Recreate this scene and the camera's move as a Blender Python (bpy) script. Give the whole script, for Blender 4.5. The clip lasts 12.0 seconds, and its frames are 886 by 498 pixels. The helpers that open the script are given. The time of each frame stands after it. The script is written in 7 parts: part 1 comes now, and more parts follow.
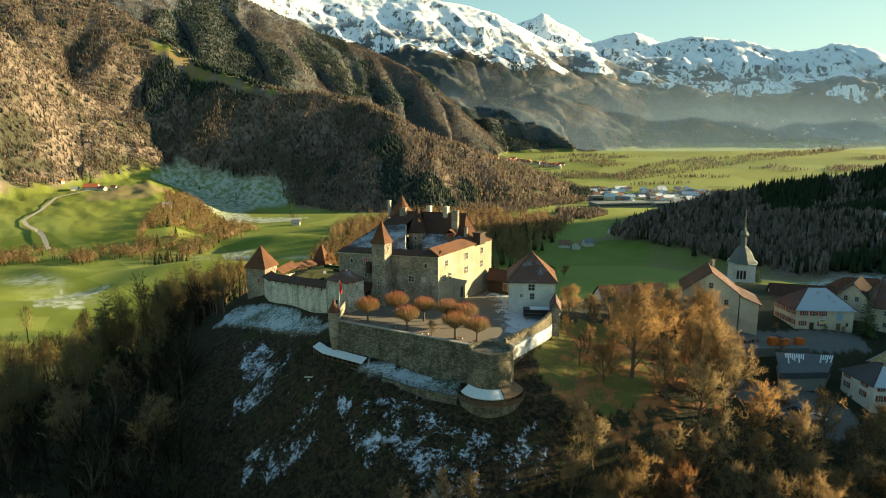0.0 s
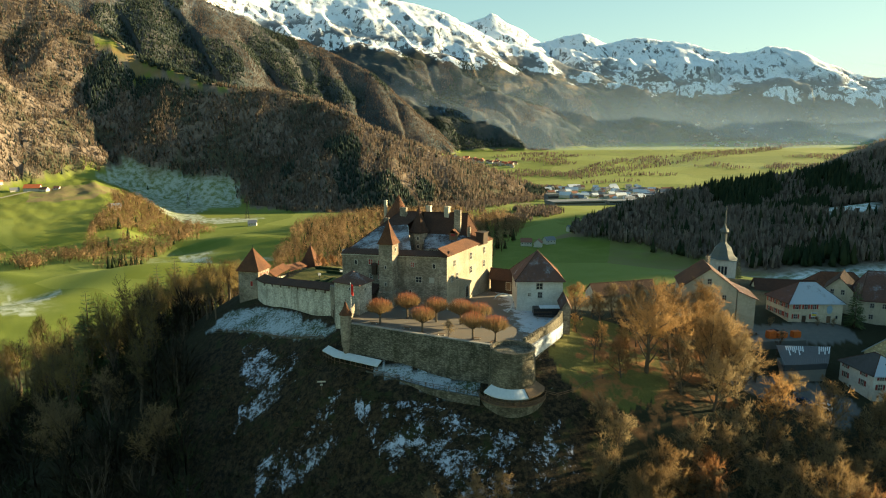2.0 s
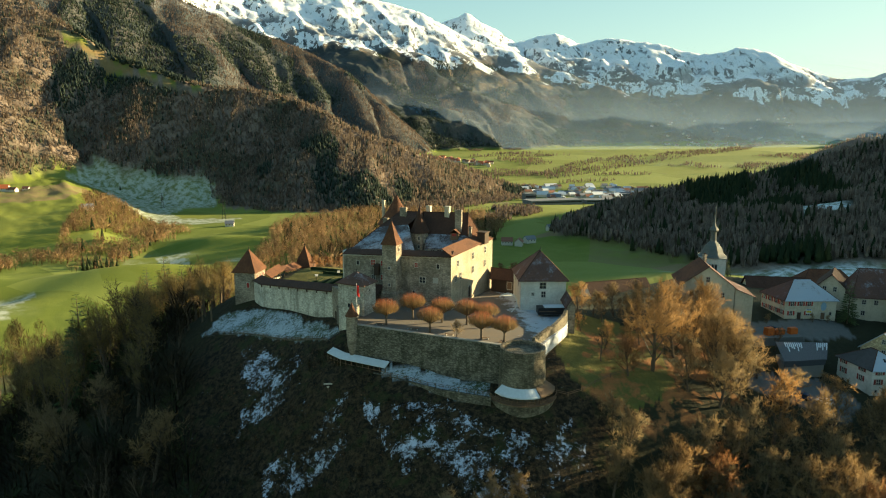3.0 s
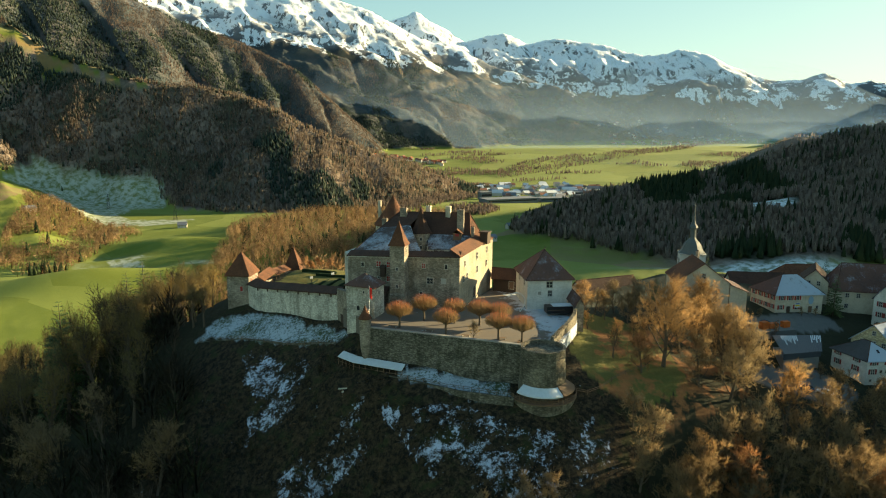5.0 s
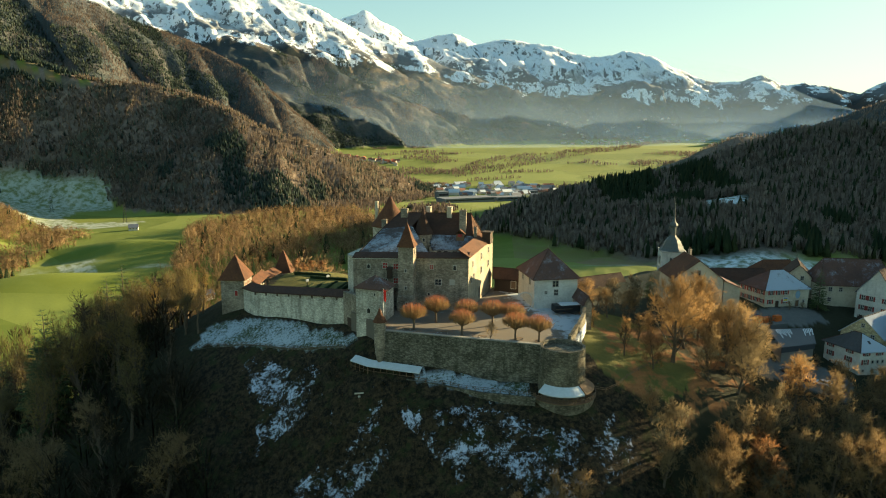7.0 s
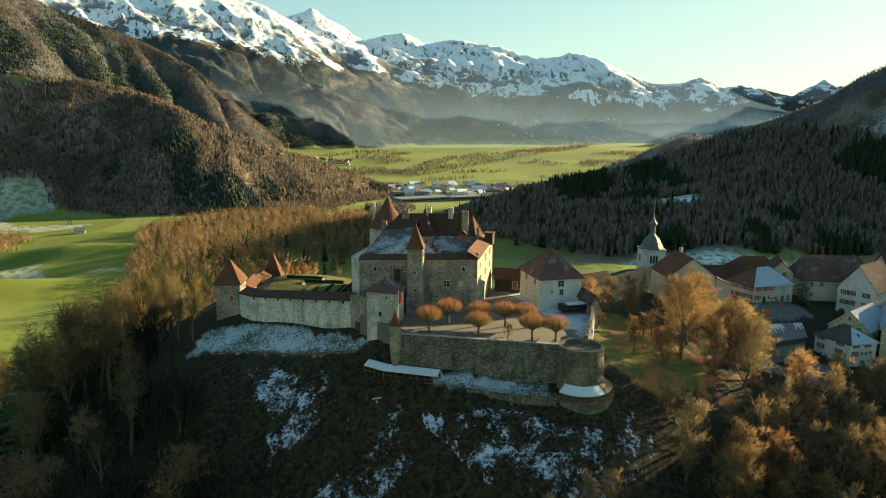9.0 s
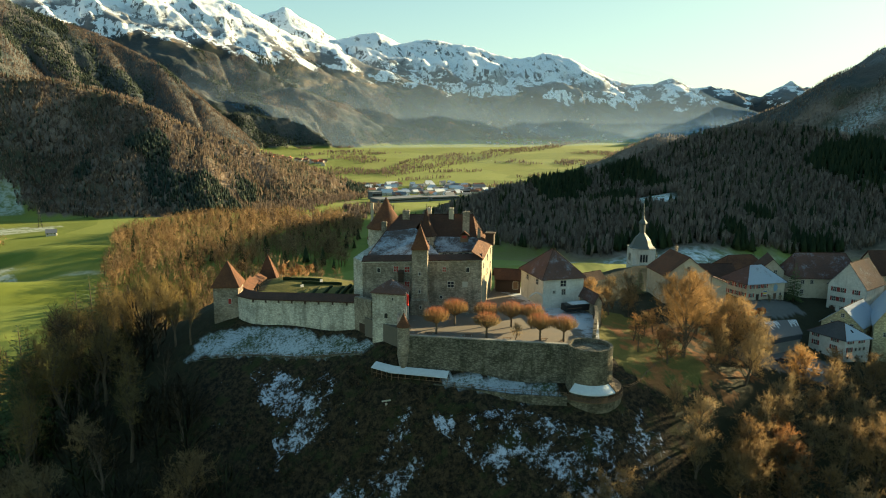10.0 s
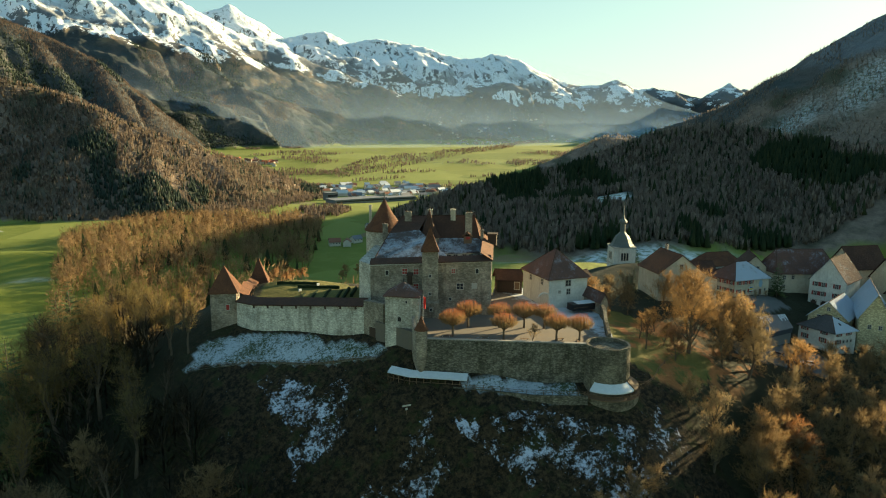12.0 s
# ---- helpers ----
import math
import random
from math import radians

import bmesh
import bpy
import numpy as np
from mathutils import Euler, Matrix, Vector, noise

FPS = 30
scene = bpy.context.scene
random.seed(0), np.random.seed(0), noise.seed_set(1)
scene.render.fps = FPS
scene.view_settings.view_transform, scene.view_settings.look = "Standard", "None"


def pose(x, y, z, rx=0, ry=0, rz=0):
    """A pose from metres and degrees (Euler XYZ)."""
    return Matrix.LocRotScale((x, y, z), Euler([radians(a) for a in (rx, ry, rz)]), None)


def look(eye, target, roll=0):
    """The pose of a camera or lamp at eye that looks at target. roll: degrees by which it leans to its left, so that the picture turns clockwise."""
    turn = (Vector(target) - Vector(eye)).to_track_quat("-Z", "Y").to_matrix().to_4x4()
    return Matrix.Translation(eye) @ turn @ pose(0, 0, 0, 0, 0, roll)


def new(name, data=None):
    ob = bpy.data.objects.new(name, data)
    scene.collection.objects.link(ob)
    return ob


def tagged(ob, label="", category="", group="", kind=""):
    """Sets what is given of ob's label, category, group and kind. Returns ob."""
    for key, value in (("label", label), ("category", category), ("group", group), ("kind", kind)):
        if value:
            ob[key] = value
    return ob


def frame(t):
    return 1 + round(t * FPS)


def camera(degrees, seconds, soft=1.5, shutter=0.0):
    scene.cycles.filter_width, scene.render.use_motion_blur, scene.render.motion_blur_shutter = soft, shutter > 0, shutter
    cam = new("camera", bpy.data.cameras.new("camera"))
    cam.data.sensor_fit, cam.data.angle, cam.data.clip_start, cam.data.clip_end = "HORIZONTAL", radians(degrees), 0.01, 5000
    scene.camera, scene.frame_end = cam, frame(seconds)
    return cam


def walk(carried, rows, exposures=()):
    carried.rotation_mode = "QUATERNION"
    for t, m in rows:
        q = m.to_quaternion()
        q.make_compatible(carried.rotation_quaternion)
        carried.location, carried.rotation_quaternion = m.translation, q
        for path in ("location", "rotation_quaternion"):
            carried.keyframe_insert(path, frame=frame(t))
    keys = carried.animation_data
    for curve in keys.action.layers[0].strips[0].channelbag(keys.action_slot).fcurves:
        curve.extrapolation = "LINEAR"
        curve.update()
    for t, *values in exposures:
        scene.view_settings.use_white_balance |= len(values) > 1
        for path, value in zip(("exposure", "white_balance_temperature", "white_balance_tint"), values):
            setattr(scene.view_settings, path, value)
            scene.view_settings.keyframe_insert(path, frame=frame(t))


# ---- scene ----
cam = camera(68.1, 12.0, soft=1.1)
METRES, EYE, TILT, LEAN, TURN = 100.0, 51.25, -10.2, 0.0, 0.0
ROWS = [
    (0.0, 0.0, 0.0, 0.0, 0.0, 0.0, -0.0),
    (0.5, -0.0417, 0.0031, 0.0008, -1.09, -0.02, 0.18),
    (1.0, -0.0834, 0.007, 0.002, -2.18, -0.06, 0.36),
    (1.5, -0.1247, 0.0118, 0.0033, -3.28, -0.08, 0.52),
    (2.0, -0.1661, 0.0175, 0.0046, -4.36, -0.12, 0.69),
    (2.5, -0.2074, 0.0241, 0.0061, -5.47, -0.16, 0.85),
    (3.0, -0.2486, 0.0317, 0.0076, -6.58, -0.2, 1.01),
    (5.0, -0.4116, 0.0692, 0.0159, -11.02, -0.4, 1.67),
    (5.5, -0.4519, 0.0804, 0.0181, -12.13, -0.44, 1.84),
    (6.0, -0.4891, 0.0919, 0.0203, -13.16, -0.49, 2.01),
    (6.5, -0.5287, 0.1049, 0.0229, -14.26, -0.55, 2.18),
    (7.0, -0.568, 0.1186, 0.0254, -15.37, -0.6, 2.35),
    (9.0, -0.723, 0.1817, 0.0376, -19.85, -0.83, 2.95),
    (9.5, -0.7604, 0.1994, 0.0408, -20.97, -0.9, 3.12),
    (10.0, -0.7976, 0.2179, 0.0443, -22.09, -0.96, 3.3),
    (10.5, -0.8341, 0.2372, 0.0476, -23.2, -1.03, 3.48),
    (11.0, -0.8703, 0.2569, 0.0512, -24.3, -1.09, 3.66),
    (11.5, -0.9063, 0.2778, 0.055, -25.41, -1.16, 3.82),
    (12.0, -0.9416, 0.2996, 0.0587, -26.52, -1.23, 3.98),
]
EXPOSURE = 2.34
walk(cam, [(t, pose(0, 0, EYE, TILT, LEAN, TURN) @ pose(METRES * x, METRES * y, METRES * z, 90 + pitch, roll, yaw)) for t, x, y, z, yaw, pitch, roll in ROWS],
     exposures=[(0.0, EXPOSURE, 5850, -14), (12.0, EXPOSURE, 5850, -14)])

# ---- sky and sun: a low winter sun from the right ----
SUN_AZ, SUN_EL = 77.0, 13.0
world = bpy.data.worlds.new("sky")
scene.world = world
world.use_nodes = True
wn = world.node_tree.nodes
sky = wn.new("ShaderNodeTexSky")
sky.sky_type = "NISHITA"
sky.sun_disc = False
sky.sun_elevation, sky.sun_rotation = radians(SUN_EL), radians(SUN_AZ)
sky.altitude, sky.air_density, sky.dust_density, sky.ozone_density = 800, 1.0, 0.9, 1.2
# the sky is tinted and compressed, evening and paling the glow round the sun
sky_tint, glow, calm = (wn.new("ShaderNodeVectorMath") for _ in range(3))
sky_tint.operation, glow.operation, calm.operation = "MULTIPLY", "MULTIPLY_ADD", "DIVIDE"
sky_tint.inputs[1].default_value = (1.0, 1.0, 1.04)
glow.inputs[1].default_value, glow.inputs[2].default_value = (0.18, 0.185, 0.25), (1.0, 1.0, 1.0)
for a, b in ((sky.outputs["Color"], sky_tint.inputs[0]), (sky_tint.outputs[0], glow.inputs[0]), (sky_tint.outputs[0], calm.inputs[0]), (glow.outputs[0], calm.inputs[1]), (calm.outputs[0], wn["Background"].inputs["Color"])):
    world.node_tree.links.new(a, b)
wn["Background"].inputs["Strength"].default_value = 0.066
sun = new("sun", bpy.data.lights.new("sun", "SUN"))
sun.data.energy, sun.data.angle, sun.data.color = 4.0, radians(0.53), (1.0, 0.67, 0.37)
SUN_DIR = Vector((math.sin(radians(SUN_AZ)) * math.cos(radians(SUN_EL)), math.cos(radians(SUN_AZ)) * math.cos(radians(SUN_EL)), math.sin(radians(SUN_EL))))
sun.matrix_world = look(SUN_DIR * 300, (0, 0, 0))


# ---- materials ----
class Nodes:
    """A small wrapper to write node trees in few lines."""

    def __init__(self, name, rough=0.9, metal=0.0):
        self.mat = bpy.data.materials.new(name)
        self.mat.use_nodes = True
        self.tree = self.mat.node_tree
        self.bsdf = self.tree.nodes["Principled BSDF"]
        self.bsdf.inputs["Roughness"].default_value = rough
        self.bsdf.inputs["Metallic"].default_value = metal
        self.bsdf.inputs["Specular IOR Level"].default_value = 0.25
        self.geo = None

    def put(self, socket, value):
        if isinstance(value, bpy.types.NodeSocket):
            self.tree.links.new(value, socket)
        elif isinstance(value, tuple) and len(value) == 3:
            socket.default_value = (*value, 1.0) if socket.type == "RGBA" else value
        else:
            socket.default_value = value

    def place(self, what="Position"):
        if self.geo is None:
            self.geo = self.tree.nodes.new("ShaderNodeNewGeometry")
        return self.geo.outputs[what]

    def local(self):
        return self.tree.nodes.new("ShaderNodeTexCoord").outputs["Object"]

    def noise(self, size, detail=4, rough=0.6, coords=None, squash=None):
        """Noise with features of about that many metres, 0 to 1."""
        coords = coords or self.place()
        if squash:
            m = self.tree.nodes.new("ShaderNodeVectorMath")
            m.operation = "MULTIPLY"
            self.put(m.inputs[0], coords)
            m.inputs[1].default_value = squash
            coords = m.outputs[0]
        n = self.tree.nodes.new("ShaderNodeTexNoise")
        self.put(n.inputs["Vector"], coords)
        n.inputs["Scale"].default_value = 1.0 / size
        n.inputs["Detail"].default_value = detail
        n.inputs["Roughness"].default_value = rough
        return n.outputs["Fac"]

    def cells(self, size, coords=None, out="Color"):
        n = self.tree.nodes.new("ShaderNodeTexVoronoi")
        self.put(n.inputs["Vector"], coords or self.place())
        n.inputs["Scale"].default_value = 1.0 / size
        return n.outputs[out]

    def step(self, value, low, high, to0=0.0, to1=1.0):
        n = self.tree.nodes.new("ShaderNodeMapRange")
        n.interpolation_type = "SMOOTHSTEP"
        for key, v in (("Value", value), ("From Min", low), ("From Max", high), ("To Min", to0), ("To Max", to1)):
            self.put(n.inputs[key], v)
        return n.outputs[0]

    def math(self, op, a, b=0.0):
        n = self.tree.nodes.new("ShaderNodeMath")
        n.operation = op
        self.put(n.inputs[0], a)
        self.put(n.inputs[1], b)
        return n.outputs[0]

    def mix(self, fac, a, b, blend="MIX"):
        n = self.tree.nodes.new("ShaderNodeMix")
        n.data_type, n.blend_type = "RGBA", blend
        self.put(n.inputs[0], fac)
        self.put(n.inputs[6], a)
        self.put(n.inputs[7], b)
        return n.outputs[2]

    def attr(self, name):
        n = self.tree.nodes.new("ShaderNodeAttribute")
        n.attribute_name = name
        return n.outputs["Fac"]

    def z(self, coords=None):
        n = self.tree.nodes.new("ShaderNodeSeparateXYZ")
        self.put(n.inputs[0], coords or self.place())
        return n.outputs["Z"]

    def up(self):
        n = self.tree.nodes.new("ShaderNodeSeparateXYZ")
        self.put(n.inputs[0], self.place("Normal"))
        return n.outputs["Z"]

    def random(self):
        return self.tree.nodes.new("ShaderNodeObjectInfo").outputs["Random"]

    def island(self):
        return self.place("Random Per Island")

    def done(self, color, bump=None, depth=0.05, strength=0.6, rough=None):
        self.put(self.bsdf.inputs["Base Color"], color)
        if rough is not None:
            self.put(self.bsdf.inputs["Roughness"], rough)
        if bump is not None:
            b = self.tree.nodes.new("ShaderNodeBump")
            b.inputs["Distance"].default_value = depth
            b.inputs["Strength"].default_value = strength
            self.put(b.inputs["Height"], bump)
            self.put(self.bsdf.inputs["Normal"], b.outputs[0])
        return self.mat


def plain(name, color, size=0.4, spread=0.25, rough=0.8, metal=0.0):
    """A near-plain painted, metal or wooden surface with a little dirt at two scales."""
    m = Nodes(name, rough, metal)
    dark = tuple(c * (1 - spread) for c in color)
    c = m.mix(m.noise(size), dark, color)
    c = m.mix(m.step(m.noise(size * 6), 0.45, 0.8, 0.0, spread), c, tuple(c * 0.6 for c in color))
    return m.done(c, m.noise(size * 0.3), 0.01)


def masonry(name, light, dark, size=1.3, stain=(0.10, 0.085, 0.065), stains=0.5, rubble=0.42):
    """Old rubble wall with patched render: coursed stones at a small scale, worn patches, washes and streaks at a large one."""
    m = Nodes(name, 0.95)
    c = m.mix(m.step(m.noise(size * 4, 7, 0.72), 0.42, 0.58), dark, light)
    flat = m.tree.nodes.new("ShaderNodeVectorMath")
    flat.operation = "MULTIPLY"
    m.put(flat.inputs[0], m.place())
    flat.inputs[1].default_value = (1.0, 1.0, 1.9)
    sep = m.tree.nodes.new("ShaderNodeSeparateColor")
    m.put(sep.inputs[0], m.cells(0.62, flat.outputs[0]))
    c = m.mix(rubble, c, m.mix(sep.outputs[0], tuple(v * 0.32 for v in dark), tuple(min(v * 1.3, 0.85) for v in light)))
    joint = m.step(m.cells(0.62, flat.outputs[0], "Distance"), 0.42, 0.62, 0.0, rubble)
    c = m.mix(joint, c, tuple(v * 0.35 for v in dark))
    c = m.mix(m.step(m.noise(0.9, 7, 0.85), 0.50, 0.66, 0.0, min(rubble + 0.25, 0.9)), c, tuple(v * 0.5 for v in dark))
    streak = m.noise(1.6, 5, 0.7, squash=(1.0, 1.0, 0.16))
    c = m.mix(m.step(streak, 0.5, 0.68, 0.0, stains), c, stain)
    return m.done(c, m.noise(0.45, 6, 0.7), 0.12, 0.8)


def tiles_mat(name, warm, dark, snow=0.0, line=0.32):
    """Old clay tiles in courses, with lichen; snow lies in patches where it has not slid."""
    m = Nodes(name, 0.9)
    wave = m.tree.nodes.new("ShaderNodeTexWave")
    wave.bands_direction = "Z"
    wave.inputs["Scale"].default_value = 1.0 / line
    wave.inputs["Distortion"].default_value = 1.2
    wave.inputs["Detail"].default_value = 2.0
    m.put(wave.inputs["Vector"], m.place())
    c = m.mix(m.noise(0.7, 5, 0.7), dark, warm)
    c = m.mix(m.step(m.noise(4.0, 4), 0.4, 0.7, 0.0, 0.6), c, dark)
    c = m.mix(m.math("MULTIPLY", m.cells(0.28, out="Distance"), 0.35), c, tuple(v * 0.5 for v in dark))
    rough = 0.9
    if snow > 0:
        fac = m.math("ADD", m.noise(5.0, 4, 0.6), m.math("ADD", m.math("MULTIPLY", m.noise(0.45, 4, 0.8), 0.5), m.math("MULTIPLY", m.noise(0.9, 3, 0.6, squash=(1.0, 1.0, 0.12)), 0.35)))
        # snow colour dimmed and blued, as shade would leave it
        c = m.mix(m.step(fac, 1.18 - snow * 0.75, 1.52 - snow * 0.75, 0.0, 0.45 + 0.5 * snow), c, (0.44, 0.50, 0.60))
    return m.done(c, m.math("ADD", wave.outputs["Fac"], m.noise(0.3)), 0.06, 0.7, rough)


def let_through(m, color, share):
    """Mixes in light that comes through loose twigs and sprays."""
    mat = m.done(color)
    thin, both = m.tree.nodes.new("ShaderNodeBsdfTranslucent"), m.tree.nodes.new("ShaderNodeMixShader")
    m.put(thin.inputs["Color"], color)
    m.put(both.inputs[0], share)
    m.put(both.inputs[1], m.bsdf.outputs[0])
    m.put(both.inputs[2], thin.outputs[0])
    m.put(m.tree.nodes["Material Output"].inputs["Surface"], both.outputs[0])
    return mat


def twig_mat(name, a, b, tip=None):
    m = Nodes(name, 0.9)
    c = m.mix(m.island(), a, b)
    c = m.mix(m.math("MULTIPLY", m.random(), 0.6), c, tuple(0.5 * (x + y) * k for x, y, k in zip(a, b, (1.25, 1.0, 0.75))))
    if tip:
        c = m.mix(m.attr("tip"), c, tip)
    return let_through(m, c, 0.4)


def forest_mat(name, a, b, c3, through_light=0.45):
    """Woods: each tree has its own tint; the loose sprays let part of the light through."""
    m = Nodes(name, 0.95)
    t = m.attr("tint")
    c = m.mix(m.step(t, 0.0, 0.6), a, b)
    c = m.mix(m.step(t, 0.6, 1.0), c, c3)
    c = m.mix(m.math("MULTIPLY", m.island(), 0.25), c, tuple(v * 0.6 for v in a))
    return let_through(m, c, through_light)


STONE = masonry("old_rubble_stone", (0.41, 0.35, 0.275), (0.20, 0.168, 0.13), 1.3, rubble=0.29)
STONE_PALE = masonry("lime_washed_stone", (0.70, 0.65, 0.56), (0.38, 0.345, 0.29), 1.7, stains=0.4, rubble=0.30)
STONE_WARM = masonry("pale_ochre_stone", (0.44, 0.375, 0.275), (0.32, 0.27, 0.195), 2.2, stains=0.25, rubble=0.12)
STONE_DARK = masonry("mossy_retaining_stone", (0.22, 0.20, 0.16), (0.075, 0.07, 0.052), 1.1, stain=(0.03, 0.034, 0.018), stains=0.6, rubble=0.45)
# bastion stone: stained, and darkened in colour for the shade of trees
STONE_SHADED = masonry("shade_dark_bastion_stone", (0.24, 0.21, 0.155), (0.085, 0.074, 0.054), 1.4, stain=(0.05, 0.048, 0.03), stains=0.75, rubble=0.34)
RENDER_CREAM = masonry("cream_render", (0.58, 0.52, 0.40), (0.47, 0.41, 0.31), 3.0, stains=0.2, rubble=0.06)
RENDER_WHITE = masonry("white_render", (0.68, 0.66, 0.61), (0.55, 0.53, 0.48), 3.0, stains=0.25, rubble=0.08)
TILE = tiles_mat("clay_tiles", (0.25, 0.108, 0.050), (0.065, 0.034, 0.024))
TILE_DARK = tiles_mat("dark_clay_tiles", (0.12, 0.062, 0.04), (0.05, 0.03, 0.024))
TILE_FROST = tiles_mat("frosted_clay_tiles", (0.20, 0.10, 0.07), (0.09, 0.06, 0.055), 0.30)
TILE_SNOW = tiles_mat("snowed_tiles", (0.13, 0.095, 0.09), (0.06, 0.052, 0.054), 0.50)
TILE_WHITE = tiles_mat("snow_covered_tiles", (0.20, 0.14, 0.12), (0.10, 0.08, 0.075), 0.92)
TILE_GREY = tiles_mat("slate_grey_tiles", (0.13, 0.12, 0.12), (0.06, 0.058, 0.06), 0.2)
SNOW = plain("packed_snow", (0.68, 0.71, 0.76), 0.8, 0.3, 0.7)
WOOD = plain("weathered_wood", (0.20, 0.13, 0.08), 0.3, 0.4)
WOOD_DARK = plain("dark_old_wood", (0.075, 0.05, 0.035), 0.3, 0.4)
LIMESTONE = plain("cut_limestone", (0.48, 0.45, 0.39), 0.4, 0.3)
GLASS = plain("window_glass", (0.03, 0.035, 0.045), 0.8, 0.3, 0.12)
RED_PAINT = plain("red_painted_wood", (0.36, 0.05, 0.04), 0.4, 0.3)
RED_CLOTH = plain("red_flag_cloth", (0.70, 0.04, 0.03), 0.4, 0.2)
LEAD = plain("grey_lead_sheet", (0.13, 0.14, 0.13), 0.6, 0.35, 0.55)
IRON = plain("dark_iron", (0.05, 0.05, 0.055), 0.3, 0.2, 0.5, 0.8)
BARK = plain("grey_brown_bark", (0.15, 0.115, 0.08), 0.25, 0.45)
TWIG = twig_mat("bare_twigs", (0.38, 0.258, 0.120), (0.23, 0.155, 0.072))
TWIG_OLIVE = twig_mat("olive_bare_twigs", (0.27, 0.215, 0.088), (0.155, 0.125, 0.050))
# shaded copy of the bare twigs: the slope's shade is in the colour
TWIG_SHADE = twig_mat("shade_dark_twigs", (0.066, 0.056, 0.038), (0.036, 0.034, 0.025))
TWIG_PALE = twig_mat("pale_bare_twigs", (0.34, 0.268, 0.150), (0.20, 0.158, 0.088))
TWIG_RED = twig_mat("beech_twigs_with_dry_leaves", (0.36, 0.20, 0.095), (0.22, 0.125, 0.062))
SHOOT = twig_mat("pollard_shoots", (0.25, 0.185, 0.09), (0.17, 0.125, 0.065), (0.34, 0.10, 0.06))
NEEDLE = forest_mat("conifer_needles", (0.035, 0.055, 0.025), (0.055, 0.075, 0.03), (0.085, 0.095, 0.035))
# the four far woods below: colours raised to stand in for haze
MOUNTAIN_WOODS = forest_mat("haze_pale_mountain_woods", (0.15, 0.122, 0.108), (0.21, 0.165, 0.135), (0.27, 0.20, 0.155))
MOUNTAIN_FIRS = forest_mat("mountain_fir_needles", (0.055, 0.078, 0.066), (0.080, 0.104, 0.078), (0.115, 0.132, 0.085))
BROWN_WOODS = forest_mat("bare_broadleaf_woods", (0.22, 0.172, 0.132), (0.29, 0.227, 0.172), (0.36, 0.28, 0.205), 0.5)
HILL_WOODS = forest_mat("haze_pale_hill_woods", (0.27, 0.22, 0.18), (0.33, 0.265, 0.21), (0.40, 0.32, 0.25))
OLIVE_WOODS = forest_mat("olive_bare_trees", (0.13, 0.105, 0.045), (0.19, 0.15, 0.065), (0.25, 0.20, 0.09), 0.4)
# brighter golden copy of the bare woods, sunlight put into its colour
GORGE_WOODS = forest_mat("sunlit_broadleaf_woods", (0.21, 0.132, 0.068), (0.30, 0.20, 0.105), (0.40, 0.275, 0.15), 0.5)


# ---- building helpers ----
def mesh_from(bm, name):
    data = bpy.data.meshes.new(name)
    bm.normal_update()
    bm.to_mesh(data)
    bm.free()
    return data


def part(name, bm, material, parent, label="", world=False):
    """Links a bmesh as ONE mesh object under a thing or a part. world: its points are given in the world, not in the parent's space."""
    data = bm if isinstance(bm, bpy.types.Mesh) else mesh_from(bm, name)
    if material is not None and not data.materials:
        data.materials.append(material)
    ob = new(name, data)
    ob.parent = parent
    if world:
        m = parent.matrix_basis.copy()
        up = parent.parent
        while up:
            m = up.matrix_basis @ m
            up = up.parent
        data.transform(m.inverted())
    if label:
        ob["label"] = label
    return ob


def thing(name, label, category, place=(0, 0, 0), turn=0.0, group="", kind=""):
    ob = new(name)
    ob.empty_display_size = 0.5
    ob.matrix_basis = pose(*place, 0, 0, turn)
    return tagged(ob, label, category, group, kind)


def solid(name, bm, material, label, category="", group="", kind=""):
    data = mesh_from(bm, name)
    data.materials.append(material)
    return tagged(new(name, data), label, category, group, kind)


def box(bm, x0, y0, z0, x1, y1, z1, m=None):
    p = [Vector(v) for v in ((x0, y0, z0), (x1, y0, z0), (x1, y1, z0), (x0, y1, z0), (x0, y0, z1), (x1, y0, z1), (x1, y1, z1), (x0, y1, z1))]
    v = [bm.verts.new(m @ q if m else q) for q in p]
    for f in ((3, 2, 1, 0), (4, 5, 6, 7), (0, 1, 5, 4), (1, 2, 6, 5), (2, 3, 7, 6), (3, 0, 4, 7)):
        bm.faces.new([v[i] for i in f])
    return bm


def prism(bm, poly, low, high):
    """An upright block on a plan given anticlockwise; low and high are heights, or one height for each corner."""
    n = len(poly)
    low = [low] * n if isinstance(low, (int, float)) else low
    high = [high] * n if isinstance(high, (int, float)) else high
    a = [bm.verts.new((x, y, z)) for (x, y), z in zip(poly, low)]
    b = [bm.verts.new((x, y, z)) for (x, y), z in zip(poly, high)]
    bm.faces.new(a[::-1])
    bm.faces.new(b)
    for i in range(n):
        j = (i + 1) % n
        bm.faces.new((a[i], a[j], b[j], b[i]))
    return bm


def slab(bm, corners, thick=0.25):
    """A roof plane: a closed polygon in space, given anticlockwise from above, with thickness downwards."""
    top = [bm.verts.new(c) for c in corners]
    low = [bm.verts.new((c[0], c[1], c[2] - thick)) for c in corners]
    bm.faces.new(top)
    bm.faces.new(low[::-1])
    n = len(corners)
    for i in range(n):
        j = (i + 1) % n
        bm.faces.new((low[i], low[j], top[j], top[i]))
    return bm


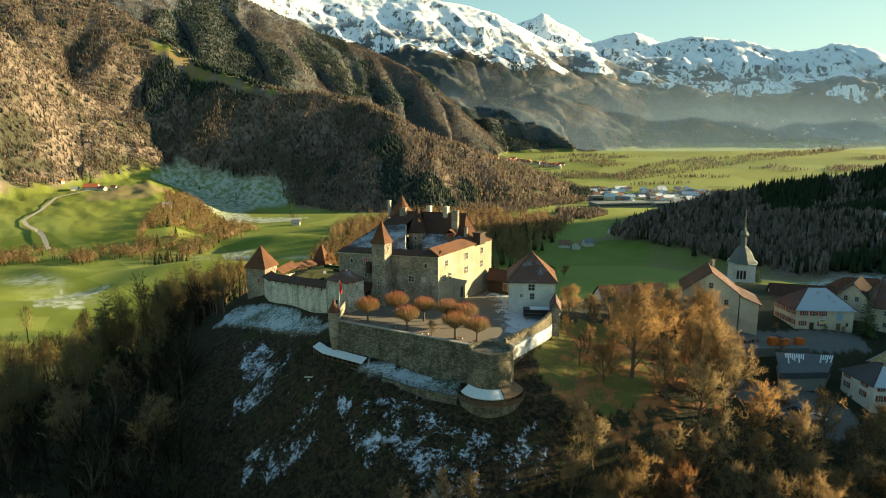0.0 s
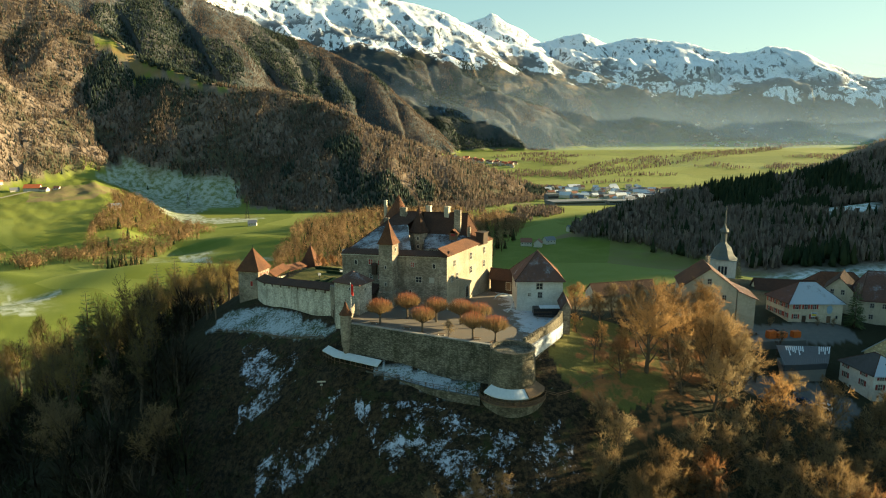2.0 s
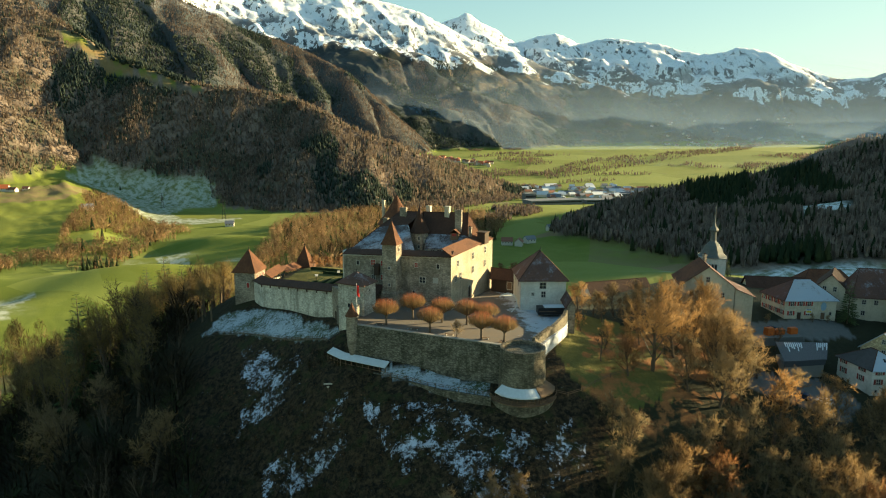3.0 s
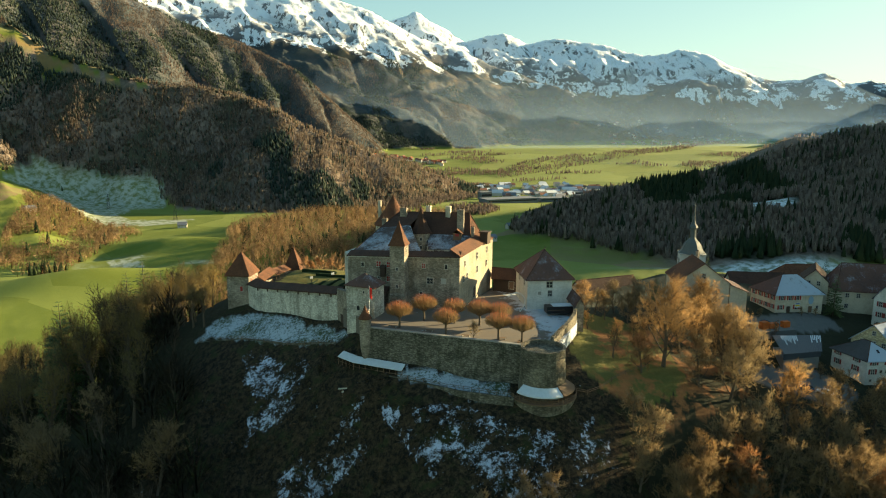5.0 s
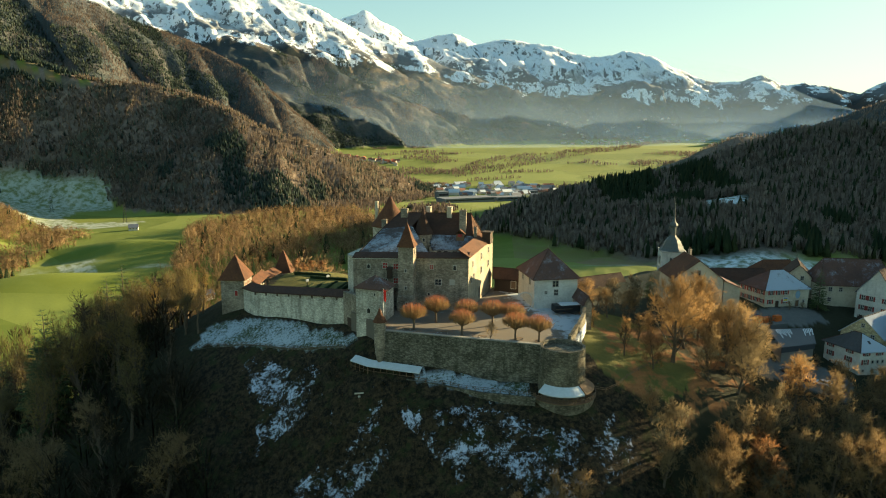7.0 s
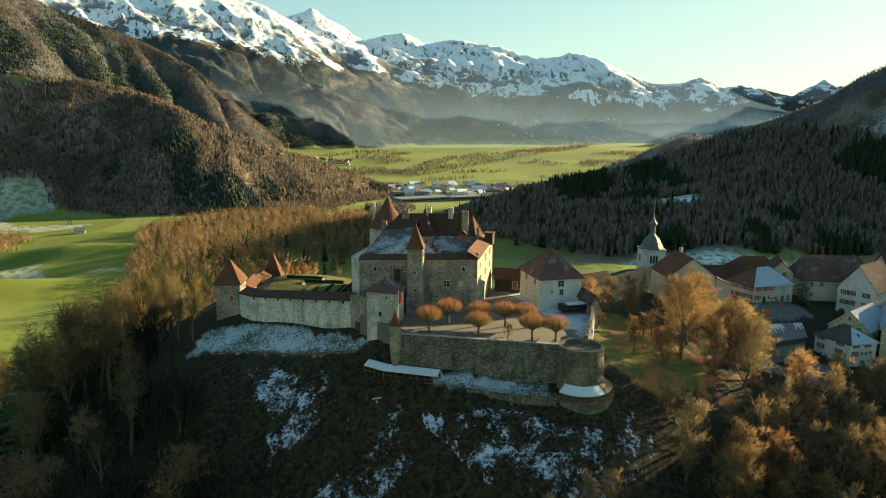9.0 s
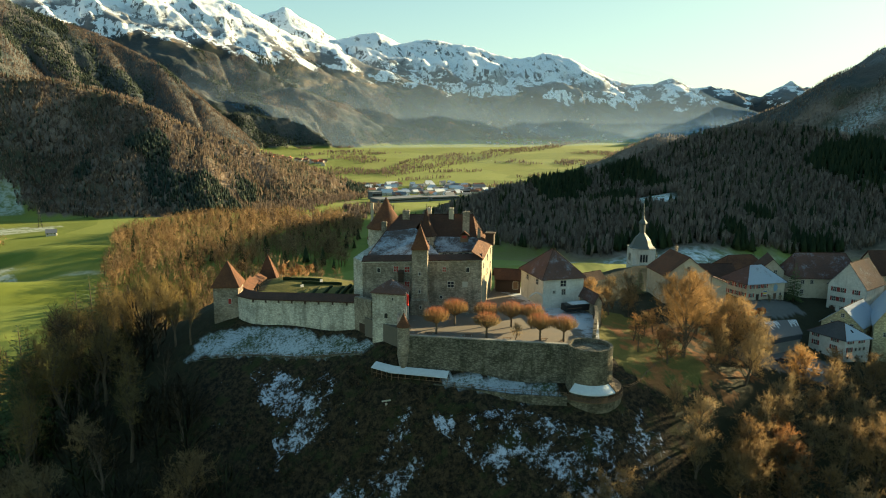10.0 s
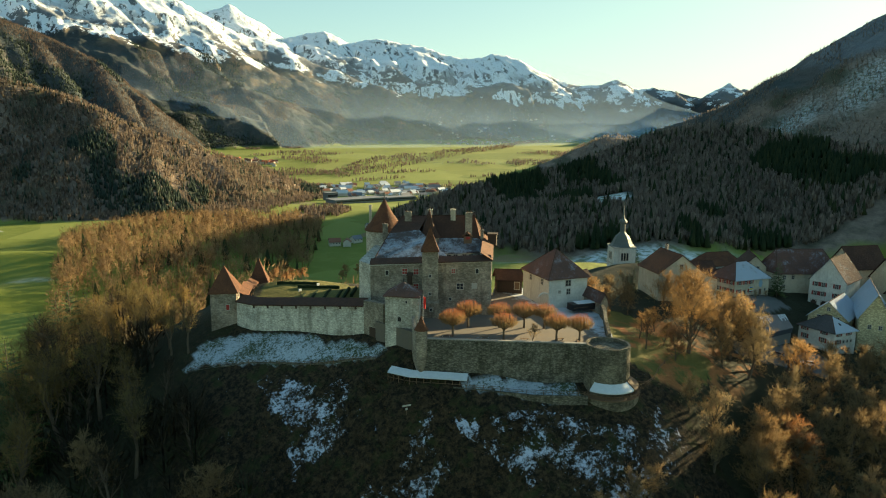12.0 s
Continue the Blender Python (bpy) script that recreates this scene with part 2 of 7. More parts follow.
def turned(bm, profile, sides=24, cx=0.0, cy=0.0, start=0.0):
    """A round or many-sided body: (radius, height) pairs from the bottom up."""
    rings = []
    for r, z in profile:
        if r < 1e-4:
            rings.append([bm.verts.new((cx, cy, z))])
        else:
            rings.append([bm.verts.new((cx + r * math.cos(start + 2 * math.pi * i / sides), cy + r * math.sin(start + 2 * math.pi * i / sides), z)) for i in range(sides)])
    if len(rings[0]) > 1:
        bm.faces.new(rings[0][::-1])
    if len(rings[-1]) > 1:
        bm.faces.new(rings[-1])
    for a, b in zip(rings, rings[1:]):
        for i in range(sides):
            j = (i + 1) % sides
            if len(a) == 1:
                bm.faces.new((a[0], b[j], b[i]))
            elif len(b) == 1:
                bm.faces.new((a[i], a[j], b[0]))
            else:
                bm.faces.new((a[i], a[j], b[j], b[i]))
    return bm


def tube(bm, a, b, r0, r1, sides=5, caps=True):
    a, b = Vector(a), Vector(b)
    d = (b - a).normalized()
    s = d.orthogonal().normalized()
    u = d.cross(s)
    ring = lambda c, r: [bm.verts.new(c + (s * math.cos(2 * math.pi * i / sides) + u * math.sin(2 * math.pi * i / sides)) * r) for i in range(sides)]
    p, q = ring(a, r0), ring(b, r1)
    for i in range(sides):
        j = (i + 1) % sides
        bm.faces.new((p[i], p[j], q[j], q[i]))
    if caps:
        bm.faces.new(p[::-1])
        bm.faces.new(q)
    return bm


# ---- land: heights of the ground ----
_rng = np.random.default_rng(7)
_table = _rng.random((256, 256))


def lattice(x, y):
    """Smooth value noise on a unit grid, -1 to 1."""
    xi, yi = np.floor(x).astype(int), np.floor(y).astype(int)
    fx, fy = x - xi, y - yi
    fx, fy = fx * fx * (3 - 2 * fx), fy * fy * (3 - 2 * fy)
    g = lambda i, j: _table[i & 255, j & 255]
    a = g(xi, yi) * (1 - fx) + g(xi + 1, yi) * fx
    b = g(xi, yi + 1) * (1 - fx) + g(xi + 1, yi + 1) * fx
    return (a * (1 - fy) + b * fy) * 2 - 1


def fbm(x, y, size, octaves=5, gain=0.5):
    total, amp, f = np.zeros_like(x), 1.0, 1.0 / size
    for k in range(octaves):
        total += amp * lattice(x * f + 17.3 * k, y * f - 9.1 * k)
        amp *= gain
        f *= 2.03
    return total


def ridged(x, y, size, octaves=4):
    total, amp, f, w = np.zeros_like(x), 1.0, 1.0 / size, 0.0
    for k in range(octaves):
        total += amp * (1 - np.abs(lattice(x * f + 31.7 * k, y * f + 5.9 * k)))
        w += amp
        amp *= 0.5
        f *= 2.1
    return total / w


# crests of the hills and mountains: x, y, height
SPUR = [(-998, 1301, 359), (-940, 1356, 288), (-879, 1408, 237), (-817, 1433, 179), (-748, 1448, 114), (-684, 1458, 66), (-640, 1456, 20), (-618, 1443, -39)]
WOODED = [(-1440, 1729, 618), (-1136, 1790, 511), (-888, 1792, 383), (-707, 1763, 277), (-629, 1740, 223), (-541, 1685, 196), (-405, 1641, 149), (-267, 1638, 136), (-197, 1628, 118), (-137, 1564, 93)]
NOSE = [(-197, 1628, 116), (-137, 1564, 93), (-99, 1487, 75), (-30, 1470, 41), (83, 1468, 2), (216, 1515, -43), (334, 1575, -87)]
FLANK = [(-2146, 2765, 1124), (-1776, 2840, 988), (-1364, 2895, 833), (-1040, 2941, 689), (-814, 2971, 591), (-561, 3029, 476), (-320, 3080, 403), (-110, 2998, 295), (39, 2880, 155), (176, 2794, 8)]
SNOWY = [(-1911, 3740, 1096), (-1412, 4009, 1019), (-1037, 4173, 898), (-785, 4279, 866), (-334, 4337, 864), (-157, 4347, 879), (164, 4347, 832), (339, 4287, 761), (613, 4206, 614), (874, 4108, 522), (1089, 4005, 420), (1284, 3873, 339), (1416, 3741, 275), (1653, 3588, 162), (1826, 3503, 102), (2035, 3444, 35)]
RANGE_A = [(225, 4855, 732), (581, 4825, 812), (696, 4810, 862), (854, 4784, 745), (1044, 4736, 670), (1316, 4668, 717), (1461, 4625, 641), (1679, 4550, 671), (1906, 4460, 641), (2201, 4299, 541), (2399, 4158, 581), (2526, 4082, 552), (2666, 3957, 446), (2826, 3840, 373)]
RANGE_B = [(2826, 3850, 374), (2989, 3735, 370), (3081, 3657, 399), (3197, 3566, 331), (3283, 3497, 346), (3362, 3419, 330), (3496, 3292, 273), (3564, 3215, 309), (3608, 3163, 370), (3657, 3105, 326), (3757, 2978, 306), (3917, 2757, 457)]
DARK_HILL = [(298, 874, -61), (360, 899, -48), (448, 930, -37), (546, 949, -27), (643, 952, -13), (741, 947, 20), (817, 944, 43), (893, 922, 58), (936, 872, 55), (922, 758, 36), (906, 597, 22), (913, 473, 8)]
SHOULDER = [(936, 872, 30), (760, 800, -10), (620, 770, -30), (540, 745, -36), (480, 690, -48), (430, 800, -54)]
KNOB = [(1269, 1821, -60), (1357, 1802, 8), (1405, 1775, 36), (1453, 1732, 35), (1533, 1657, -4)]
# last three points lie out of view, set to shade the dark hill
BLUE_SLOPE = [(1908, 2264, -30), (1996, 2113, 66), (2068, 1964, 124), (2132, 1811, 193), (2168, 1680, 272), (2219, 1609, 329), (2247, 1530, 380), (2283, 1432, 448), (2330, 1300, 485), (2386, 1098, 450), (2429, 880, 400)]
# unseen ridge, added out of view to shade the village
UNSEEN_RIDGE = [(2440, 1220, 300), (2540, 940, 430), (2590, 815, 590), (2600, 750, 595), (2680, 685, 480)]

# spot heights of the castle rock, of the village and of the slopes round them: x, y, height
ROCK = [(-25, 177, -3), (-31, 180, -4), (-34, 185, -4.5), (-33, 174, -8), (-21, 162, -9), (-8, 156, -10), (5, 149, -10.5), (12, 144, -11), (20, 148, -9.5), (-16, 150, -13), (-6, 145, -15), (-13, 135, -25), (0, 131, -23), (10, 131, -22), (17, 142, -13), (19, 137, -17),
        (-35.5, 164.4, -14.9), (-41, 154, -31), (-58, 175, -28), (-54, 195, -13), (-63, 192, -19), (-51, 203, -8), (-36, 193, -4), (-66, 222, -8), (-80, 225, -14), (-98, 220, -28)]
TOP = [(-15, 212, -1), (10, 200, -1), (0, 170, -3), (28, 190, -1), (-40, 230, -1), (-48, 258, -2), (-12, 248, -4), (22, 232, -6), (33, 172, -5), (44, 178, -7), (27, 151, -9), (53, 160, -10), (50, 148, -13), (62, 172, -9), (60, 200, -6), (42, 215, -8)]
VILLAGE = [(81, 184, -8), (95, 188, -8), (105, 186, -7.5), (122, 188, -7.5), (90, 152, -17), (104, 150, -17), (112, 165, -15), (77, 164, -14), (98, 168, -14), (125, 270, -12), (140, 220, -9), (165, 190, -8), (175, 235, -12), (210, 200, -12)]
LOWER = [(0, 100, -52), (50, 118, -34), (90, 118, -32), (40, 135, -23), (-60, 138, -52), (-105, 180, -46), (-135, 230, -54), (-105, 262, -32), (150, 125, -30), (-30, 60, -72), (60, 60, -66), (0, 0, -90), (-150, 100, -86), (150, 50, -74), (-210, 200, -90)]
BEHIND = [(-40, 300, -24), (20, 285, -28), (0, 340, -56), (85, 320, -40), (150, 325, -42), (-120, 320, -62), (225, 300, -38), (250, 235, -28), (300, 400, -58), (390, 490, -60), (280, 520, -60), (0, 420, -90), (-200, 400, -98), (180, 440, -75), (-300, 250, -98), (330, 250, -36), (360, 150, -50)]
_spots = np.array(ROCK + TOP + VILLAGE + LOWER + BEHIND, float)


def _plate(r2):
    return 0.5 * r2 * np.log(r2 + 1e-9)


def _weights():
    p = _spots[:, :2] / 100.0
    n = len(p)
    k = _plate(((p[:, None] - p[None]) ** 2).sum(2)) + np.eye(n) * 0.0015
    q = np.hstack([np.ones((n, 1)), p])
    a = np.block([[k, q], [q.T, np.zeros((3, 3))]])
    return np.linalg.solve(a, np.concatenate([_spots[:, 2], np.zeros(3)]))


_w = _weights()


def hill(x, y):
    px, py = x / 100.0, y / 100.0
    z = _w[-3] + _w[-2] * px + _w[-1] * py
    for (sx, sy, _), w in zip(_spots, _w):
        z = z + w * _plate((px - sx / 100.0) ** 2 + (py - sy / 100.0) ** 2)
    return z


def crest(x, y, line, slope, gully, size, skew=0.0, stretch=1.0, flat=0.0):
    """The tent under a crest line; ribs and gullies run down its sides, slanted by skew."""
    best, along, away = np.full_like(x, -1e9), np.zeros_like(x), np.zeros_like(x)
    start = 0.0
    for (ax, ay, az), (bx, by, bz) in zip(line, line[1:]):
        dx, dy = bx - ax, by - ay
        length = math.hypot(dx, dy)
        t = np.clip(((x - ax) * dx + (y - ay) * dy) / length ** 2, 0, 1)
        d = np.maximum(np.hypot(x - ax - t * dx, y - ay - t * dy) - flat, 0)
        h = az + t * (bz - az) - slope * d
        k = h > best
        best, along, away = np.where(k, h, best), np.where(k, start + t * length, along), np.where(k, d, away)
        start += length
    warp = 0.25 * size * fbm(x, y, size * 1.3, 3)
    s = (along * 0.6 + 0.4 * (x - 0.2 * y) + skew * away + warp) / (size * stretch)
    rib = np.abs(s - np.floor(s) - 0.5) * 4 - 1
    fine = s * 2.7 + 0.5 * fbm(x, y, size * 0.5, 2)
    rib = rib * 0.7 + 0.3 * (np.abs(fine - np.floor(fine) - 0.5) * 4 - 1)
    rib = rib + 0.25 * (0.6 - ridged(x, y, size * 0.5))
    return best - slope * gully * rib * np.minimum(away, size * 1.2)


def smax(a, b, k):
    h = np.clip(0.5 + 0.5 * (a - b) / k, 0, 1)
    return b * (1 - h) + a * h + k * h * (1 - h)


def valley(x, y):
    r = np.hypot(x + 45, y - 15)
    return -100 + 0.040 * np.clip(r - 1650, 0, None) + 6 * fbm(x, y, 520, 2) + 0.5 * fbm(x, y, 70, 2)


def base_land(x, y):
    """The valley floor, with the sloping shelf of meadows on its west side."""
    shelf = -57 + 0.09 * (y - 1230) - 0.35 * np.clip(x + 430 + 0.50 * (y - 1000), 0, None) - 0.35 * np.clip(900 - y, 0, None)
    swell = lambda cx, cy, tilt, along, across: np.exp(-(((x - cx + tilt * (y - cy)) / along) ** 2 + ((y - cy - tilt * (x - cx)) / across) ** 2))
    roll = 13 * swell(-265, 690, 0.12, 85, 32) - 13 * swell(-265, 772, 0.1, 62, 30) + 12 * swell(-215, 880, -0.15, 95, 32) + 7 * swell(-430, 700, -0.5, 55, 26) - 10 * swell(-375, 625, 0.7, 55, 26) - 9 * swell(-290, 850, 0.2, 45, 24)
    return smax(valley(x, y), np.minimum(shelf, -40), 8) + roll


def far_land(x, y):
    z = base_land(x, y)
    z = smax(z, crest(x, y, SPUR, 1.35, 0.08, 150, 0.3), 8)
    z = smax(z, crest(x, y, WOODED, 1.02, 0.10, 170, 0.3, 1.0, 4), 10)
    z = smax(z, crest(x, y, NOSE, 0.68, 0.13, 150, 0.3, 1.0, 4), 10)
    z = smax(z, crest(x, y, FLANK, 0.92, 0.16, 300, -0.3, 1.0, 10), 14)
    z = smax(z, crest(x, y, SNOWY, 0.66, 0.13, 330, -0.9, 1.0, 6), 10)
    z = smax(z, crest(x, y, RANGE_A, 0.66, 0.30, 380, -0.6, 1.0, 2), 6)
    z = smax(z, crest(x, y, RANGE_B, 0.66, 0.30, 380, -0.6, 1.0, 2), 6)
    z = smax(z, crest(x, y, DARK_HILL, 0.42, 0.12, 170), 8)
    z = smax(z, crest(x, y, SHOULDER, 0.26, 0.16, 120), 8)
    z = smax(z, crest(x, y, KNOB, 0.45, 0.1, 150), 8)
    z = smax(z, crest(x, y, BLUE_SLOPE, 0.66, 0.14, 300, 0.0, 1.0, 6), 14)
    z = smax(z, crest(x, y, UNSEEN_RIDGE, 0.85, 0.1, 300), 14)
    return z


def ground_z(x, y):
    x, y = np.asarray(x, float), np.asarray(y, float)
    r = np.hypot(x - 20, y - 190)
    f = np.clip((r - 330) / 260, 0, 1)
    f = f * f * (3 - 2 * f)
    near = np.where(f < 1, hill(x, y) + (0.5 + np.clip((r - 60) / 200, 0, 1)) * fbm(x, y, 16, 4, 0.55) * 0.8, 0)
    return near * (1 - f) + far_land(x, y) * f


def gz(x, y):
    return float(ground_z(np.array([x]), np.array([y]))[0])


def inside(x, y, poly):
    x, y = np.asarray(x, float), np.asarray(y, float)
    hit = np.zeros(x.shape, bool)
    for (ax, ay), (bx, by) in zip(poly, poly[1:] + poly[:1]):
        cross = (ay > y) != (by > y)
        hit ^= cross & (x < (bx - ax) * (y - ay) / (by - ay + 1e-12) + ax)
    return hit


# ---- land: one sheet from under the camera to behind the last range ----
ROCK_AT = (-12.0, 160.0)
CLEARING = [(-770, 1745), (-700, 1756), (-640, 1730), (-560, 1680), (-430, 1637), (-380, 1630), (-420, 1618), (-500, 1632), (-590, 1668), (-690, 1715)]
FOOT_WOOD = [(-300, 1420), (-290, 1300), (-200, 1230), (-60, 1220), (60, 1240), (170, 1320), (280, 1450), (390, 1600), (440, 1700), (330, 1720), (100, 1640), (-100, 1560)]
HOLLOW = [(-620, 1400), (-600, 1500), (-520, 1500), (-414, 1462), (-350, 1425), (-330, 1360), (-380, 1330), (-390, 1260), (-340, 1190), (-249, 1160), (-249, 1110), (-358, 1110), (-470, 1270), (-545, 1370)]
SNOWY_FIELD = [(-270, 730), (-275, 820), (-245, 835), (-230, 736)]
LOW_SNOW = [(-380, 575), (-372, 632), (-335, 645), (-330, 560)]
BENCH_LEFT = [(-79, 219), (-74, 226), (-61, 219), (-48, 205), (-39, 193), (-33.5, 184), (-36.5, 182.5), (-41, 187.5), (-50, 196), (-64, 207.5)]
BENCH_FRONT = [(-22.5, 161.5), (-19.5, 163.2), (-7.5, 158.4), (4, 152.0), (3.6, 147.4), (-3.3, 150.6), (-12, 154.6)]
LAWN = [(25, 150), (22, 158), (30, 172), (33, 186), (46, 190), (60, 176), (50, 150), (38, 146)]
LEAVES = [(27, 148), (27, 158), (34, 172), (44, 179), (60, 180), (70, 168), (66, 150), (50, 140), (38, 142)]
COURT_YARD = [(82, 178), (84, 190), (122, 188), (122, 178)]
DRIFTS = [[(-68, 197), (-60, 198), (-50, 187), (-45, 179), (-50, 171), (-58, 173), (-61, 184)], [(-48, 160), (-43, 163), (-30, 152), (-30, 147), (-38, 148), (-47, 154)], [(-27, 154), (-20, 153.5), (-12, 150), (-3, 143), (10, 137), (19, 138), (24, 132), (14, 127), (-5, 124), (-19, 136), (-25, 146)]]
GARDEN = [(-60, 224), (-50, 212), (-37, 199), (-33, 203), (-20, 227), (-26, 250), (-48, 257)]
CAR_PARK = [(72, 158), (76, 166), (98, 160), (101, 148), (92, 143), (84, 150)]


def soft_in(x, y, poly, edge=2.5):
    """1 inside a plan, with a ragged edge."""
    nx, ny = x + edge * fbm(x, y, edge * 3, 3), y + edge * fbm(y, x, edge * 3, 3)
    return inside(nx, ny, poly).astype(float)


def zones(x, y, z):
    r = np.hypot(x + 45, y - 15)
    rise = far_land(x, y) - base_land(x, y)
    n = fbm(x, y, 90, 4)
    wood = np.clip((rise + 10 * n - 10) / 8, 0, 1) * (np.hypot(x - 20, y - 190) > 420)
    wood = np.maximum(wood, soft_in(x, y, FOOT_WOOD, 14))
    wood *= 1 - soft_in(x, y, CLEARING, 14)
    alpine = np.clip((r - 2400) / 60, 0, 1) * np.clip((rise + 6 * n - 6) / 10, 0, 1)
    high = np.clip((r - 3600) / 60, 0, 1)
    lofty = np.clip((r - 4480) / 60, 0, 1) * (x > 500)
    dry = soft_in(x, y, CLEARING, 20)
    dell = soft_in(x, y, HOLLOW, 14) * np.clip((56 - rise) / 12, 0, 1)
    frost = 0.46 * dell
    wood *= 1 - dell
    frost = np.maximum(frost, 0.42 * np.maximum(soft_in(x, y, SNOWY_FIELD, 8), soft_in(x, y, LOW_SNOW, 8)))
    frost = np.maximum(frost, 0.55 * np.exp(-(((x - 1720) / 130) ** 2 + ((y - 1340) / 60) ** 2) ** 2))
    frost = np.maximum(frost, 0.5 * np.exp(-(((x - 1900) / 120) ** 2 + ((y - 1230) / 70) ** 2) ** 2))
    frost = np.maximum(frost, np.exp(-(((x - 405) / 125) ** 2 + ((y - 560 + 0.25 * (x - 405)) / 24) ** 2) ** 2))
    frost = np.maximum(frost, np.exp(-((((x - 534) * 0.8 - (y - 748) * 0.6) / 31) ** 2 + (((x - 534) * 0.6 + (y - 748) * 0.8) / 36) ** 2) ** 3))
    for cx, cy, ax, ay in ((-372, 612, 46, 22), (-415, 655, 40, 20), (-268, 832, 34, 15), (-262, 782, 60, 16), (-172, 764, 20, 14)):
        frost = np.maximum(frost, (0.34 + 0.25 * n) * np.exp(-(((x - cx) / ax) ** 2 + ((y - cy + 0.4 * (x - cx)) / ay) ** 2) ** 2))
    near = np.hypot(x - 10, y - 190) < 400
    crag = near * np.clip((105 - np.hypot(x - ROCK_AT[0], y - ROCK_AT[1])) / 30, 0, 1) * (x < 30)
    bench = np.maximum(soft_in(x, y, BENCH_LEFT, 0.8), soft_in(x, y, BENCH_FRONT, 0.5))
    drift = np.maximum.reduce([soft_in(x, y, p, 5.0) for p in DRIFTS])
    lawn = np.maximum(soft_in(x, y, LAWN, 2), soft_in(x, y, GARDEN, 1))
    leaf = soft_in(x, y, LEAVES, 4)
    paved = np.maximum(soft_in(x, y, COURT_YARD, 0.6), soft_in(x, y, CAR_PARK, 0.8))
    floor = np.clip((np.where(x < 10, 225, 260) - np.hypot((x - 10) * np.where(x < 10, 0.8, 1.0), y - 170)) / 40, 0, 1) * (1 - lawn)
    return dict(high=high, dry=dry, lofty=lofty, wood=wood, alpine=alpine, frost=frost, crag=crag, drift=drift, bench=bench, lawn=lawn, leaf=leaf, paved=paved, floor=floor)


def land_material():
    m = Nodes("land", 0.95)
    # meadows, in fields of slightly different green
    tone = m.cells(150)
    sep = m.tree.nodes.new("ShaderNodeSeparateColor")
    m.put(sep.inputs[0], tone)
    field = m.mix(sep.outputs[0], (0.115, 0.147, 0.017), (0.172, 0.190, 0.025))
    field = m.mix(m.step(sep.outputs[2], 0.6, 0.65, 0, 0.7), field, (0.21, 0.24, 0.05))
    field = m.mix(m.step(sep.outputs[1], 0.975, 0.985), field, (0.20, 0.15, 0.075))
    field = m.mix(m.step(m.noise(28, 5), 0.4, 0.8), field, (0.17, 0.20, 0.035))
    field = m.mix(m.step(m.noise(2.0, 5, 0.7), 0.4, 0.8, 0, 0.4), field, (0.12, 0.16, 0.035))
    c = m.mix(m.attr("dry"), field, m.mix(m.noise(20, 5), (0.17, 0.12, 0.05), (0.26, 0.18, 0.075)))
    # woodland floor
    # litter raised with the far woods, pale for haze over shaded hills
    litter = m.mix(m.step(m.noise(9, 6, 0.75), 0.35, 0.65), (0.14, 0.110, 0.090), (0.225, 0.176, 0.136))
    litter = m.mix(m.step(m.noise(130, 4), 0.48, 0.62, 0, 0.8), litter, (0.04, 0.048, 0.024))
    c = m.mix(m.attr("wood"), c, litter)
    c = m.mix(m.attr("frost"), c, m.mix(m.step(m.noise(9, 5), 0.35, 0.62), (0.16, 0.19, 0.12), (0.68, 0.72, 0.76)))
    # alpine ground: grey-brown leafless forest below, then firs and meadows, then snow broken by rock and trees
    bare_wood = m.mix(m.noise(35, 6, 0.75), (0.05, 0.053, 0.056), (0.12, 0.11, 0.098))
    fir = m.mix(m.noise(24, 6, 0.75), (0.034, 0.046, 0.05), (0.08, 0.09, 0.09))
    bare_wood = m.mix(m.attr("high"), bare_wood, m.mix(m.noise(20, 8, 0.8), (0.042, 0.041, 0.043), (0.105, 0.086, 0.074)))
    fir = m.mix(m.attr("high"), fir, m.mix(m.noise(18, 8, 0.8), (0.024, 0.033, 0.038), (0.06, 0.068, 0.068)))
    low = m.mix(m.step(m.noise(170, 6, 0.66), 0.44, 0.56), fir, bare_wood)
    alm = m.math("MULTIPLY", m.step(m.noise(200, 6, 0.6), 0.50, 0.62), m.math("MULTIPLY", m.step(m.z(), 180.0, 260.0), m.attr("high")))
    low = m.mix(m.math("MULTIPLY", alm, 0.6), low, m.mix(m.noise(40, 5), (0.27, 0.19, 0.10), (0.38, 0.27, 0.15)))
    cliff = m.mix(m.noise(30, 6, 0.75, squash=(1.0, 1.0, 0.5)), (0.17, 0.19, 0.22), (0.44, 0.43, 0.42))
    low = m.mix(m.math("MULTIPLY", m.step(m.up(), 0.74, 0.62), m.step(m.z(), 480.0, 620.0)), low, cliff)
    sep_x = m.tree.nodes.new("ShaderNodeSeparateXYZ")
    m.put(sep_x.inputs[0], m.place())
    east_side = m.math("MULTIPLY", m.math("MINIMUM", m.math("MAXIMUM", sep_x.outputs["X"], -600.0), 2200.0), 0.105)
    height = m.math("ADD", m.z(), m.math("MULTIPLY", m.noise(190, 7, 0.60), 300.0))
    height = m.math("ADD", height, east_side)
    snow = m.math("MULTIPLY", m.step(height, 590.0, 604.0), m.attr("high"))
    trees = m.math("MULTIPLY", m.step(m.noise(150, 8, 0.66, squash=(1.0, 0.7, 1.6)), 0.49, 0.51), m.step(height, 830.0, 690.0))
    crags = m.math("MULTIPLY", m.step(m.noise(42, 6, 0.66, squash=(1.6, 1.0, 0.14)), 0.535, 0.56), m.step(m.up(), 0.88, 0.74))
    keep = m.math("MULTIPLY", m.math("SUBTRACT", 1.0, trees), m.math("SUBTRACT", 1.0, crags))
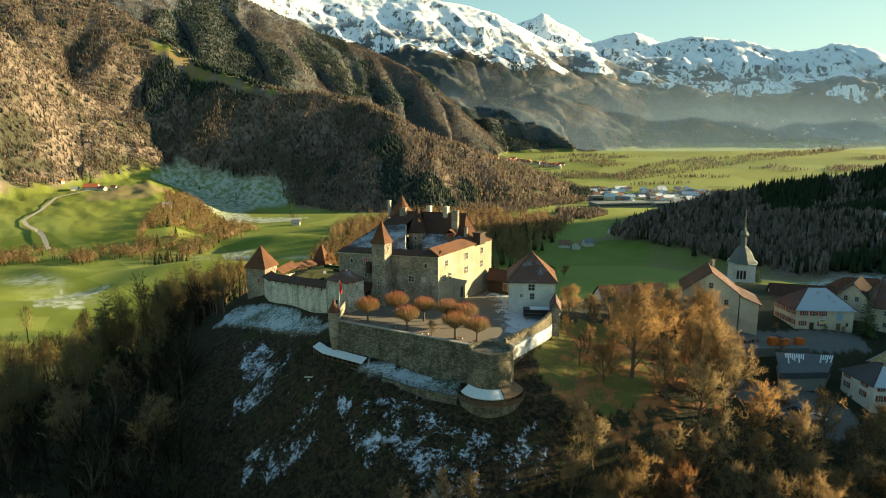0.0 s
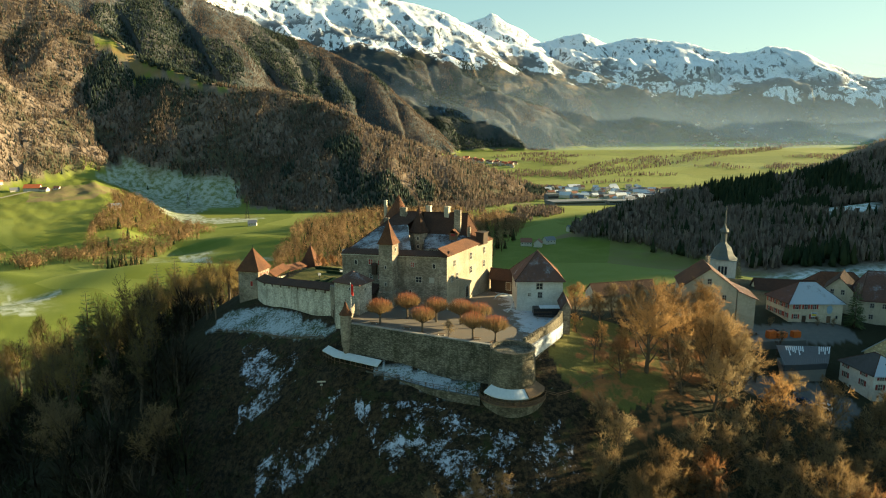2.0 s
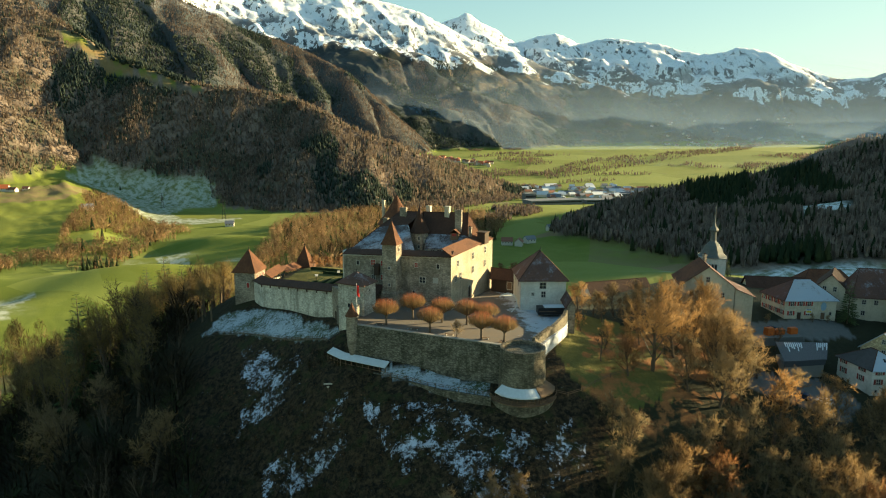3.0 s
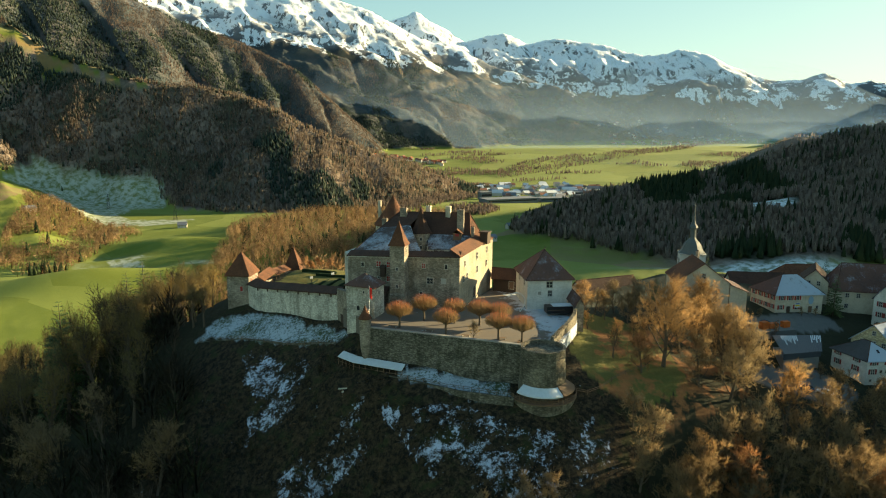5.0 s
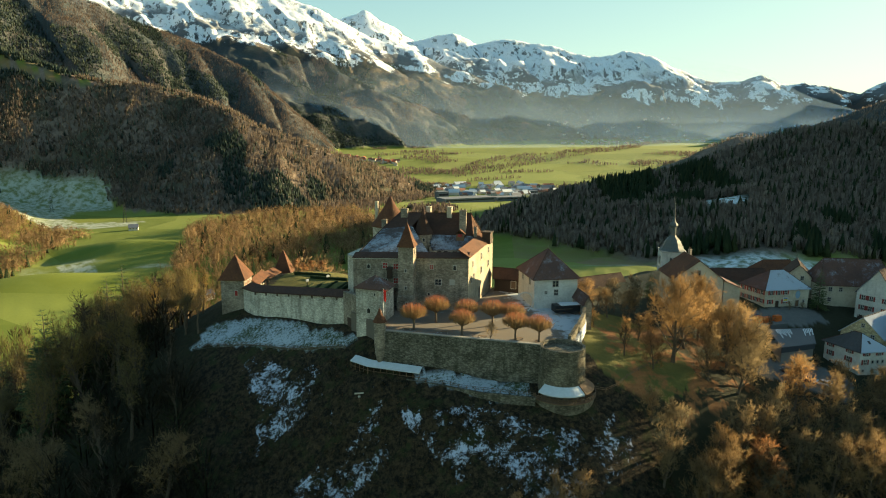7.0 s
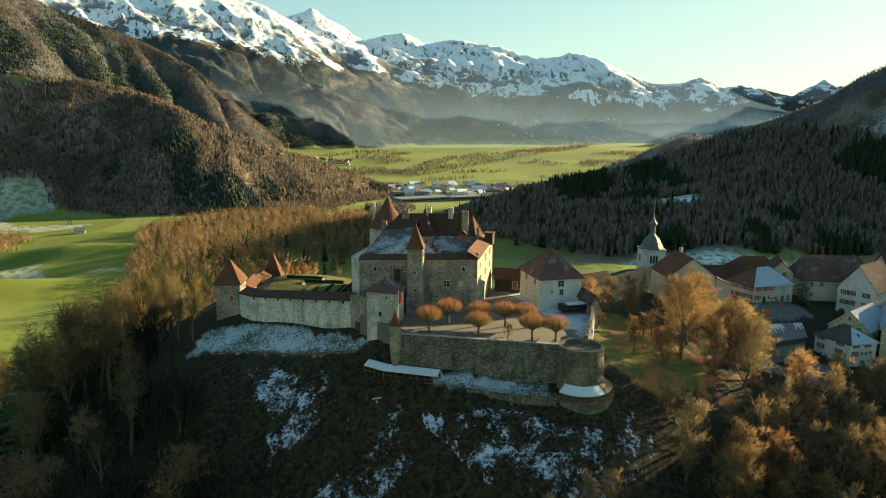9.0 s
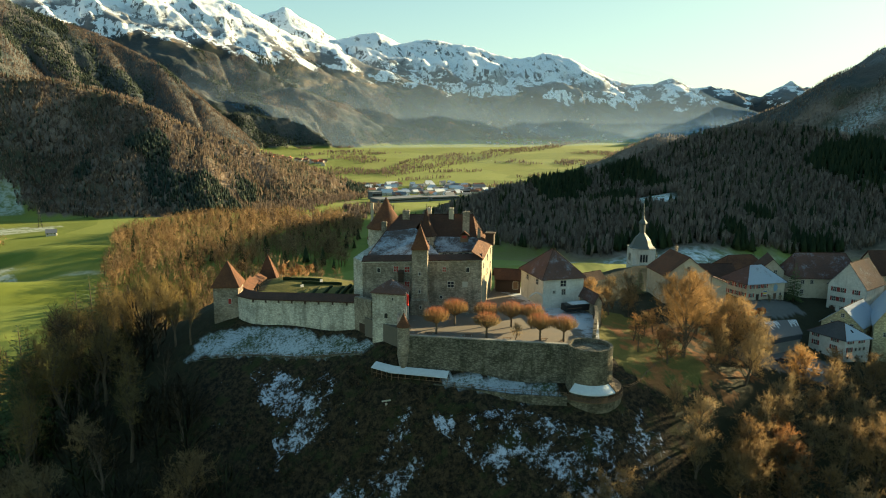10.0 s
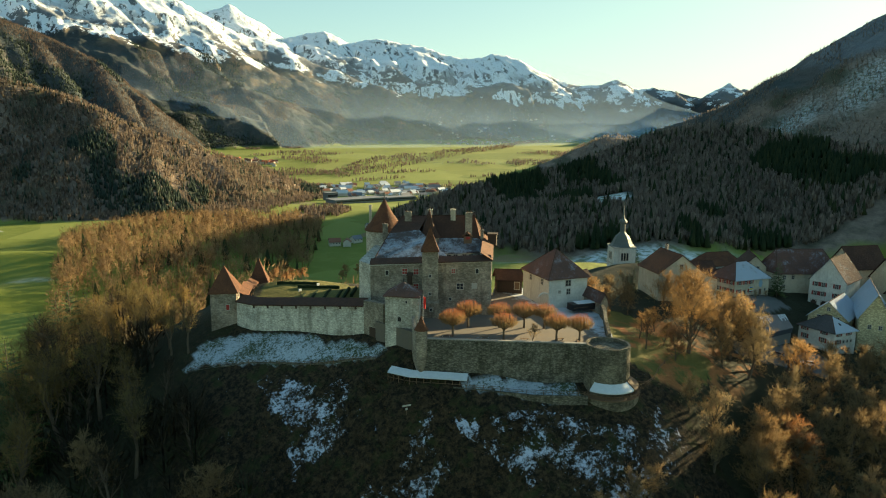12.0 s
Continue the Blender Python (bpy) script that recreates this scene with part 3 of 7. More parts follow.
    white = m.mix(m.noise(50, 4), (0.80, 0.84, 0.90), (0.88, 0.90, 0.93))
    under = m.mix(m.step(height, 590.0, 690.0), low, m.mix(m.noise(30, 6, 0.75), (0.075, 0.09, 0.11), (0.22, 0.225, 0.235)))
    alpine = m.mix(m.math("MULTIPLY", snow, keep), under, white)
    c = m.mix(m.attr("alpine"), c, alpine)
    # the castle rock: dry grass, scrub and thin snow, shade deepening the base tones
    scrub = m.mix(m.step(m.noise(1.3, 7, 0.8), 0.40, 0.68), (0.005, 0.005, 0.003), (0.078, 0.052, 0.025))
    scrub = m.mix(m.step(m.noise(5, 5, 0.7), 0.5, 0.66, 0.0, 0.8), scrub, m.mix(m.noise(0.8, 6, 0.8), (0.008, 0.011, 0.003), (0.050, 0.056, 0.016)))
    patch = m.math("ADD", m.math("MULTIPLY", m.noise(4.5, 4, 0.65), 0.5), m.math("MULTIPLY", m.noise(0.9, 7, 0.85), 1.0))
    patch = m.math("ADD", patch, m.math("MULTIPLY", m.math("MULTIPLY", m.attr("drift"), m.step(m.noise(7.0, 4, 0.6), 0.28, 0.62)), 0.20))
    # the violet-blue of shade is put into this snow colour
    scrub = m.mix(m.step(patch, 0.93, 1.0, 0, 0.85), scrub, (0.58, 0.62, 0.76))
    # slope floor kept near black, its shade put into the colour
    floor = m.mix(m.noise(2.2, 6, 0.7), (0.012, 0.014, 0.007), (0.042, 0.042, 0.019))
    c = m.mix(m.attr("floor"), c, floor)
    c = m.mix(m.attr("crag"), c, scrub)
    thin = m.mix(m.step(m.math("ADD", m.noise(0.7, 7, 0.85), m.math("MULTIPLY", m.noise(7, 3), 0.4)), 0.62, 0.76), (0.055, 0.07, 0.028), (0.42, 0.46, 0.52))
    c = m.mix(m.attr("bench"), c, thin)
    grass = m.mix(m.noise(1.5, 6, 0.7), (0.075, 0.080, 0.020), (0.17, 0.145, 0.038))
    c = m.mix(m.attr("lawn"), c, grass)
    fallen = m.mix(m.noise(0.9, 6, 0.75), (0.17, 0.075, 0.028), (0.36, 0.165, 0.058))
    c = m.mix(m.math("MULTIPLY", m.attr("leaf"), m.step(m.noise(6, 5), 0.46, 0.58)), c, fallen)
    c = m.mix(m.attr("paved"), c, m.mix(m.noise(1.2, 6), (0.10, 0.10, 0.10), (0.17, 0.165, 0.155)))
    relief = m.math("ADD", m.math("MULTIPLY", m.noise(1.1, 6, 0.7), 0.35), m.math("MULTIPLY", m.attr("alpine"), m.math("MULTIPLY", m.noise(70, 8, 0.68), 18.0)))
    return m.done(c, relief, 1.0, 0.8)


def land():
    """A fan of rings: fine over the valley and hills that lie open, coarse behind."""
    fine = np.arange(-47, 79.01, 0.19)
    coarse = np.arange(82, 311, 3.5)
    ang = np.radians(np.concatenate([fine, coarse]))
    rad = np.concatenate([[0.0], np.arange(12, 84, 8), np.arange(84, 320, 1.7), 320 * 1.0135 ** np.arange(0, 150), 2391 * 1.0043 ** np.arange(0, 500)])
    rad = np.concatenate([rad[rad < 4930], [4940.0]])
    rr, aa = np.meshgrid(rad, ang, indexing="ij")
    x, y = -45 + rr * np.sin(aa), 15 + rr * np.cos(aa)
    z = ground_z(x, y)
    lofty = np.clip((rr - 2600) / 600, 0, 1) * np.clip((far_land(x, y) - valley(x, y) - 20) / 60, 0, 1)
    z = z + lofty * (13.0 * (ridged(x, y, 95, 3) - 0.6) + 26.0 * (ridged(x, y, 260, 3) - 0.6) + 4.0 * fbm(x, y, 30, 2))
    rough = np.clip((rr - 600) / 900, 0, 1) * np.clip((far_land(x, y) - valley(x, y) - 6) / 20, 0, 1)
    z = z + rough * 3.0 * fbm(x, y, 22, 3)
    ni, nj = rr.shape
    idx = np.arange(ni * nj).reshape(ni, nj)
    a, b = idx[:-1, :], idx[1:, :]
    quads = np.stack([a, b, np.roll(b, -1, 1), np.roll(a, -1, 1)], -1).reshape(-1, 4)[:, ::-1]
    data = bpy.data.meshes.new("ground")
    data.vertices.add(ni * nj)
    data.vertices.foreach_set("co", np.stack([x, y, z], -1).ravel())
    data.loops.add(quads.size)
    data.loops.foreach_set("vertex_index", quads.ravel().astype(np.int32))
    data.polygons.add(len(quads))
    data.polygons.foreach_set("loop_start", np.arange(0, quads.size, 4, dtype=np.int32))
    data.update(calc_edges=True)
    data.polygons.foreach_set("use_smooth", np.ones(len(quads), bool))
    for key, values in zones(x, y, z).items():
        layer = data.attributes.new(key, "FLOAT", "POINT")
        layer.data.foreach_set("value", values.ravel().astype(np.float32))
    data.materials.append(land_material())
    return tagged(new("ground", data), "green valley floor rising to wooded hills and snowy mountains", "ground", kind="structure")


land()


# ---- far and middle woods ----
def rounded(tris, centre, lift=0.45):
    """Vertex normals that bulge from a crown's heart, so that a spray of twigs takes light as one soft body."""
    away = tris - centre[:, None, :]
    away /= np.linalg.norm(away, axis=2, keepdims=True) + 1e-9
    away[..., 2] += lift
    away /= np.linalg.norm(away, axis=2, keepdims=True) + 1e-9
    face = np.cross(tris[:, 1] - tris[:, 0], tris[:, 2] - tris[:, 0])
    back = (face * away.mean(1)).sum(1) < 0
    tris, away = tris.copy(), away.copy()
    tris[back] = tris[back][:, ::-1]
    away[back] = away[back][:, ::-1]
    return tris, away


def tri_mesh(name, tris, tint, material, label, category):
    """One mesh of loose triangles (n, 3, 3), each tree with its tint and the heart of its crown."""
    tint, centre = tint
    tris, away = rounded(tris, centre)
    n = len(tris)
    data = bpy.data.meshes.new(name)
    data.vertices.add(n * 3)
    data.vertices.foreach_set("co", tris.reshape(-1))
    data.loops.add(n * 3)
    data.loops.foreach_set("vertex_index", np.arange(n * 3, dtype=np.int32))
    data.polygons.add(n)
    data.polygons.foreach_set("loop_start", np.arange(0, n * 3, 3, dtype=np.int32))
    data.update(calc_edges=True)
    layer = data.attributes.new("custom_normal", "FLOAT_VECTOR", "POINT")
    layer.data.foreach_set("vector", away.reshape(-1).astype(np.float32))
    layer = data.attributes.new("tint", "FLOAT", "POINT")
    layer.data.foreach_set("value", np.repeat(tint, 3).astype(np.float32))
    data.materials.append(material)
    return tagged(new(name, data), label, category, kind="stuff")


def spread(rng, count, x0, y0, x1, y1, keep):
    x, y = rng.uniform(x0, x1, count), rng.uniform(y0, y1, count)
    k = keep(x, y)
    return x[k], y[k]


def conifers(rng, x, y, high, tiers=1, sides=5):
    """Spires of drooping boughs: tiers of jagged cones."""
    n = len(x)
    z = ground_z(x, y)
    h = high * rng.uniform(0.65, 1.25, n)
    out = []
    for k in range(tiers):
        low = h * (0.06 + 0.62 * k / tiers)
        top = h * ((0.45 + 0.62 * (k + 1) / tiers) if k < tiers - 1 else 1.0)
        rad = h * 0.19 * (1 - 0.62 * k / tiers)
        a0 = rng.uniform(0, 6.28, n)
        for i in range(sides):
            a, b = a0 + 6.283 * i / sides, a0 + 6.283 * (i + 1) / sides
            ra, rb = rad * (0.85 + 0.3 * ((i * 7 + k) % 3) / 2), rad * (0.85 + 0.3 * ((i * 7 + 7 + k) % 3) / 2)
            p = np.stack([x + ra * np.cos(a), y + ra * np.sin(a), z + low], -1)
            q = np.stack([x + rb * np.cos(b), y + rb * np.sin(b), z + low * 0.9], -1)
            t = np.stack([x, y, z + np.minimum(top, h)], -1)
            out.append(np.stack([p, q, t], 1))
    tint = rng.random(n)
    return np.concatenate(out), (np.tile(tint, tiers * sides), np.tile(np.stack([x, y, z + h * 0.3], -1), (tiers * sides, 1)))


def bare_crowns(rng, x, y, high, sprigs=40, broad=0.34, width=0.05, low=0.25, short=1.0):
    """Bare broadleaf trees: sprays of thin upward twigs round a tapering stem."""
    n = len(x)
    z = ground_z(x, y) - 0.3
    h = high * rng.uniform(0.55, 1.28, n)
    shape = rng.uniform(0.8, 1.2, n)
    out = []
    for k in range(sprigs):
        az = rng.uniform(0, 6.283, n)
        up = rng.uniform(-0.75, 1.0, n)
        rho = rng.uniform(0.35, 1.0, n) ** 0.6
        ring = np.sqrt(1 - up * up * 0.98) * rho
        cx, cy, cz = ring * np.cos(az), ring * np.sin(az), up * rho
        mid = low + (1 - low) * 0.5
        r = h * broad * shape
        p = np.stack([x + r * cx, y + r * cy, z + h * (mid + (1 - mid) * cz)], -1)
        inner = 1 - short * rng.uniform(0.35, 0.70, n)
        o = np.stack([x + r * cx * inner, y + r * cy * inner, z + h * (mid + (1 - mid) * cz) - short * h * rng.uniform(0.10, 0.24, n)], -1)
        side = rng.normal(size=(n, 3)) * (h * width)[:, None]
        out.append(np.stack([o - side * 0.5, o + side, p], 1))
    w = h * 0.018
    for a in (0.4, 2.5, 4.6):
        out.append(np.stack([np.stack([x + w * np.cos(a), y + w * np.sin(a), z], -1), np.stack([x + w * np.cos(a + 2), y + w * np.sin(a + 2), z], -1), np.stack([x, y, z + h * 0.8], -1)], 1))
    tint = rng.random(n)
    return np.concatenate(out), (np.tile(tint, sprigs + 3), np.tile(np.stack([x, y, z + h * 0.5], -1), (sprigs + 3, 1)))


def stems(rng, x, y, high, blades=5):
    """Leafless trees far off: upright sprays, some narrow at the foot and wide at the tip, some tapering to a point."""
    n = len(x)
    z = ground_z(x, y)
    h = high * rng.uniform(0.6, 1.25, n)
    foot = np.stack([x, y, z - 0.5], -1)
    out = []
    for k in range(blades):
        a = rng.uniform(0, 6.283, n)
        c, q = np.cos(a), np.sin(a)
        top = h * rng.uniform(0.72, 1.0, n)
        lean = h * rng.uniform(0.03, 0.15, n)
        if k % 2:
            b = a + rng.uniform(0.4, 1.1, n)
            p = np.stack([x + lean * c * 1.3, y + lean * q * 1.3, z + top], -1)
            r = np.stack([x + lean * np.cos(b) * 1.3, y + lean * np.sin(b) * 1.3, z + top * rng.uniform(0.75, 1.0, n)], -1)
            out.append(np.stack([foot, p, r], 1))
        else:
            w = h * 0.06
            ox, oy = x + lean * c * 0.8, y + lean * q * 0.8
            out.append(np.stack([np.stack([ox - w * q, oy + w * c, z + h * 0.12], -1), np.stack([ox + w * q, oy - w * c, z + h * 0.2], -1), np.stack([x + lean * c * 1.4, y + lean * q * 1.4, z + top], -1)], 1))
    return np.concatenate(out), (np.tile(rng.random(n), blades), np.tile(np.stack([x, y, z + h * 0.4], -1), (blades, 1)))


SCRUB = forest_mat("dry_grass_and_brambles", (0.028, 0.026, 0.011), (0.085, 0.062, 0.026), (0.19, 0.10, 0.05), 0.2)
# undergrowth darkened in colour to carry the shade of the slope
UNDERWOOD = forest_mat("shade_dark_undergrowth", (0.030, 0.026, 0.016), (0.055, 0.045, 0.026), (0.044, 0.056, 0.020), 0.2)


def woods():
    rng = np.random.default_rng(11)
    rise = lambda x, y: far_land(x, y) - base_land(x, y)
    clear = lambda x, y: ~inside(x, y, CLEARING)
    grove = lambda x, y, size, at: fbm(x, y, size, 3) > at
    # the wooded hills across the valley
    x, y = spread(rng, 78000, -1450, 1180, 420, 1850, lambda x, y: ((rise(x, y) > 8) | inside(x, y, FOOT_WOOD)) & clear(x, y) & ~(inside(x, y, HOLLOW) & (rise(x, y) < 52)))
    firs = grove(x, y, 170, 0.30) | (rng.random(len(x)) < 0.06)
    t, tint = stems(rng, x[~firs], y[~firs], 11)
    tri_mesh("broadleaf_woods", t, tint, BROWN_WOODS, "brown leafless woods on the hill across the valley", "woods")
    t, tint = conifers(rng, x[firs], y[firs], 12, 1, 4)
    tri_mesh("fir_woods", t, tint, MOUNTAIN_FIRS, "dark green firs on the hill across the valley", "woods")
    x, y = spread(rng, 420, -600, 1235, -520, 1420, lambda x, y: (rise(x, y) > 4) & (rng.random(x.shape) < 0.8))
    t, tint = conifers(rng, x, y, 17, 2, 5)
    tri_mesh("hill_foot_firs", t, tint, NEEDLE, "firs at the foot of the hill", "woods")
    # the mountain flank
    x, y = spread(rng, 62000, -1500, 2050, 330, 3150, lambda x, y: rise(x, y) > 8)
    firs = grove(x, y, 240, -0.05)
    t, tint = conifers(rng, x[firs], y[firs], 13, 1, 3)
    tri_mesh("mountain_firs", t, tint, MOUNTAIN_FIRS, "dark fir forest on the mountain flank", "woods")
    t, tint = stems(rng, x[~firs], y[~firs], 12, 4)
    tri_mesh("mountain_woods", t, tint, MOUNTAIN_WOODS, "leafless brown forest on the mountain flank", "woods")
    x, y = spread(rng, 120000, -700, 3000, 2300, 4200, lambda x, y: (rise(x, y) > 12) & (ground_z(x, y) < 400 - 0.11 * x + 150 * fbm(x, y, 170, 4)) & (np.hypot(x + 45, y - 15) > 2900) & ((fbm(x - 0.3 * y, y, 210, 3) > -0.5) | (ground_z(x, y) < 60)))
    firs = grove(x, y, 240, 0.0)
    t, tint = conifers(rng, x[firs], y[firs], 12, 1, 3)
    tri_mesh("high_firs", t, tint, MOUNTAIN_FIRS, "dark firs below the snow fields", "woods")
    t, tint = stems(rng, x[~firs], y[~firs], 12, 3)
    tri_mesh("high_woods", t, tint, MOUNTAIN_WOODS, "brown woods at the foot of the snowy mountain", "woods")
    # the shaded hill beyond the village
    x, y = spread(rng, 34000, 230, 300, 1150, 1250, lambda x, y: (rise(x, y) > 7) & (np.hypot(((x - 534) * 0.8 - (y - 748) * 0.6) / 34, ((x - 527) * 0.6 + (y - 738) * 0.8) / 50) > 1) & (y > np.maximum(612 - 0.25 * (x - 330), 530)))
    firs = grove(x, y, 120, 0.45) | (rng.random(len(x)) < 0.08)
    t, tint = stems(rng, x[~firs], y[~firs], 16, 9)
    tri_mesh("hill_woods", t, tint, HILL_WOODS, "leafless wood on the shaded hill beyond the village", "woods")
    t, tint = conifers(rng, x[firs], y[firs], 19, 3, 5)
    tri_mesh("hill_firs", t, tint, NEEDLE, "firs on the shaded hill beyond the village", "woods")
    x, y = spread(rng, 26000, 1200, 800, 2500, 2300, lambda x, y: (rise(x, y) > 14) & (fbm(x, y, 150, 3) > -0.4))
    t, tint = stems(rng, x, y, 12, 4)
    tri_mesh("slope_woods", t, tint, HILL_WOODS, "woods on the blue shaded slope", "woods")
    # woods behind the castle and in the fields
    poly = [(-118, 292), (-140, 520), (-150, 760), (-150, 1000), (-60, 1130), (150, 1150), (190, 1000), (125, 800), (64, 640), (50, 420), (28, 318), (-30, 300)]
    x, y = spread(rng, 4100, -150, 290, 190, 1150, lambda x, y: inside(x, y, poly) & (fbm(x, y, 60, 3) > -0.6))
    firs = rng.random(len(x)) < 0.09
    t, tint = bare_crowns(rng, x[~firs], y[~firs], 21, 120, 0.33, 0.0085, 0.22, 0.5)
    tri_mesh("gorge_woods", t, tint, GORGE_WOODS, "leafless brown woods behind the castle", "woods")
    t, tint = conifers(rng, x[firs], y[firs], 17, 5, 8)
    tri_mesh("gorge_firs", t, tint, NEEDLE, "scattered firs among the leafless woods", "woods")
    slope = [(-84, 250), (-90, 215), (-76, 190), (-70, 170), (-50, 140), (-40, 112), (-90, 90), (-150, 95), (-260, 130), (-300, 230), (-280, 310), (-190, 330), (-95, 300)]
    x, y = spread(rng, 1900, -300, 90, -40, 330, lambda x, y: inside(x, y, slope))
    t, tint = bare_crowns(rng, x, y, 16, 70, 0.32, 0.010, 0.1)
    tri_mesh("undergrowth", t, tint, UNDERWOOD, "dark undergrowth and saplings on the shaded slope", "undergrowth")
    belt = [(-110, 330), (-150, 310), (-230, 360), (-330, 440), (-310, 520), (-210, 500), (-130, 420)]
    x, y = spread(rng, 170, -330, 310, -110, 520, lambda x, y: inside(x, y, belt))
    t, tint = bare_crowns(rng, x, y, 27, 230, 0.20, 0.0052, 0.30, 0.6)
    tri_mesh("meadow_trees", t, tint, OLIVE_WOODS, "tall leafless trees in the meadow below the castle slope", "trees")
    # dry grass, brambles and low scrub on the castle rock
    rock = [(-36, 178), (-28, 168), (-18, 152), (-4, 144), (10, 138), (22, 140), (30, 128), (10, 112), (-20, 104), (-48, 112), (-62, 140), (-78, 185), (-62, 196), (-50, 190)]
    x, y = spread(rng, 30000, -80, 100, 32, 200, lambda x, y: inside(x, y, rock) & (fbm(x, y, 7, 3) > np.where(np.maximum.reduce([soft_in(x, y, p, 3.0) for p in DRIFTS]) > 0.5, 0.12, -0.5)))
    t, tint = bare_crowns(rng, x, y, 1.15, 4, 0.7, 0.07, 0.0)
    tri_mesh("scrub", t, tint, SCRUB, "dry grass, brambles and low scrub on the shaded rock slope", "scrub")
    x, y = spread(rng, 1500, -80, 100, 32, 200, lambda x, y: inside(x, y, rock) & (fbm(x, y, 14, 3) > 0.05))
    t, tint = bare_crowns(rng, x, y, 2.6, 34, 0.5, 0.02, 0.0)
    tri_mesh("thicket", t, tint, UNDERWOOD, "dark leafless thicket on the shaded rock slope", "bushes")
    left = [(-690, 806), (-575, 850), (-485, 840), (-400, 830), (-440, 960), (-480, 1130), (-525, 1235), (-490, 1290), (-361, 1083), (-273, 992), (-275, 930), (-310, 860), (-306, 760), (-360, 742), (-496, 752), (-600, 720)]
    x, y = spread(rng, 12000, -690, 640, -200, 1300, lambda x, y: inside(x, y, left) & (fbm(x, y, 70, 3) > -0.5))
    firs = (rng.random(len(x)) < 0.012) | (np.hypot(x + 315, y - 765) < 26) & (rng.random(len(x)) < 0.4)
    t, tint = conifers(rng, x[firs], y[firs], 15, 3, 5)
    tri_mesh("field_firs", t, tint, NEEDLE, "dark firs in the copses between the meadows", "woods")
    x, y = x[~firs], y[~firs]
    t, tint = bare_crowns(rng, x, y, 15, 34, 0.36, 0.021, 0.12, 0.6)
    tri_mesh("field_woods", t, tint, GORGE_WOODS, "leafless copses between the meadows", "woods")


woods()


def valley_lines():
    """Hedges, river woods and clumps of trees across the valley floor."""
    rng = np.random.default_rng(5)
    x, y = spread(rng, 30000, 200, 1480, 2300, 3300, lambda x, y: (lattice(x / 260 + y / 500, y / 75 + 0.5 * np.sin(x / 190)) > 0.56) & (lattice(x / 70, y / 60) > -0.3))
    belts = [[(43, 1064), (151, 1192), (287, 1244), (297, 1175), (205, 1045), (82, 984)], [(37, 1175), (100, 1342), (222, 1548), (375, 1702), (335, 1456), (192, 1262), (72, 1085)],
             [(551, 2096), (839, 2472), (1139, 2629), (1843, 3010), (1680, 2780), (953, 2260), (696, 2030), (489, 1860)]]
    for belt, count in zip(belts, (2600, 5200, 9000)):
        bx, by = [p[0] for p in belt], [p[1] for p in belt]
        x2, y2 = spread(rng, count, min(bx), min(by), max(bx), max(by), lambda x, y: inside(x, y, belt) & (fbm(x, y, 60, 2) > -0.45))
        x, y = np.concatenate([x, x2]), np.concatenate([y, y2])
    k = (ground_z(x, y) - valley(x, y)) < 12
    x, y = x[k], y[k]
    t, tint = stems(rng, x, y, 12, 7)
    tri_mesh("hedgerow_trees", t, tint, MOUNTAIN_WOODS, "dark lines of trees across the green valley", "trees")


valley_lines()


# ---- windows, roofs and houses ----
def world_of(ob):
    m = ob.matrix_basis.copy()
    while ob.parent:
        ob = ob.parent
        m = ob.matrix_basis @ m
    return m


def set_in(ob, parent, m):
    """Hangs ob under parent so that it stands at the pose m in the world."""
    ob.parent = parent
    ob.matrix_basis = world_of(parent).inverted() @ m
    return ob


_shared = {}


def frame_mesh(w, h, bars, arched):
    """A surround with mullions as one connected body; arched heads step in at the top corners."""
    key = ("frame", w, h, bars, arched)
    if key not in _shared:
        t, b = 0.16, 0.06
        xs = [-w / 2 - t, -w / 2]
        for k in range(bars):
            x = -w / 2 + w * (k + 1) / (bars + 1)
            xs += [x - b, x + b]
        if arched:
            xs += [-w * 0.28, w * 0.28]
        xs = sorted(xs + [w / 2, w / 2 + t])
        zs = [-h / 2 - t, -h / 2, h / 2, h / 2 + t]
        if bars:
            zs += [-0.05, 0.05]
        if arched:
            zs += [h / 2 - w * 0.22]
        zs = sorted(zs)
        solid_at = lambda x, z: (abs(x) > w / 2 or abs(z) > h / 2 or (bars and abs(z) < 0.05) or any(abs(x - (-w / 2 + w * (k + 1) / (bars + 1))) < b for k in range(bars))
                                 or (arched and abs(x) > w * 0.28 and z > h / 2 - w * 0.22))
        bm = bmesh.new()
        grid = {}

        def vert(i, j, y):
            if (i, j, y) not in grid:
                grid[(i, j, y)] = bm.verts.new((xs[i], y, zs[j]))
            return grid[(i, j, y)]

        cell = {(i, j) for i in range(len(xs) - 1) for j in range(len(zs) - 1) if solid_at((xs[i] + xs[i + 1]) / 2, (zs[j] + zs[j + 1]) / 2)}
        f, k = -0.14, 0.02
        for i, j in cell:
            bm.faces.new((vert(i, j, f), vert(i + 1, j, f), vert(i + 1, j + 1, f), vert(i, j + 1, f)))
            for (di, dj), (p, q) in (((0, -1), ((i, j), (i + 1, j))), ((1, 0), ((i + 1, j), (i + 1, j + 1))), ((0, 1), ((i + 1, j + 1), (i, j + 1))), ((-1, 0), ((i, j + 1), (i, j)))):
                if (i + di, j + dj) not in cell:
                    bm.faces.new((vert(*q, f), vert(*p, f), vert(*p, k), vert(*q, k)))
        _shared[key] = mesh_from(bm, "window")
        _shared[key].materials.append(LIMESTONE)
    return _shared[key]


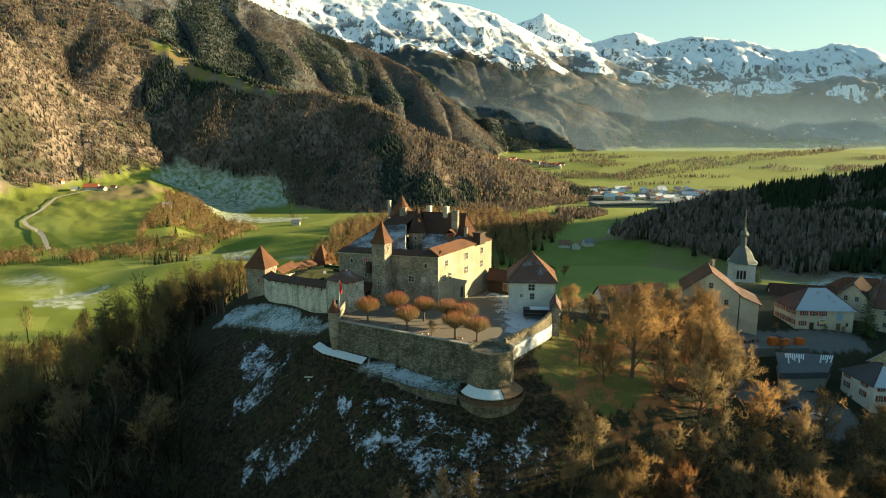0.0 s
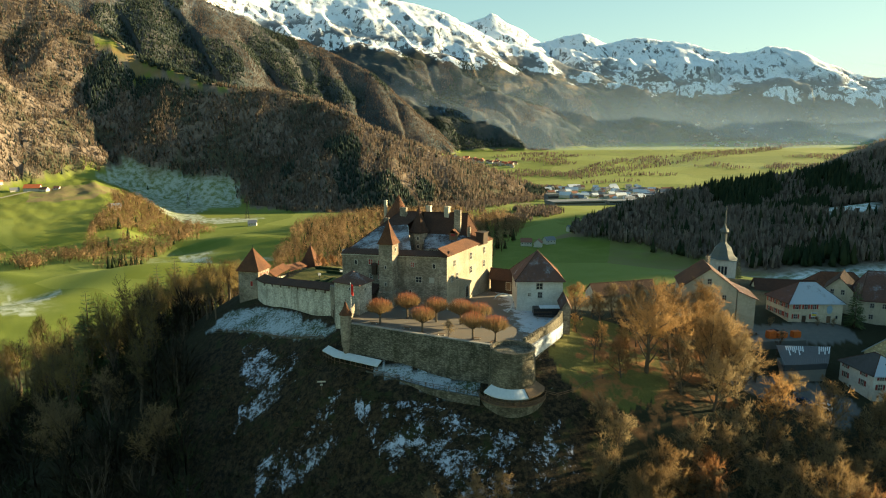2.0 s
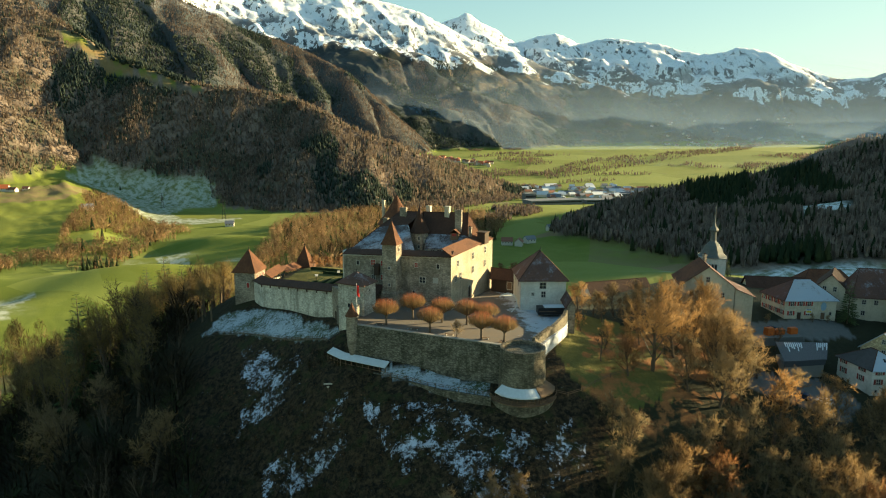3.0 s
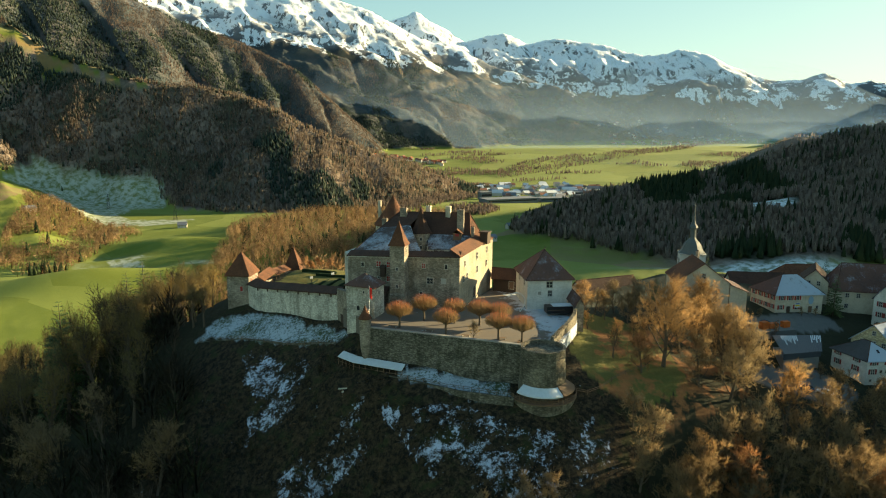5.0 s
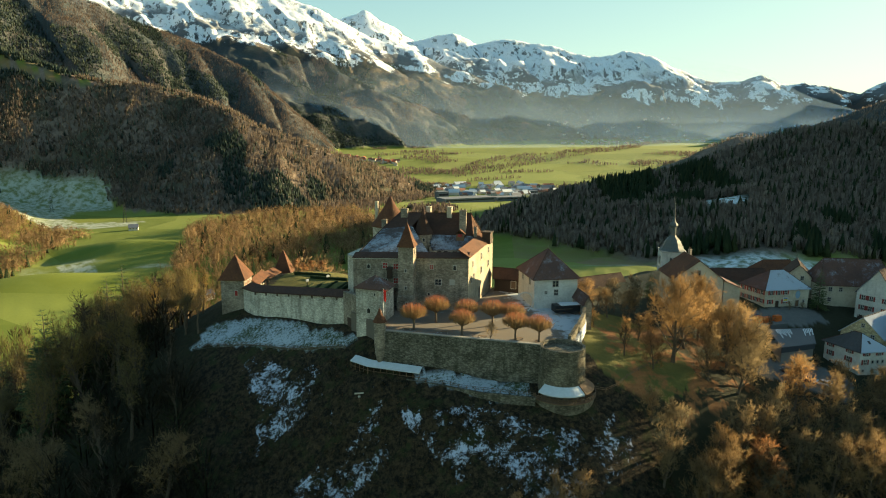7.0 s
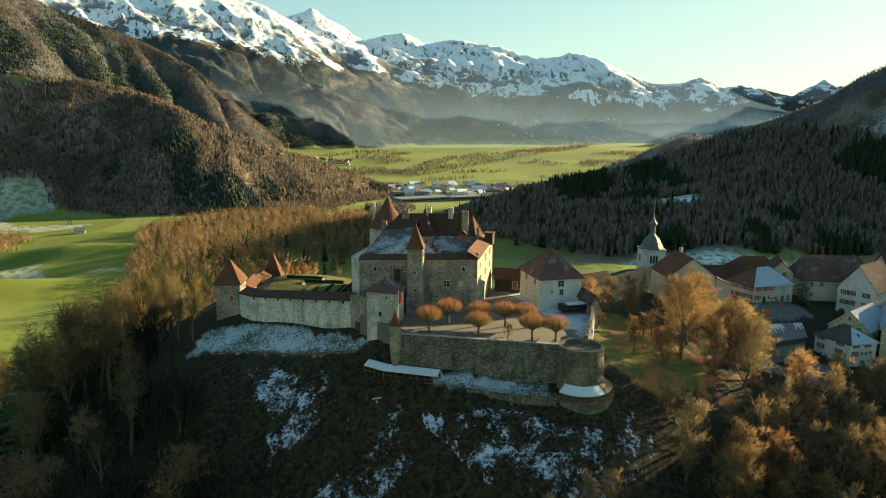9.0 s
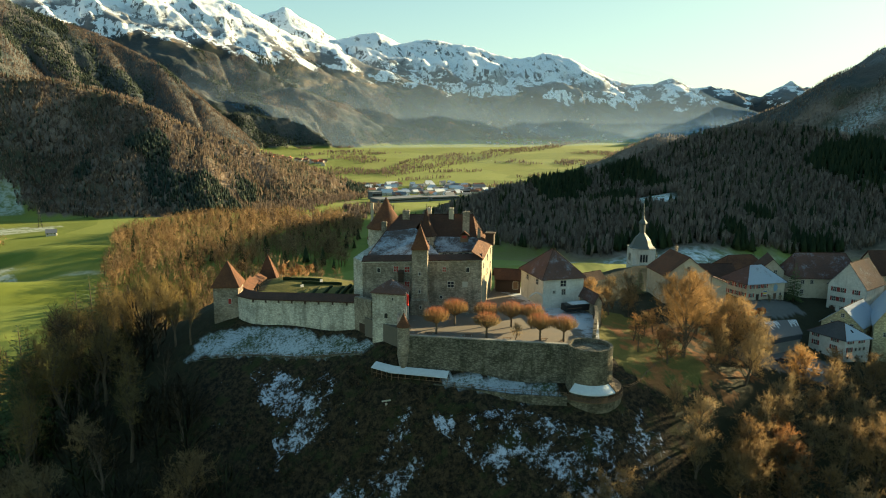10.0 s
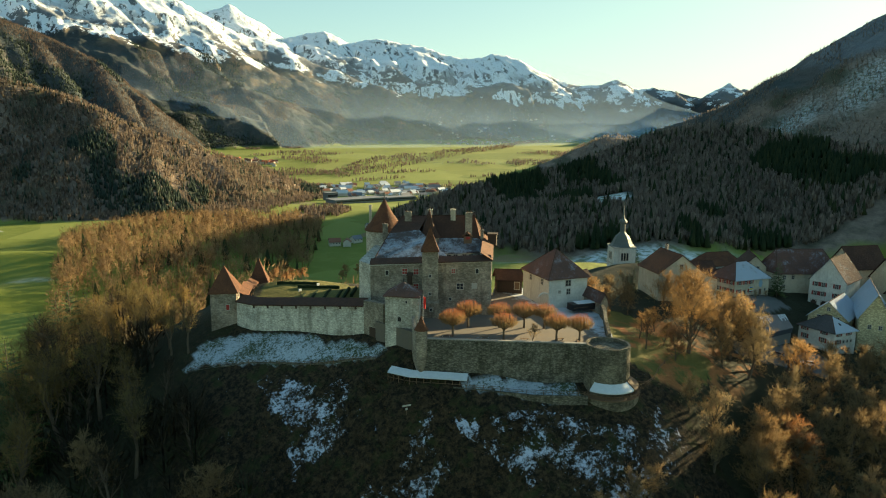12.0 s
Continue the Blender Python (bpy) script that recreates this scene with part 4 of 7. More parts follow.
def block_mesh(name, size, material, off=(0, 0, 0)):
    key = (name, size, material.name, off)
    if key not in _shared:
        sx, sy, sz = size
        _shared[key] = mesh_from(box(bmesh.new(), off[0] - sx / 2, off[1] - sy / 2, off[2] - sz / 2, off[0] + sx / 2, off[1] + sy / 2, off[2] + sz / 2), name)
        _shared[key].materials.append(material)
    return _shared[key]


def shutter_mesh(w, h, material):
    key = ("shutter", w, h, material.name)
    if key not in _shared:
        bm = box(bmesh.new(), -w / 2, -0.09, -h / 2, w / 2, -0.03, h / 2)
        for z in (-h * 0.3, h * 0.3):
            box(bm, -w / 2 + 0.03, -0.12, z - 0.06, w / 2 - 0.03, -0.09, z + 0.06)
        _shared[key] = mesh_from(bm, "shutter")
        _shared[key].materials.append(material)
    return _shared[key]


def wall_pose(a, b, s, z):
    a, b = Vector(a[:2]), Vector(b[:2])
    d = (b - a).normalized()
    p = a + d * s
    return Matrix(((d.x, -d.y, 0, p.x), (d.y, d.x, 0, p.y), (0, 0, 1, z), (0, 0, 0, 1)))


def window(parent, a, b, s, z, w=1.0, h=1.5, bars=1, shutters=None, arched=False, glass=None, label=""):
    """A window with a stone surround on the wall from a to b, s metres along, its middle at height z."""
    m = wall_pose(a, b, s, z)
    ob = set_in(new("window", frame_mesh(w, h, bars, arched)), parent, m)
    if label:
        ob["label"] = label
    hh = h
    part("pane", block_mesh("pane", (w + 0.02, 0.05, hh), glass or GLASS, (0, -0.01, (hh - h) / 2)), None, ob)
    if shutters is not None:
        for k in (-1, 1):
            sh = part("shutter", shutter_mesh(round(w * 0.55, 2), round(h * 1.04, 2), shutters), None, ob)
            sh.matrix_basis = pose(k * (w / 2 + w * 0.275 + 0.14), 0, 0)
    return ob


def door(parent, a, b, s, z, w=1.2, h=2.2, material=None, arched=False):
    m = wall_pose(a, b, s, z + h / 2)
    ob = set_in(new("door", frame_mesh(w, h, 0, arched)), parent, m)
    part("door_leaf", block_mesh("door_leaf", (w, 0.06, h), material or WOOD_DARK, (0, -0.02, 0)), None, ob)
    return ob


def chimney(parent, x, y, low, high, w=1.2, d=0.9, turn=0.0, material=None, pots=True):
    """A stack with a projecting cap, and small pots."""
    m = pose(x, y, 0, 0, 0, turn)
    bm = box(bmesh.new(), -w / 2, -d / 2, low, w / 2, d / 2, high - 0.35, m)
    box(bm, -w / 2 - 0.12, -d / 2 - 0.12, high - 0.35, w / 2 + 0.12, d / 2 + 0.12, high - 0.12, m)
    box(bm, -w / 2 + 0.05, -d / 2 + 0.05, high - 0.12, w / 2 - 0.05, d / 2 - 0.05, high, m)
    ob = part("chimney", bm, material or STONE, parent, world=True)
    if pots:
        for k in (-0.28, 0.28):
            p = m @ Vector((w * k, 0, high))
            part("chimney_pot", turned(bmesh.new(), [(0.17, high), (0.14, high + 0.5)], 8, p.x, p.y), TILE_DARK, ob, world=True)
    return ob


def finial(parent, x, y, z, h=1.3):
    bm = turned(bmesh.new(), [(0.10, z - 0.3), (0.06, z + h * 0.35), (0.17, z + h * 0.42), (0.17, z + h * 0.5), (0.05, z + h * 0.56), (0.03, z + h)], 8, x, y)
    return part("finial", bm, IRON, parent, world=True)


def hip_roof(parent, poly, eave, ridge, material, out=0.6, gable=False, pull=1.0, thick=0.22, mats=None):
    """Roof planes over a four-cornered plan, the ridge along its first side. pull: how far the hips draw the ridge in."""
    c = sum((Vector(p) for p in poly), Vector((0, 0))) / 4
    p = [Vector(q) for q in poly]
    lx, ly = (p[1] - p[0]).length, (p[2] - p[1]).length
    grow = []
    for q in p:
        v = q - c
        ux, uy = (p[1] - p[0]).normalized(), (p[2] - p[1]).normalized()
        grow.append(q + ux * (out if v.dot(ux) > 0 else -out) + uy * (out if v.dot(uy) > 0 else -out))
    m1, m2 = (grow[0] + grow[3]) / 2, (grow[1] + grow[2]) / 2
    inset = 0.0 if gable else min(0.49, pull * ly / 2 / lx)
    k1, k2 = m1.lerp(m2, inset), m2.lerp(m1, inset)
    drop = (ridge - eave) / (ly / 2) * out * 0.6
    e = [(*q, eave - drop) for q in grow]
    r1, r2 = (*k1, ridge), (*k2, ridge)
    planes = [[e[0], e[1], r2, r1], [e[2], e[3], r1, r2]]
    if not gable:
        planes += [[e[1], e[2], r2], [e[3], e[0], r1]]
    obs = []
    for i, pl in enumerate(planes):
        mt = mats[i] if mats else material
        obs.append(part("roof", slab(bmesh.new(), pl, thick), mt, parent, world=True))
    bm = tube(bmesh.new(), r1, r2, 0.14, 0.14, 6)
    for q, r in ((e[1], r2), (e[2], r2), (e[0], r1), (e[3], r1)):
        if not gable:
            tube(bm, q, r, 0.11, 0.11, 5)
    part("ridge_tiles", bm, TILE_DARK, parent, world=True)
    return obs


def gable_walls(bm, poly, low, eave, ridge):
    """Walls of a gabled house: the ridge runs along the first side."""
    p = [Vector(q) for q in poly]
    prism(bm, [tuple(q) for q in p], low, eave)
    for a, b in ((p[1], p[2]), (p[3], p[0])):
        inner = (p[0] - p[1]).normalized() * 0.4 if a is p[1] else (p[1] - p[0]).normalized() * 0.4
        m = (a + b) / 2
        v = [bm.verts.new((*q, z)) for q, z in ((a, eave), (b, eave), (m, ridge - 0.25), (a + inner, eave), (b + inner, eave), (m + inner, ridge - 0.25))]
        for f in ((0, 1, 2), (5, 4, 3), (1, 0, 3, 4), (2, 1, 4, 5), (0, 2, 5, 3)):
            bm.faces.new([v[i] for i in f])
    return bm


# ---- the castle: walls, towers and roofs ----
W, A, E = Vector((-31.9, 197.5)), Vector((-1.4, 183.6)), Vector((15.9, 211.8))
N = Vector((-14.6, 226.0))
castle = thing("castle", "old stone castle with steep brown tiled roofs and patchy snow", "castle", (-8, 204, 0))
LB = [(-31.9, 197.5), (-10.4, 187.7), (-11.6, 205.0), (-11.0, 214.0), (-14.6, 226.0)]
part("wall", prism(bmesh.new(), LB, -3.0, [14.9, 15.7, 15.7, 15.2, 15.0]), STONE, castle, "weathered grey rubble wall", world=True)
part("wall", prism(bmesh.new(), [(-10.4, 187.7), tuple(A), (0.4, 186.6), (-9.3, 191.0)], -3.0, [15.7, 16.1, 16.1, 15.7]), STONE, castle, "weathered grey rubble wall", world=True)
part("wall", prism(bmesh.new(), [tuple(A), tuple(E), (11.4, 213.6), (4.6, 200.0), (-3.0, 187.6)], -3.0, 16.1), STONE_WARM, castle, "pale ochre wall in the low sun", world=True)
part("wall", prism(bmesh.new(), [(-6.0, 203.4), (6.6, 199.4), (11.6, 211.0), (11.4, 213.6), (-14.5, 225.8), (-8.2, 213.0)], -3.0, 15.3), RENDER_WHITE, castle, "pale court wall", world=True)


def pent(a, b, z0, z1, inner, up, out=0.45):
    """A narrow roof that leans inward along the wall from a to b."""
    d = (b - a).normalized()
    n = Vector((-d.y, d.x))
    return [(*(a - n * out - d * 0.2), z0 - 0.1), (*(b - n * out + d * 0.2), z1 - 0.1), (*(b + n * inner), z1 + up), (*(a + n * inner), z0 + up)]


# sun-facing roof planes take TILE, shaded ones TILE_DARK: light put into tile colour
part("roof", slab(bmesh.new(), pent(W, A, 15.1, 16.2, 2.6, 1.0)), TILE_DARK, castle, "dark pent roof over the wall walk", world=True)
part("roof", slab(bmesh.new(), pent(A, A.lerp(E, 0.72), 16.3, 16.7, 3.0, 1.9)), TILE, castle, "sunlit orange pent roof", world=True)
part("cornice", prism(bmesh.new(), [tuple(q) for q in (W + Vector((-0.3, -0.4)), A + Vector((0.1, -0.35)), A + Vector((0.2, 0.2)), W + Vector((0.2, 0.2)))], [14.5, 15.7, 15.7, 14.5], [14.8, 16.0, 16.0, 14.8]), LIMESTONE, castle, "pale stone cornice", world=True)

# roofs: a flat snowy slope over the left wing, and the steep hipped roof of the back wing
EL, EM = Vector((-30.2, 198.9, 15.9)), Vector((-11.2, 190.2, 16.4))
ML = Vector((-21.0, 210.5, 20.9))
MC = Vector((-12.0, 208.6, 0))
slope_n = (EM - EL).cross(ML - EL)
MC.z = EL.z - (slope_n.x * (MC.x - EL.x) + slope_n.y * (MC.y - EL.y)) / slope_n.z
KL, KR = Vector((-14.0, 217.0, 25.0)), Vector((7.4, 209.2, 25.2))
KM = KL.lerp(KR, 0.35)
EN, MN = Vector((-14.6, 226.0, 16.0)), Vector((-15.5, 220.5, 21.0))
CL, CR = Vector((-7.0, 203.4, 15.0)), Vector((7.0, 198.6, 15.4))
UL, UR = Vector((-6.2, 209.2, 18.8)), Vector((6.4, 203.9, 18.7))
EB, MB = Vector((16.2, 212.0, 16.4)), Vector((11.0, 208.6, 18.9))
part("roof", slab(bmesh.new(), [EL, EM, MC, ML]), TILE_SNOW, castle, "frosted lower roof of the left wing", world=True)
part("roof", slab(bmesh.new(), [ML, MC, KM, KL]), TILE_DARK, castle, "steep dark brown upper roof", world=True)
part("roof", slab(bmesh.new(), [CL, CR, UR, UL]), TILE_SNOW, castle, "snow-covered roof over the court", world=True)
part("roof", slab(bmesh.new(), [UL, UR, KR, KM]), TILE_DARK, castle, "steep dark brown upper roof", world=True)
# lighter tile on these hips, their sunlight put into the colour
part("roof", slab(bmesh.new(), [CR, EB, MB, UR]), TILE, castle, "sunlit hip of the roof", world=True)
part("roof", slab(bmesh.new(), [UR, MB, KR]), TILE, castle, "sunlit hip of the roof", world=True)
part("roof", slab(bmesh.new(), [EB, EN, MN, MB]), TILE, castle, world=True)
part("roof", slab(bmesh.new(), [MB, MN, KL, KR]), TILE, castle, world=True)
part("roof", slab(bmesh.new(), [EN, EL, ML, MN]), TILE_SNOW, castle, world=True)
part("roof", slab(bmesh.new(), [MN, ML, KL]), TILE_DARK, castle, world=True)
part("gable_wall", prism(bmesh.new(), [(-11.9, 190.6), (-11.5, 190.4), (-11.7, 208.4), (-12.1, 208.4)], 14.0, [16.1, 16.1, MC.z - 0.3, MC.z - 0.3]), RENDER_WHITE, castle, world=True)
bm = bmesh.new()
for p, q in ((KL, KR), (KR, UR), (UR, CR), (KR, MB), (MB, EB), (KL, ML), (ML, EL)):
    tube(bm, p + Vector((0, 0, 0.04)), q + Vector((0, 0, 0.04)), 0.14, 0.14, 5)
part("ridge_tiles", bm, TILE_DARK, castle, world=True)
finial(castle, KR.x, KR.y, KR.z, 2.0)
for s in (1.4, 3.4, 6.2, 8.2, 11.0):
    window(castle, (-6.0, 203.4), (6.6, 199.4), s, 14.1, 1.1, 0.9, 1)

# keep
part("keep", turned(bmesh.new(), [(6.3, -8), (6.0, 8), (6.0, 19.4)], 36, -14.5, 230.4), STONE_PALE, castle, "pale rendered round keep", world=True)
part("keep_roof", turned(bmesh.new(), [(6.6, 18.9), (6.5, 19.3), (4.5, 21.9), (2.4, 25.0), (0.22, 29.0), (0.0, 29.2)], 36, -14.5, 230.4), TILE, castle, "tall conical tiled roof", world=True)
finial(castle, -14.5, 230.4, 29.1, 1.8)
# the lower wing beside the keep
part("wing", prism(bmesh.new(), [(-31.5, 198.2), (-14.8, 225.0), (-18.0, 229.0), (-32.5, 205.0)], -6, 14.6), STONE_PALE, castle, world=True)
# stair turret in the court
part("stair_turret", turned(bmesh.new(), [(2.95, 12), (2.95, 19.2), (3.15, 19.5)], 8, -8.2, 209.4, 0.2), STONE, castle, "grey stone stair turret", world=True)
part("turret_roof", turned(bmesh.new(), [(3.55, 19.2), (3.3, 19.7), (2.3, 21.4), (1.0, 24.8), (0.08, 27.8)], 8, -8.2, 209.4, 0.2), TILE_DARK, castle, "steep pointed dark tiled roof", world=True)
finial(castle, -8.2, 209.4, 27.7, 1.4)
for a0, zz in ((-1.75, 17.6), (-1.75, 15.0), (-0.95, 16.6)):
    p = Vector((-8.2 + 2.8 * math.cos(a0), 209.4 + 2.8 * math.sin(a0)))
    d = Vector((-math.sin(a0), math.cos(a0)))
    window(castle, p - d * 1, p + d * 1, 1.0, zz, 0.55, 1.0, 0, arched=True)
# square front turret with a stepped base
TURN_F = math.atan2(A.y - W.y, A.x - W.x)
FT = Vector((-17.9, 188.6))
part("front_turret", turned(bmesh.new(), [(3.6, -3), (3.5, 5.0), (3.05, 5.6), (3.0, 19.6)], 4, FT.x, FT.y, TURN_F + math.pi / 4), STONE, castle, "square stair tower of grey stone", world=True)
part("turret_roof", turned(bmesh.new(), [(3.55, 19.2), (3.3, 19.7), (2.45, 21.0), (0.07, 25.9)], 4, FT.x, FT.y, TURN_F + math.pi / 4), TILE, castle, "steep tiled pyramid roof", world=True)
finial(castle, FT.x, FT.y, 25.8, 1.5)
fd = Vector((math.cos(TURN_F), math.sin(TURN_F)))
fn = Vector((fd.y, -fd.x))
for off, zz in ((0.0, 12.6), (0.0, 7.6), (0.3, 3.2)):
    q = FT + fn * (2.15 if zz > 5.6 else 2.5)
    window(castle, q - fd * 2, q + fd * 2, 2.0 + off, zz, 0.5, 0.8, 0)
sd = -fn
q = FT + fd * 2.15
window(castle, q + fn * 2, q - fn * 2, 2.0, 17.6, 0.6, 0.9, 0)
# chimneys
ca = math.degrees(TURN_F)
chimney(castle, 3.9, 206.4, 17, 26.6, 2.1, 1.3, ca)
chimney(castle, 1.0, 211.4, 20, 27.2, 1.5, 1.9, ca, RENDER_CREAM, pots=False)
chimney(castle, -4.6, 216.2, 20, 26.9, 1.4, 1.6, ca, RENDER_CREAM)
chimney(castle, -13.0, 214.5, 18, 26.6, 2.1, 1.4, ca)
chimney(castle, -18.6, 219.5, 17, 22.6, 1.6, 1.2, ca)
chimney(castle, -19.0, 231.5, 17, 27.2, 0.9, 0.9, ca, RENDER_CREAM, pots=False)
chimney(castle, 7.2, 203.8, 17, 21.4, 0.9, 0.8, ca)
# dormer with a little gable, and a dark louvred lantern beside the hip
dm = pose(2.6, 204.6, 18.6, 0, 0, ca)
dormer = part("dormer", box(box(bmesh.new(), -1.2, -1.2, -1.2, 1.2, 2.5, 1.0, dm), -1.3, -1.3, -0.1, 1.3, -1.15, 0.05, dm), WOOD, castle, "small gabled timber dormer", world=True)
bm = slab(bmesh.new(), [dm @ Vector(v) for v in ((-1.6, -1.6, 0.8), (0, -1.6, 2.3), (0, 3.0, 2.3), (-1.6, 3.0, 0.8))][::-1], 0.15)
slab(bm, [dm @ Vector(v) for v in ((0, -1.6, 2.3), (1.6, -1.6, 0.8), (1.6, 3.0, 0.8), (0, 3.0, 2.3))][::-1], 0.15)
part("dormer_roof", bm, TILE, dormer, world=True)
set_in(new("pane", block_mesh("pane", (1.3, 0.05, 0.9), RED_PAINT)), dormer, dm @ pose(0, -1.24, 0.45))
lm = pose(11.4, 204.4, 17.6, 0, 0, ca + 80)
part("lantern_bay", box(box(bmesh.new(), -1.5, -1.3, -1.5, 1.5, 1.3, 2.0, lm), -1.8, -1.6, 2.0, 1.8, 1.6, 2.3, lm), WOOD_DARK, castle, "dark timber bay at the roof edge", world=True)

# windows of the shaded front
for s, z, w, h, sh, ar in ((23.0, 13.0, 0.9, 1.3, RED_PAINT, False), (29.6, 13.0, 0.8, 1.3, None, True), (24.9, 8.7, 1.7, 1.6, None, False), (28.9, 8.8, 1.2, 1.3, LIMESTONE, False),
                           (4.6, 12.5, 0.8, 1.2, None, True), (9.5, 12.9, 1.3, 1.5, RED_PAINT, False), (12.6, 12.8, 1.3, 1.5, RED_PAINT, False), (12.6, 8.6, 1.3, 1.5, RED_PAINT, False), (9.6, 8.5, 0.9, 1.3, None, False),
                           (22.2, 5.0, 0.6, 0.8, None, False)):
    window(castle, W, A, s, z, w, h, 1 if w > 0.85 else 0, None if sh is LIMESTONE else None, ar, glass=sh)
# windows of the sunlit side
for s, z, w, h in ((4.8, 13.3, 1.2, 1.6), (16.3, 13.6, 1.5, 2.0), (16.3, 9.3, 1.5, 2.0), (26.4, 13.8, 1.3, 1.9), (26.2, 9.5, 1.3, 1.9), (3.4, 9.1, 1.3, 1.9), (6.6, 9.2, 1.3, 1.9)):
    window(castle, A, E, s, z, w, h, 1)
door(castle, A, E, 13.5, 1.2, 1.7, 3.6, arched=True)
# timber oriel on the front and the porch roof beside the turret
om = wall_pose(W, A, 10.9, 10.6)
bm = box(bmesh.new(), -0.7, -1.0, -1.3, 0.7, 0.1, 1.4, om)
slab(bm, [om @ Vector(v) for v in ((-0.9, -1.2, 1.4), (0.9, -1.2, 1.4), (0.9, 0.1, 2.1), (-0.9, 0.1, 2.1))], 0.12)
part("oriel", bm, WOOD_DARK, castle, "dark timber oriel", world=True)
pm = wall_pose(W, A, 10.2, 0.0)
bm = bmesh.new()
slab(bm, [pm @ Vector(v) for v in ((-3.4, -5.2, 4.4), (2.6, -5.2, 4.4), (2.6, 0.1, 6.4), (-3.4, 0.1, 6.4))], 0.2)
for x in (-3.1, -0.4, 2.3):
    tube(bm, pm @ Vector((x, -4.9, 0.6)), pm @ Vector((x, -4.9, 4.3)), 0.16, 0.14, 6)
part("porch", bm, TILE_DARK, castle, "dark tiled porch roof on posts", world=True)

# ---- terrace ----
BAST = Vector((11.4, 149.0))
FRONT_L, FRONT_R = Vector((-28.4, 169.2)), Vector((6.5, 151.0))
terrace = [(-27.6, 169.4), (6.8, 151.8), (11.4, 147.0), (15.4, 150.6), (21.8, 160.0), (29.0, 170.5), (34.0, 184.0), (35, 203), (18.0, 213.0), (-1.0, 186.0), (-31.5, 198.0), (-34, 188), (-28.0, 176.0)]
TERRACE_Z = lambda x, y: 0.55 - 0.028 * (x + 27) + 0.016 * (y - 153)


def gravel():
    m = Nodes("terrace_gravel", 0.95)
    c = m.mix(m.noise(0.5, 6, 0.7), (0.125, 0.105, 0.085), (0.185, 0.155, 0.125))
    c = m.mix(m.step(m.noise(7, 4), 0.42, 0.7, 0, 0.7), c, (0.13, 0.12, 0.107))
    sep = m.tree.nodes.new("ShaderNodeSeparateXYZ")
    m.put(sep.inputs[0], m.place())
    east = m.math("ADD", m.step(sep.outputs["X"], 12.0, 21.0, 0.0, 0.34), m.noise(3.0, 5, 0.65))
    c = m.mix(m.step(east, 0.62, 0.82, 0, 0.85), c, (0.52, 0.56, 0.62))
    return m.done(c, m.noise(0.3, 5, 0.7), 0.03)


bm = prism(bmesh.new(), terrace, -4.0, [TERRACE_Z(x, y) for x, y in terrace])
solid("terrace", bm, gravel(), "gravel castle terrace with frost in the shade", "terrace", kind="structure")


def wall_run(pts, base, tops, thick, side=1.0):
    """A wall along a broken line, with thickness to its left."""
    bm = bmesh.new()
    p = [Vector(q) for q in pts]
    offs = []
    for i in range(len(p)):
        d = (p[min(i + 1, len(p) - 1)] - p[max(i - 1, 0)]).normalized()
        offs.append(Vector((-d.y, d.x)) * thick * side)
    for i in range(len(p) - 1):
        q = [tuple(p[i]), tuple(p[i + 1]), tuple(p[i + 1] + offs[i + 1]), tuple(p[i] + offs[i])]
        b0, b1 = (base, base) if isinstance(base, (int, float)) else (base[i], base[i + 1])
        prism(bm, q, [b0, b1, b1, b0], [tops[i], tops[i + 1], tops[i + 1], tops[i]])
    return bm


def stepped(a, b, n):
    return [a.lerp(b, i / n) for i in range(n + 1)]


line = stepped(FRONT_L, FRONT_R, 12)
solid("wall_terrace", wall_run(line, -12, [1.25 - 0.75 * i / 12 + 0.05 * math.sin(i * 2.3) for i in range(13)], 0.9), STONE_DARK, "long rough stone retaining wall of the terrace", "wall", kind="structure")
bm = wall_run([q + Vector((0.1, 0.0)) for q in line], [1.26 - 0.75 * i / 12 for i in range(13)], [1.46 - 0.75 * i / 12 for i in range(13)], 1.05)
solid("coping", bm, plain("frosted_coping", (0.36, 0.34, 0.31), 1.2, 0.55), "pale coping stones with a little snow", "coping", kind="structure")
bastion = thing("bastion", "round stone bastion at the corner of the terrace", "bastion", (BAST.x, BAST.y, -11))
bm = turned(bmesh.new(), [(5.8, -13), (5.55, -6), (5.35, -0.3), (5.35, 0.75), (4.7, 0.75), (4.7, -0.25)], 48, BAST.x, BAST.y)
part("wall", bm, STONE_SHADED, bastion, world=True)


def ring_slab(bm, c, r0, r1, z0, z1, a0, a1, n, thick):
    """A curved lean-to roof as one closed body."""
    rows = []
    for k in range(n + 1):
        a = radians(a0 + (a1 - a0) * k / n)
        rows.append([bm.verts.new((c.x + r * math.cos(a), c.y + r * math.sin(a), z)) for r, z in ((r1, z1), (r0, z0), (r0, z0 - thick), (r1, z1 - thick))])
    for p, q in zip(rows, rows[1:]):
        for i in range(4):
            bm.faces.new((p[i], q[i], q[(i + 1) % 4], p[(i + 1) % 4]))
    bm.faces.new(rows[0])
    bm.faces.new(rows[-1][::-1])
    return bm


part("apron_roof", ring_slab(bmesh.new(), BAST, 5.4, 7.6, -7.5, -9.1, 200, 290, 14, 0.3), SNOW, bastion, "snow-covered apron roof round the bastion", world=True)
part("apron_roof", ring_slab(bmesh.new(), BAST, 5.4, 7.8, -7.3, -9.0, 291, 352, 12, 0.25), WOOD, bastion, "bare brown boards of the apron roof", world=True)
part("apron_wall", turned(bmesh.new(), [(8.0, -15.5), (8.0, -11.0), (6.9, -11.0)], 48, BAST.x, BAST.y), STONE_SHADED, bastion, "curved stone footing", world=True)
